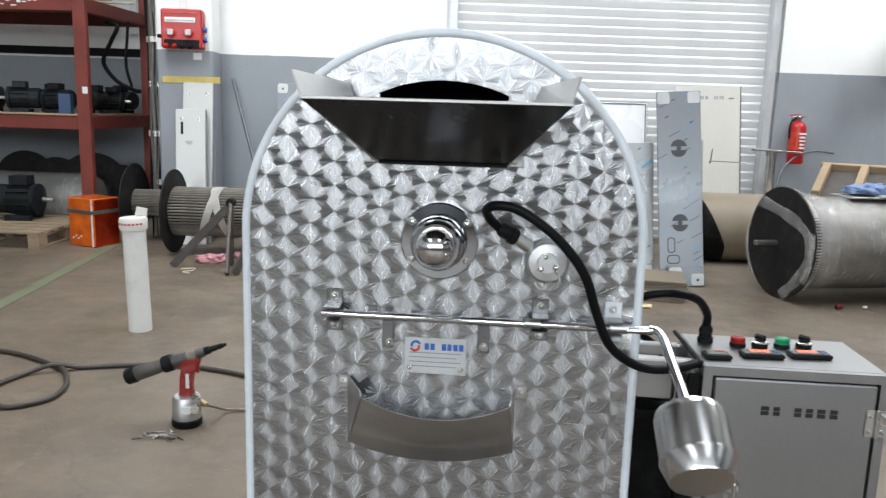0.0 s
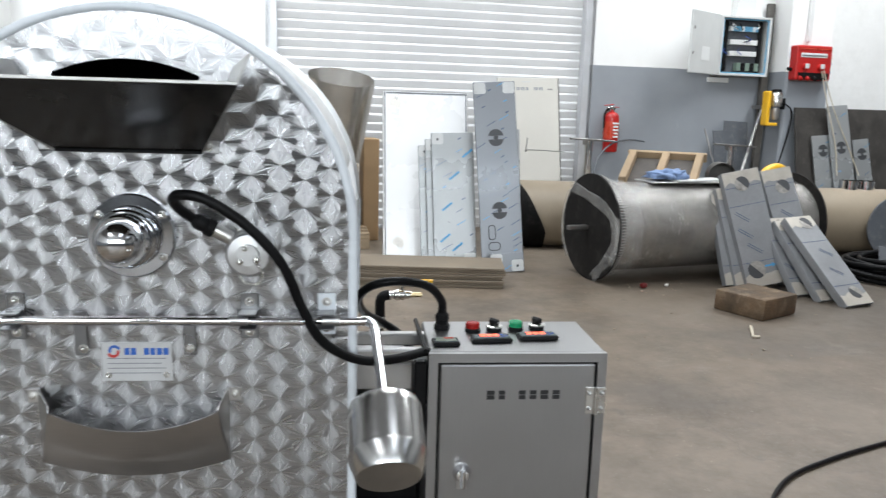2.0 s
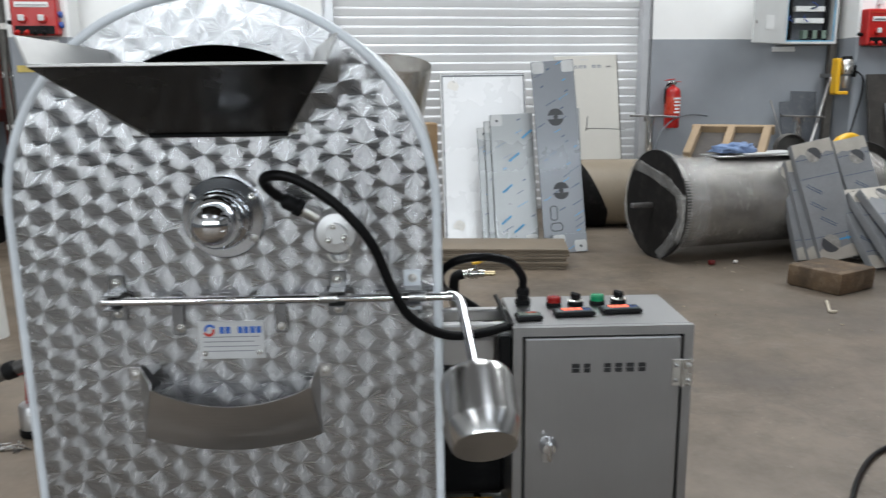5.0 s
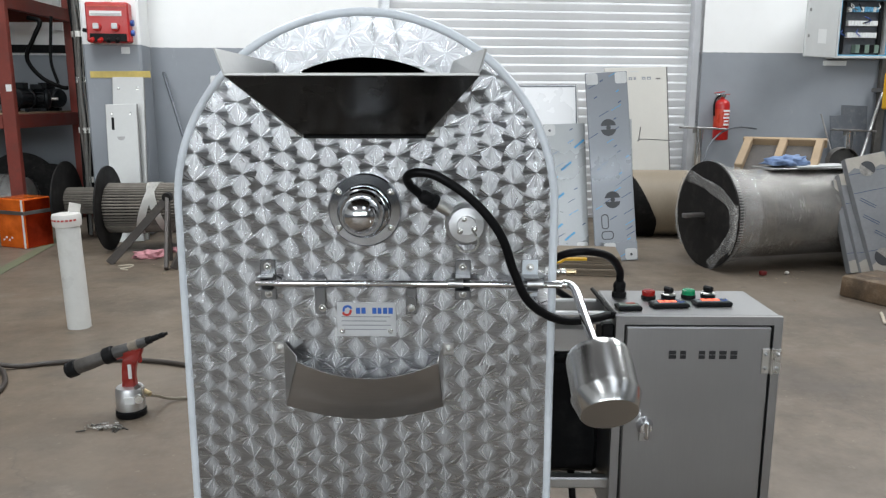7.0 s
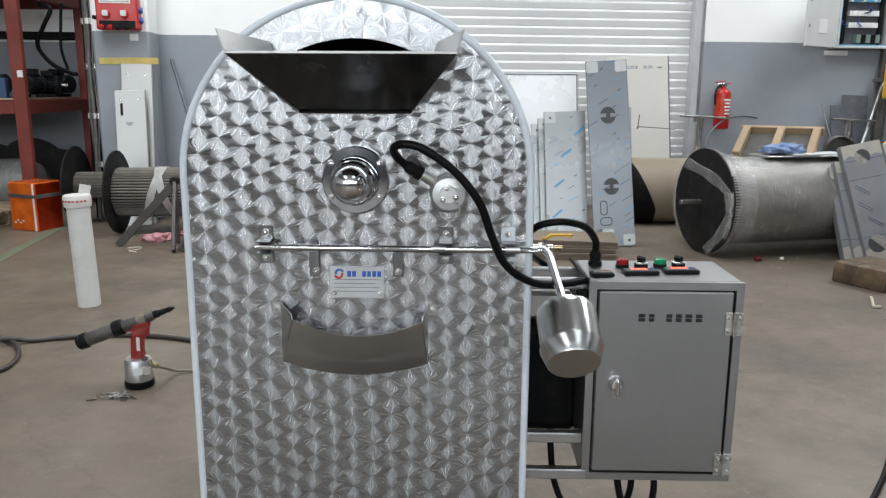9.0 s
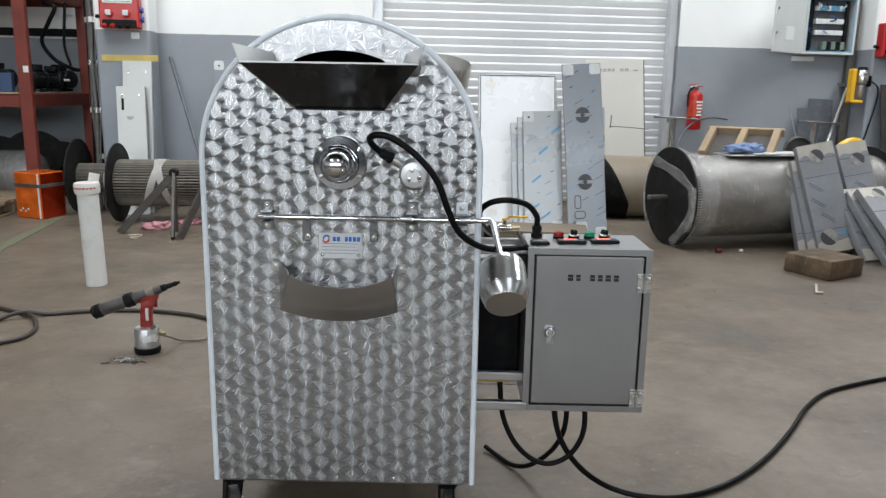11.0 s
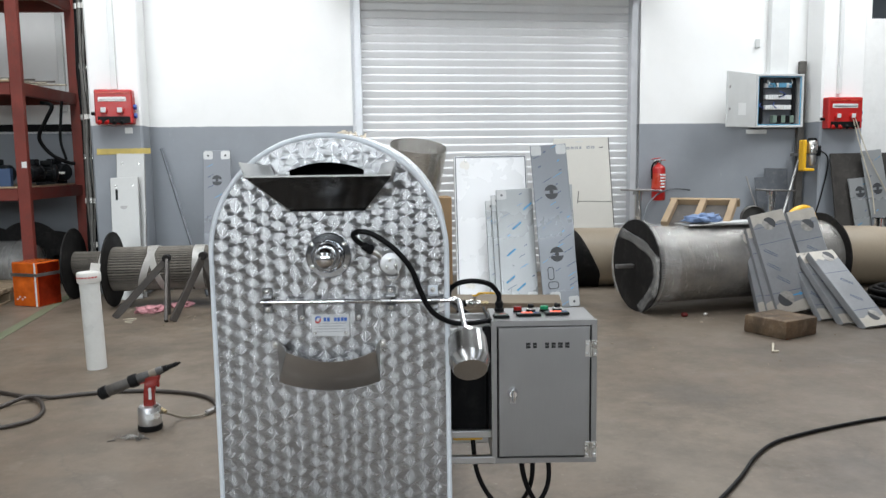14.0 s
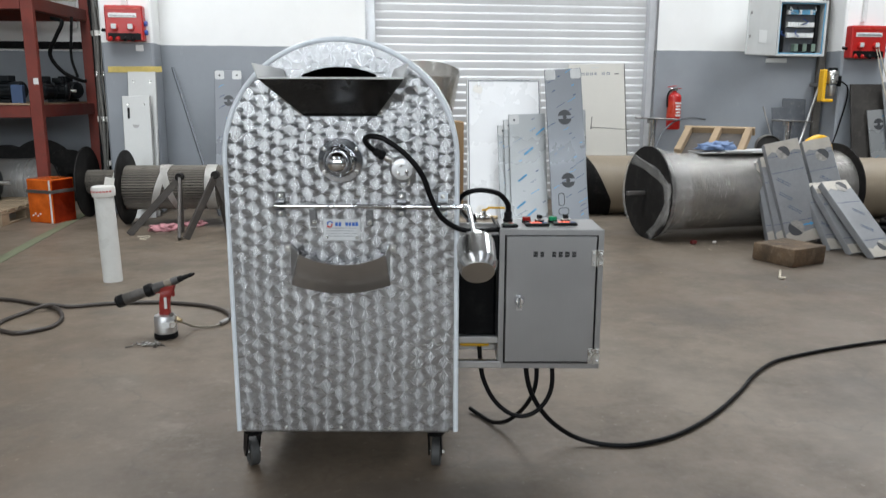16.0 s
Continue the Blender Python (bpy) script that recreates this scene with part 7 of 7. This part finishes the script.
def film_sheet_by_points(bl, br, tl, label, circles, marks, seed, mat=None, th=0.02):
    """A film-covered panel set by its two lower corners and its upper near-side corner."""
    bl, br, tl = Vector(bl), Vector(br), Vector(tl)
    z = (tl - bl)
    h = z.length
    z.normalize()
    x = br - bl
    x = x - z * z.dot(x)
    w = x.length
    x.normalize()
    y = z.cross(x)
    c = bl + x * w / 2
    m = Matrix(((x.x, y.x, z.x, c.x), (x.y, y.y, z.y, c.y), (x.z, y.z, z.z, c.z), (0, 0, 0, 1)))
    t = thing("metal_sheet", m, label, "panel", "panels leaning on the drum")
    film = mat or M_DULLFILM
    part("sheet", boxed((0, 0, h / 2), (w, th, h), 0.002), film, t)
    for sx in (-1, 1):
        part("side_fold", boxed((sx * (w / 2 - 0.003), th / 2 + 0.024, h / 2), (0.006, 0.048, h - 0.004), 0.001), film, t)
    y0 = -th / 2 - 0.0016
    # bare tan ends where the film stops, ragged along its edge
    random.seed(seed)
    for z, up in ((h - 0.002, -1), (0.002, 1)):
        line = [(-w / 2 + 0.003 + (w - 0.006) * i / 6, z + up * (0.075 + 0.03 * random.random())) for i in range(7)]
        ends = [(-w / 2 + 0.003, z), (w / 2 - 0.003, z)]
        part("bare_end", plated(ends + line[::-1] if up > 0 else line + ends[::-1], 0.0012, pose(0, y0, 0)), M_CREAMTAB, t, "bare tan end of the film")
    for i, (x, z, r) in enumerate(circles):
        d = part("knockout", plated(arc(x, z, r, -50 + 180 * (i % 2), 130 + 180 * (i % 2), 12), 0.0014, pose(0, y0 - 0.0018, 0)), M_KNOCK, t, "scuffed half-round knock-out")
        part("half", plated(arc(x, z, r, 130 + 180 * (i % 2), 310 + 180 * (i % 2), 12), 0.0012, pose(0, y0 - 0.0016, 0)), M_SCUFF, d)
    for k in (0.21, 0.70, 0.86)[:2 if marks < 5 else 3]:
        part("fold_line", boxed((0, y0 + 0.0006, k * h), (w - 0.008, 0.0012, 0.0035), 0), M_BLUEINK, t)
    for i in range(min(3, marks // 2)):
        x, z = random.uniform(-0.22, 0.22) * w, h * (0.26 + 0.42 * (i + 0.5) / max(1, min(3, marks // 2)))
        for off in (0.0, 0.016):
            part("print_mark", boxed((0, 0, -off), (min(0.13, 0.42 * w), 0.0010, 0.0045), 0, pose(x, y0 + 0.0004, z, 0, 40)), M_BLUEINK, t)
    if marks > 8:
        part("arrow", plated([(0.02, 0.135), (0.075, 0.135), (0.075, 0.124), (0.105, 0.141), (0.075, 0.158), (0.075, 0.147), (0.02, 0.147)], 0.0012, pose(0, y0 - 0.001, 0)), M_CYANINK, t, "blue printed arrow")
    return t


M_SCUFF = surface("scratched_bare_steel", (0.33, 0.315, 0.29), 0.4, 0.5, vary=0.3, scale=40)
M_CREAMTAB = surface("tan_backed_film", (0.42, 0.39, 0.34), 0.45, 0.2, vary=0.12, scale=8)
film_sheet_by_points((3.115, 4.060, 0.01), (3.375, 4.050, 0.01), (3.050, 4.320, 0.66), "film-covered panel leaning on the drum", [], 3, 50)
film_sheet_by_points((3.175, 4.020, 0.01), (3.455, 4.000, 0.01), (3.065, 4.275, 0.71), "film-covered panel leaning on the drum", [], 3, 51)
film_sheet_by_points((3.240, 3.965, 0.01), (3.530, 3.940, 0.01), (3.070, 4.220, 0.825), "blue film-covered panel with knock-outs leaning on the drum", [(-0.005, 0.770, 0.055), (-0.045, 0.125, 0.065)], 14, 52)
film_sheet_by_points((3.575, 4.100, 0.01), (3.795, 4.080, 0.01), (3.415, 4.420, 0.80), "film-covered panel leaning on the drum", [], 4, 53)
film_sheet_by_points((3.615, 4.040, 0.01), (3.855, 4.020, 0.01), (3.455, 4.370, 0.84), "blue film-covered panel with a knock-out leaning on the drum", [(0.02, 0.760, 0.055)], 9, 54)


M_SCRAPRED = surface("dark_red_scrap_plastic", (0.12, 0.01, 0.01), 0.4, vary=0.2)


def channel_by_points(bl, br, tl, label, seed):
    h = (Vector(tl) - Vector(bl)).length
    t = film_sheet_by_points(bl, br, tl, label, [(0.03, h - 0.07, 0.052), (0.03, 0.10, 0.05)], 4, seed, M_DULLFILM, 0.012)
    part("end_fold", boxed((0, 0.03, h - 0.002), ((Vector(br) - Vector(bl)).length - 0.02, 0.05, 0.006), 0.001), M_CREAMTAB, t, "tan backed end fold")


channel_by_points((3.495, 3.760, 0.012), (3.700, 3.792, 0.012), (3.395, 4.160, 0.50), "folded steel channel panel leaning on the others", 60)
channel_by_points((3.585, 3.600, 0.012), (3.805, 3.648, 0.012), (3.445, 4.080, 0.50), "folded steel channel panel leaning on the others", 61)
channel_by_points((3.680, 3.450, 0.012), (3.920, 3.503, 0.012), (3.490, 4.020, 0.53), "folded steel channel panel with film leaning outermost", 62)


def yellow_clamp():
    t = thing("yellow_duct", pose(3.72, 4.62, 0.70, 0, 0, 25), "yellow curved hose elbow on the drum", "hose")
    part("elbow", tubed([(-0.16, 0, 0.05), (-0.12, 0, 0.12), (-0.02, 0, 0.155), (0.08, 0, 0.14), (0.14, 0, 0.06), (0.15, 0, 0.0)], 0.035, 14), M_YELLOW, t, smooth=50)
    part("cuff", rodded((-0.16, 0, 0.055), (-0.24, 0, -0.03), 0.038, 14, 0.004), M_PVC, t, smooth=50)


yellow_clamp()


def timber_block():
    a, f, r = Vector((2.76, 3.42, 0)), Vector((2.94, 3.105, 0)), Vector((3.22, 3.345, 0))
    c = (a + r) / 2
    ang = math.degrees(math.atan2(f.y - a.y, f.x - a.x))
    bm = boxed((0, 0, 0.0685), ((f - a).length, (r - f).length, 0.137), 0.014, None, 2)
    for v in bm.verts:
        v.co += Vector((noise.noise(v.co * 9), noise.noise(v.co * 9 + Vector((5, 0, 0))), 0)) * 0.006
    whole("timber_block", bm, M_BEAM, Matrix.Translation((c.x, c.y, 0)) @ Matrix.Rotation(radians(ang), 4, "Z"), "short dark squared timber block on the floor", "block", smooth=30)


timber_block()
cord("wood_splinter", [(2.775, 3.01, 0.008), (2.74, 2.93, 0.010), (2.70, 2.84, 0.009), (2.685, 2.80, 0.009), (2.72, 2.80, 0.009)], 0.009, M_ROPE, "pale twisted splinter on the floor", "splinter")
whole("plastic_scrap", boxed((0, 0, 0.02), (0.05, 0.04, 0.035), 0.012, None, 2), M_SCRAPRED, pose(2.47, 4.02, 0, 0, 0, 20), "small red plastic scrap under the drum", "scrap")
whole("plastic_scrap", boxed((0, 0, 0.015), (0.035, 0.025, 0.02), 0.008, None, 2), M_TAPE, pose(2.66, 4.06, 0, 0, 0, 40), "small white plastic scrap under the drum", "scrap")


def hose_coil():
    t = thing("hose_coil", pose(4.76, 4.42, 0), "coiled black rubber hose lying on the floor", "hose")
    random.seed(12)
    for i in range(9):
        rx, ry = 0.50 - 0.03 * (i % 3) - 0.012 * i, 0.44 - 0.025 * (i % 3) - 0.01 * i
        z = 0.024 + 0.03 * (i // 2)
        ph = random.uniform(0, 6)
        ox, oy = random.uniform(-0.035, 0.035), random.uniform(-0.03, 0.03)
        pts = [(ox + rx * math.cos(a) * (1 + 0.05 * math.sin(2 * a + ph)) + random.uniform(-0.01, 0.01), oy + ry * math.sin(a) + random.uniform(-0.01, 0.01), z + 0.012 * math.sin(a * 2 + ph) + 0.012) for a in np.linspace(0, 2 * math.pi, 15)[:-1]]
        part("turn", tubed(pts, 0.022, 10, 6, True), M_RUBBER, t, smooth=60)
    part("end", rodded((0.36, -0.15, 0.14), (0.52, -0.14, 0.15), 0.032, 16, 0.004), M_BLACK, t)
    part("tie", tubed([(-0.22, -0.46, 0.05), (-0.14, -0.40, 0.17), (0.0, -0.22, 0.215), (0.06, -0.05, 0.2)], 0.008, 8), M_ROPE, t, "pale rope tie", smooth=60)
    part("tie", tubed([(0.05, -0.48, 0.05), (0.05, -0.42, 0.19), (0.06, -0.2, 0.22), (0.08, 0.0, 0.2)], 0.008, 8), M_ROPE, t, "pale rope tie", smooth=60)


hose_coil()
whole("steel_strip", boxed((0, 0, 0.06), (0.72, 0.01, 0.12), 0.002), M_BLUEFILM, pose(4.80, 4.28, 0.16, -18, 2, 6), "film-covered steel strip lying on the hose coil", "strip")
cord("thin_cable", [(5.42, 4.40, 0.008), (5.7, 4.2, 0.007), (6.0, 4.35, 0.007), (6.35, 4.25, 0.007), (6.9, 4.4, 0.007)], 0.009, M_RUBBER, "thin dark cable on the floor")

whole("dark_board", boxed((0, 0, 0.69), (1.24, 0.025, 1.38), 0.003), M_BLACKBOARD, hall_at(5.66, -0.66, 0, -11), "large stained dark board leaning on the pillar", "board")
for i, (u, h, w, ry) in enumerate(((5.32, 1.09, 0.25, -4), (5.53, 1.42, 0.26, -5), (5.85, 1.06, 0.2, -6))):
    film_panel(hall_at(u + 0.08, -0.73 - 0.05 * (i % 2), 0, -11.5, ry), w, h, "film-covered steel panel leaning on the dark board", [(0.0, h - 0.16, 0.06)] if i != 1 else [(0.0, h - 0.45, 0.06)], 7, M_PALEFILM, "panels on the dark board", 70 + i, False)
for x in (4.985, 5.145):
    t = thing("sheet_can", pose(x, 5.56, 0.588), "short bright sheet-metal ring standing on the kraft roll", "ring", "metal rings")
    part("ring", turned([(0.082, 0), (0.085, 0), (0.085, 0.095), (0.082, 0.095), (0.082, 0)], 36), M_POLISHED, t, smooth=40)
whole("steel_plate", boxed((0, 0, 0.115), (0.40, 0.012, 0.23), 0.002), M_ENCLOSURE, hall_at(6.78, -0.42, 0.462, -6), "small grey plate standing behind the roll", "plate")
whole("carton", boxed((0, 0, 0.23), (0.62, 0.3, 0.46), 0.006), M_DARKBOARD, hall_at(6.72, -0.42, 0.0), "dark box standing behind the roll", "box")
whole("white_sheet", plated([(0, 0), (0.15, 0), (0.02, 0.25), (0, 0.25)], 0.012), M_WHITESHEET, hall_at(6.37, -0.53, 0.462), "bright white sheet standing behind the roll", "sheet")
whole("timber_beam", boxed((0, 0, 0.05), (1.4, 0.12, 0.1), 0.006), M_BEAM, hall_at(7.2, -0.04, 0.69, 0, -1), "brown timber ledge along the white wall", "beam")


def heat_exchanger():
    t = thing("tube_exchanger", pose(6.49, 6.08, 0, 0, 0, 6), "bank of dark vertical steel tubes with a hopper", "exchanger")
    first = part("tube", rodded((0, 0, 0.2), (0, 0, 1.235), 0.0135, 12), M_TUBESTEEL, t, smooth=50)
    first.matrix_basis = pose(-0.37, -0.24, 0)
    for i in range(1, 7):
        share(first, pose(-0.37 + i * 0.047, -0.24, 0), t)
    wide = part("tube", rodded((0, 0, 0.2), (0, 0, 1.235), 0.03, 14), M_TUBESTEEL, t, smooth=50)
    wide.matrix_basis = pose(0.03, -0.2, 0)
    for i in range(1, 5):
        share(wide, pose(0.03 + i * 0.085, -0.2, 0), t)
    # added black plate, painted shade for the gaps between tubes
    part("rear_plate", boxed((0.08, -0.14, 0.72), (0.70, 0.02, 1.03), 0.003), M_BLACKMETAL, t)
    part("top_box", boxed((0.02, -0.1, 1.290), (0.84, 0.36, 0.105), 0.012), M_TUBESTEEL, t)
    part("outlet", turned([(0.05, 0), (0.065, 0), (0.065, 0.06), (0.05, 0.06), (0.05, 0)], 24, pose(-0.24, -0.275, 1.285, 90)), M_BLACKMETAL, t, smooth=40)
    bm = bmesh.new()
    prism(bm, [(-0.10, 1.345), (0.5, 1.345), (0.5, 1.76), (-0.22, 1.76), (-0.22, 1.64)], 0.40, pose(0.33, -0.3, 0))
    part("hopper", bm, M_DARKSTEEL_PAINT, t)
    part("hopper_rim", boxed((0.47, -0.1, 1.765), (0.76, 0.44, 0.022), 0.004), M_BLACKMETAL, t)
    part("leg", boxed((0.30, -0.31, 0.67), (0.075, 0.06, 1.34), 0.004), M_TUBESTEEL, t)
    part("base_box", boxed((-0.2, -0.34, 0.11), (0.4, 0.02, 0.2), 0.004), M_CARDBOARD, t, "brown board at the foot")
    part("base_frame", boxed((-0.02, -0.12, 0.10), (0.98, 0.42, 0.2), 0.01), M_DARKSTEEL_PAINT, t)


heat_exchanger()
cord("red_hose", [(5.94, 5.87, 1.363), (6.07, 5.81, 1.373), (6.24, 5.83, 1.378), (6.35, 5.91, 1.373), (6.21, 5.97, 1.383), (6.04, 5.93, 1.393), (5.99, 5.85, 1.403), (6.15, 5.78, 1.413), (6.33, 5.83, 1.408)], 0.02, M_REDMETAL, "red hose coiled on the exchanger top", "hose")


def mesh_screen():
    t = thing("mesh_screen", pose(6.27, 5.36, 0, -33, 0, -48), "wire-mesh screen in a steel frame leaning back", "screen")
    w, h = 0.66, 0.72
    part("frame", plated(rect(-w / 2, 0, w / 2, h), 0.03, holes=[rect(-w / 2 + 0.022, 0.022, w / 2 - 0.022, h - 0.022)]), M_TUBESTEEL, t)
    bm = bmesh.new()
    for i in range(28):
        x = -w / 2 + 0.04 + i * (w - 0.08) / 27
        box(bm, (x, 0.015, h / 2), (0.004, 0.003, h - 0.07))
    for j in range(30):
        z = 0.04 + j * (h - 0.08) / 29
        box(bm, (0, 0.018, z), (w - 0.07, 0.003, 0.004))
    wires = part("wire_mesh", bm, M_MESH, t, "fine grey wire mesh")
    wires["kind"] = "stuff"
    part("backing", boxed((0, 0.026, h / 2), (w - 0.07, 0.003, h - 0.07), 0), M_SCREENBACK, t)


M_SCREENBACK = surface("dusty_filter_sheet", (0.21, 0.20, 0.165), 0.5, 0.2, vary=0.2, scale=5)
mesh_screen()


def red_welder():
    t = thing("welding_machine", pose(3.47, 1.62, 0, 0, 0, -52), "red wheeled welding machine standing on the floor", "machine")
    bm = boxed((0, 0, 0.48), (0.40, 0.72, 0.78), 0.02, None, 2)
    for v in bm.verts:
        if v.co.z > 0.5:
            v.co.y += 0.05
    part("body", bm, M_REDMETAL, t, smooth=40)
    part("front_panel", boxed((0, -0.335, 0.70), (0.34, 0.02, 0.3), 0.008, ), M_BLACK, t)
    part("base_tray", boxed((0, 0, 0.085), (0.36, 0.7, 0.02), 0.004), M_BLACKMETAL, t)
    for x in (-0.17, 0.17):
        for y in (-0.28, 0.28):
            part("wheel", turned([(0, -0.018), (0.03, -0.018), (0.045, -0.016), (0.05, -0.01), (0.05, 0.01), (0.045, 0.016), (0.03, 0.018), (0, 0.018)], 24, Matrix.Translation((x, y, 0.05)) @ Matrix.Rotation(radians(90), 4, "Y")), M_RUBBER, t, smooth=40)


red_welder()
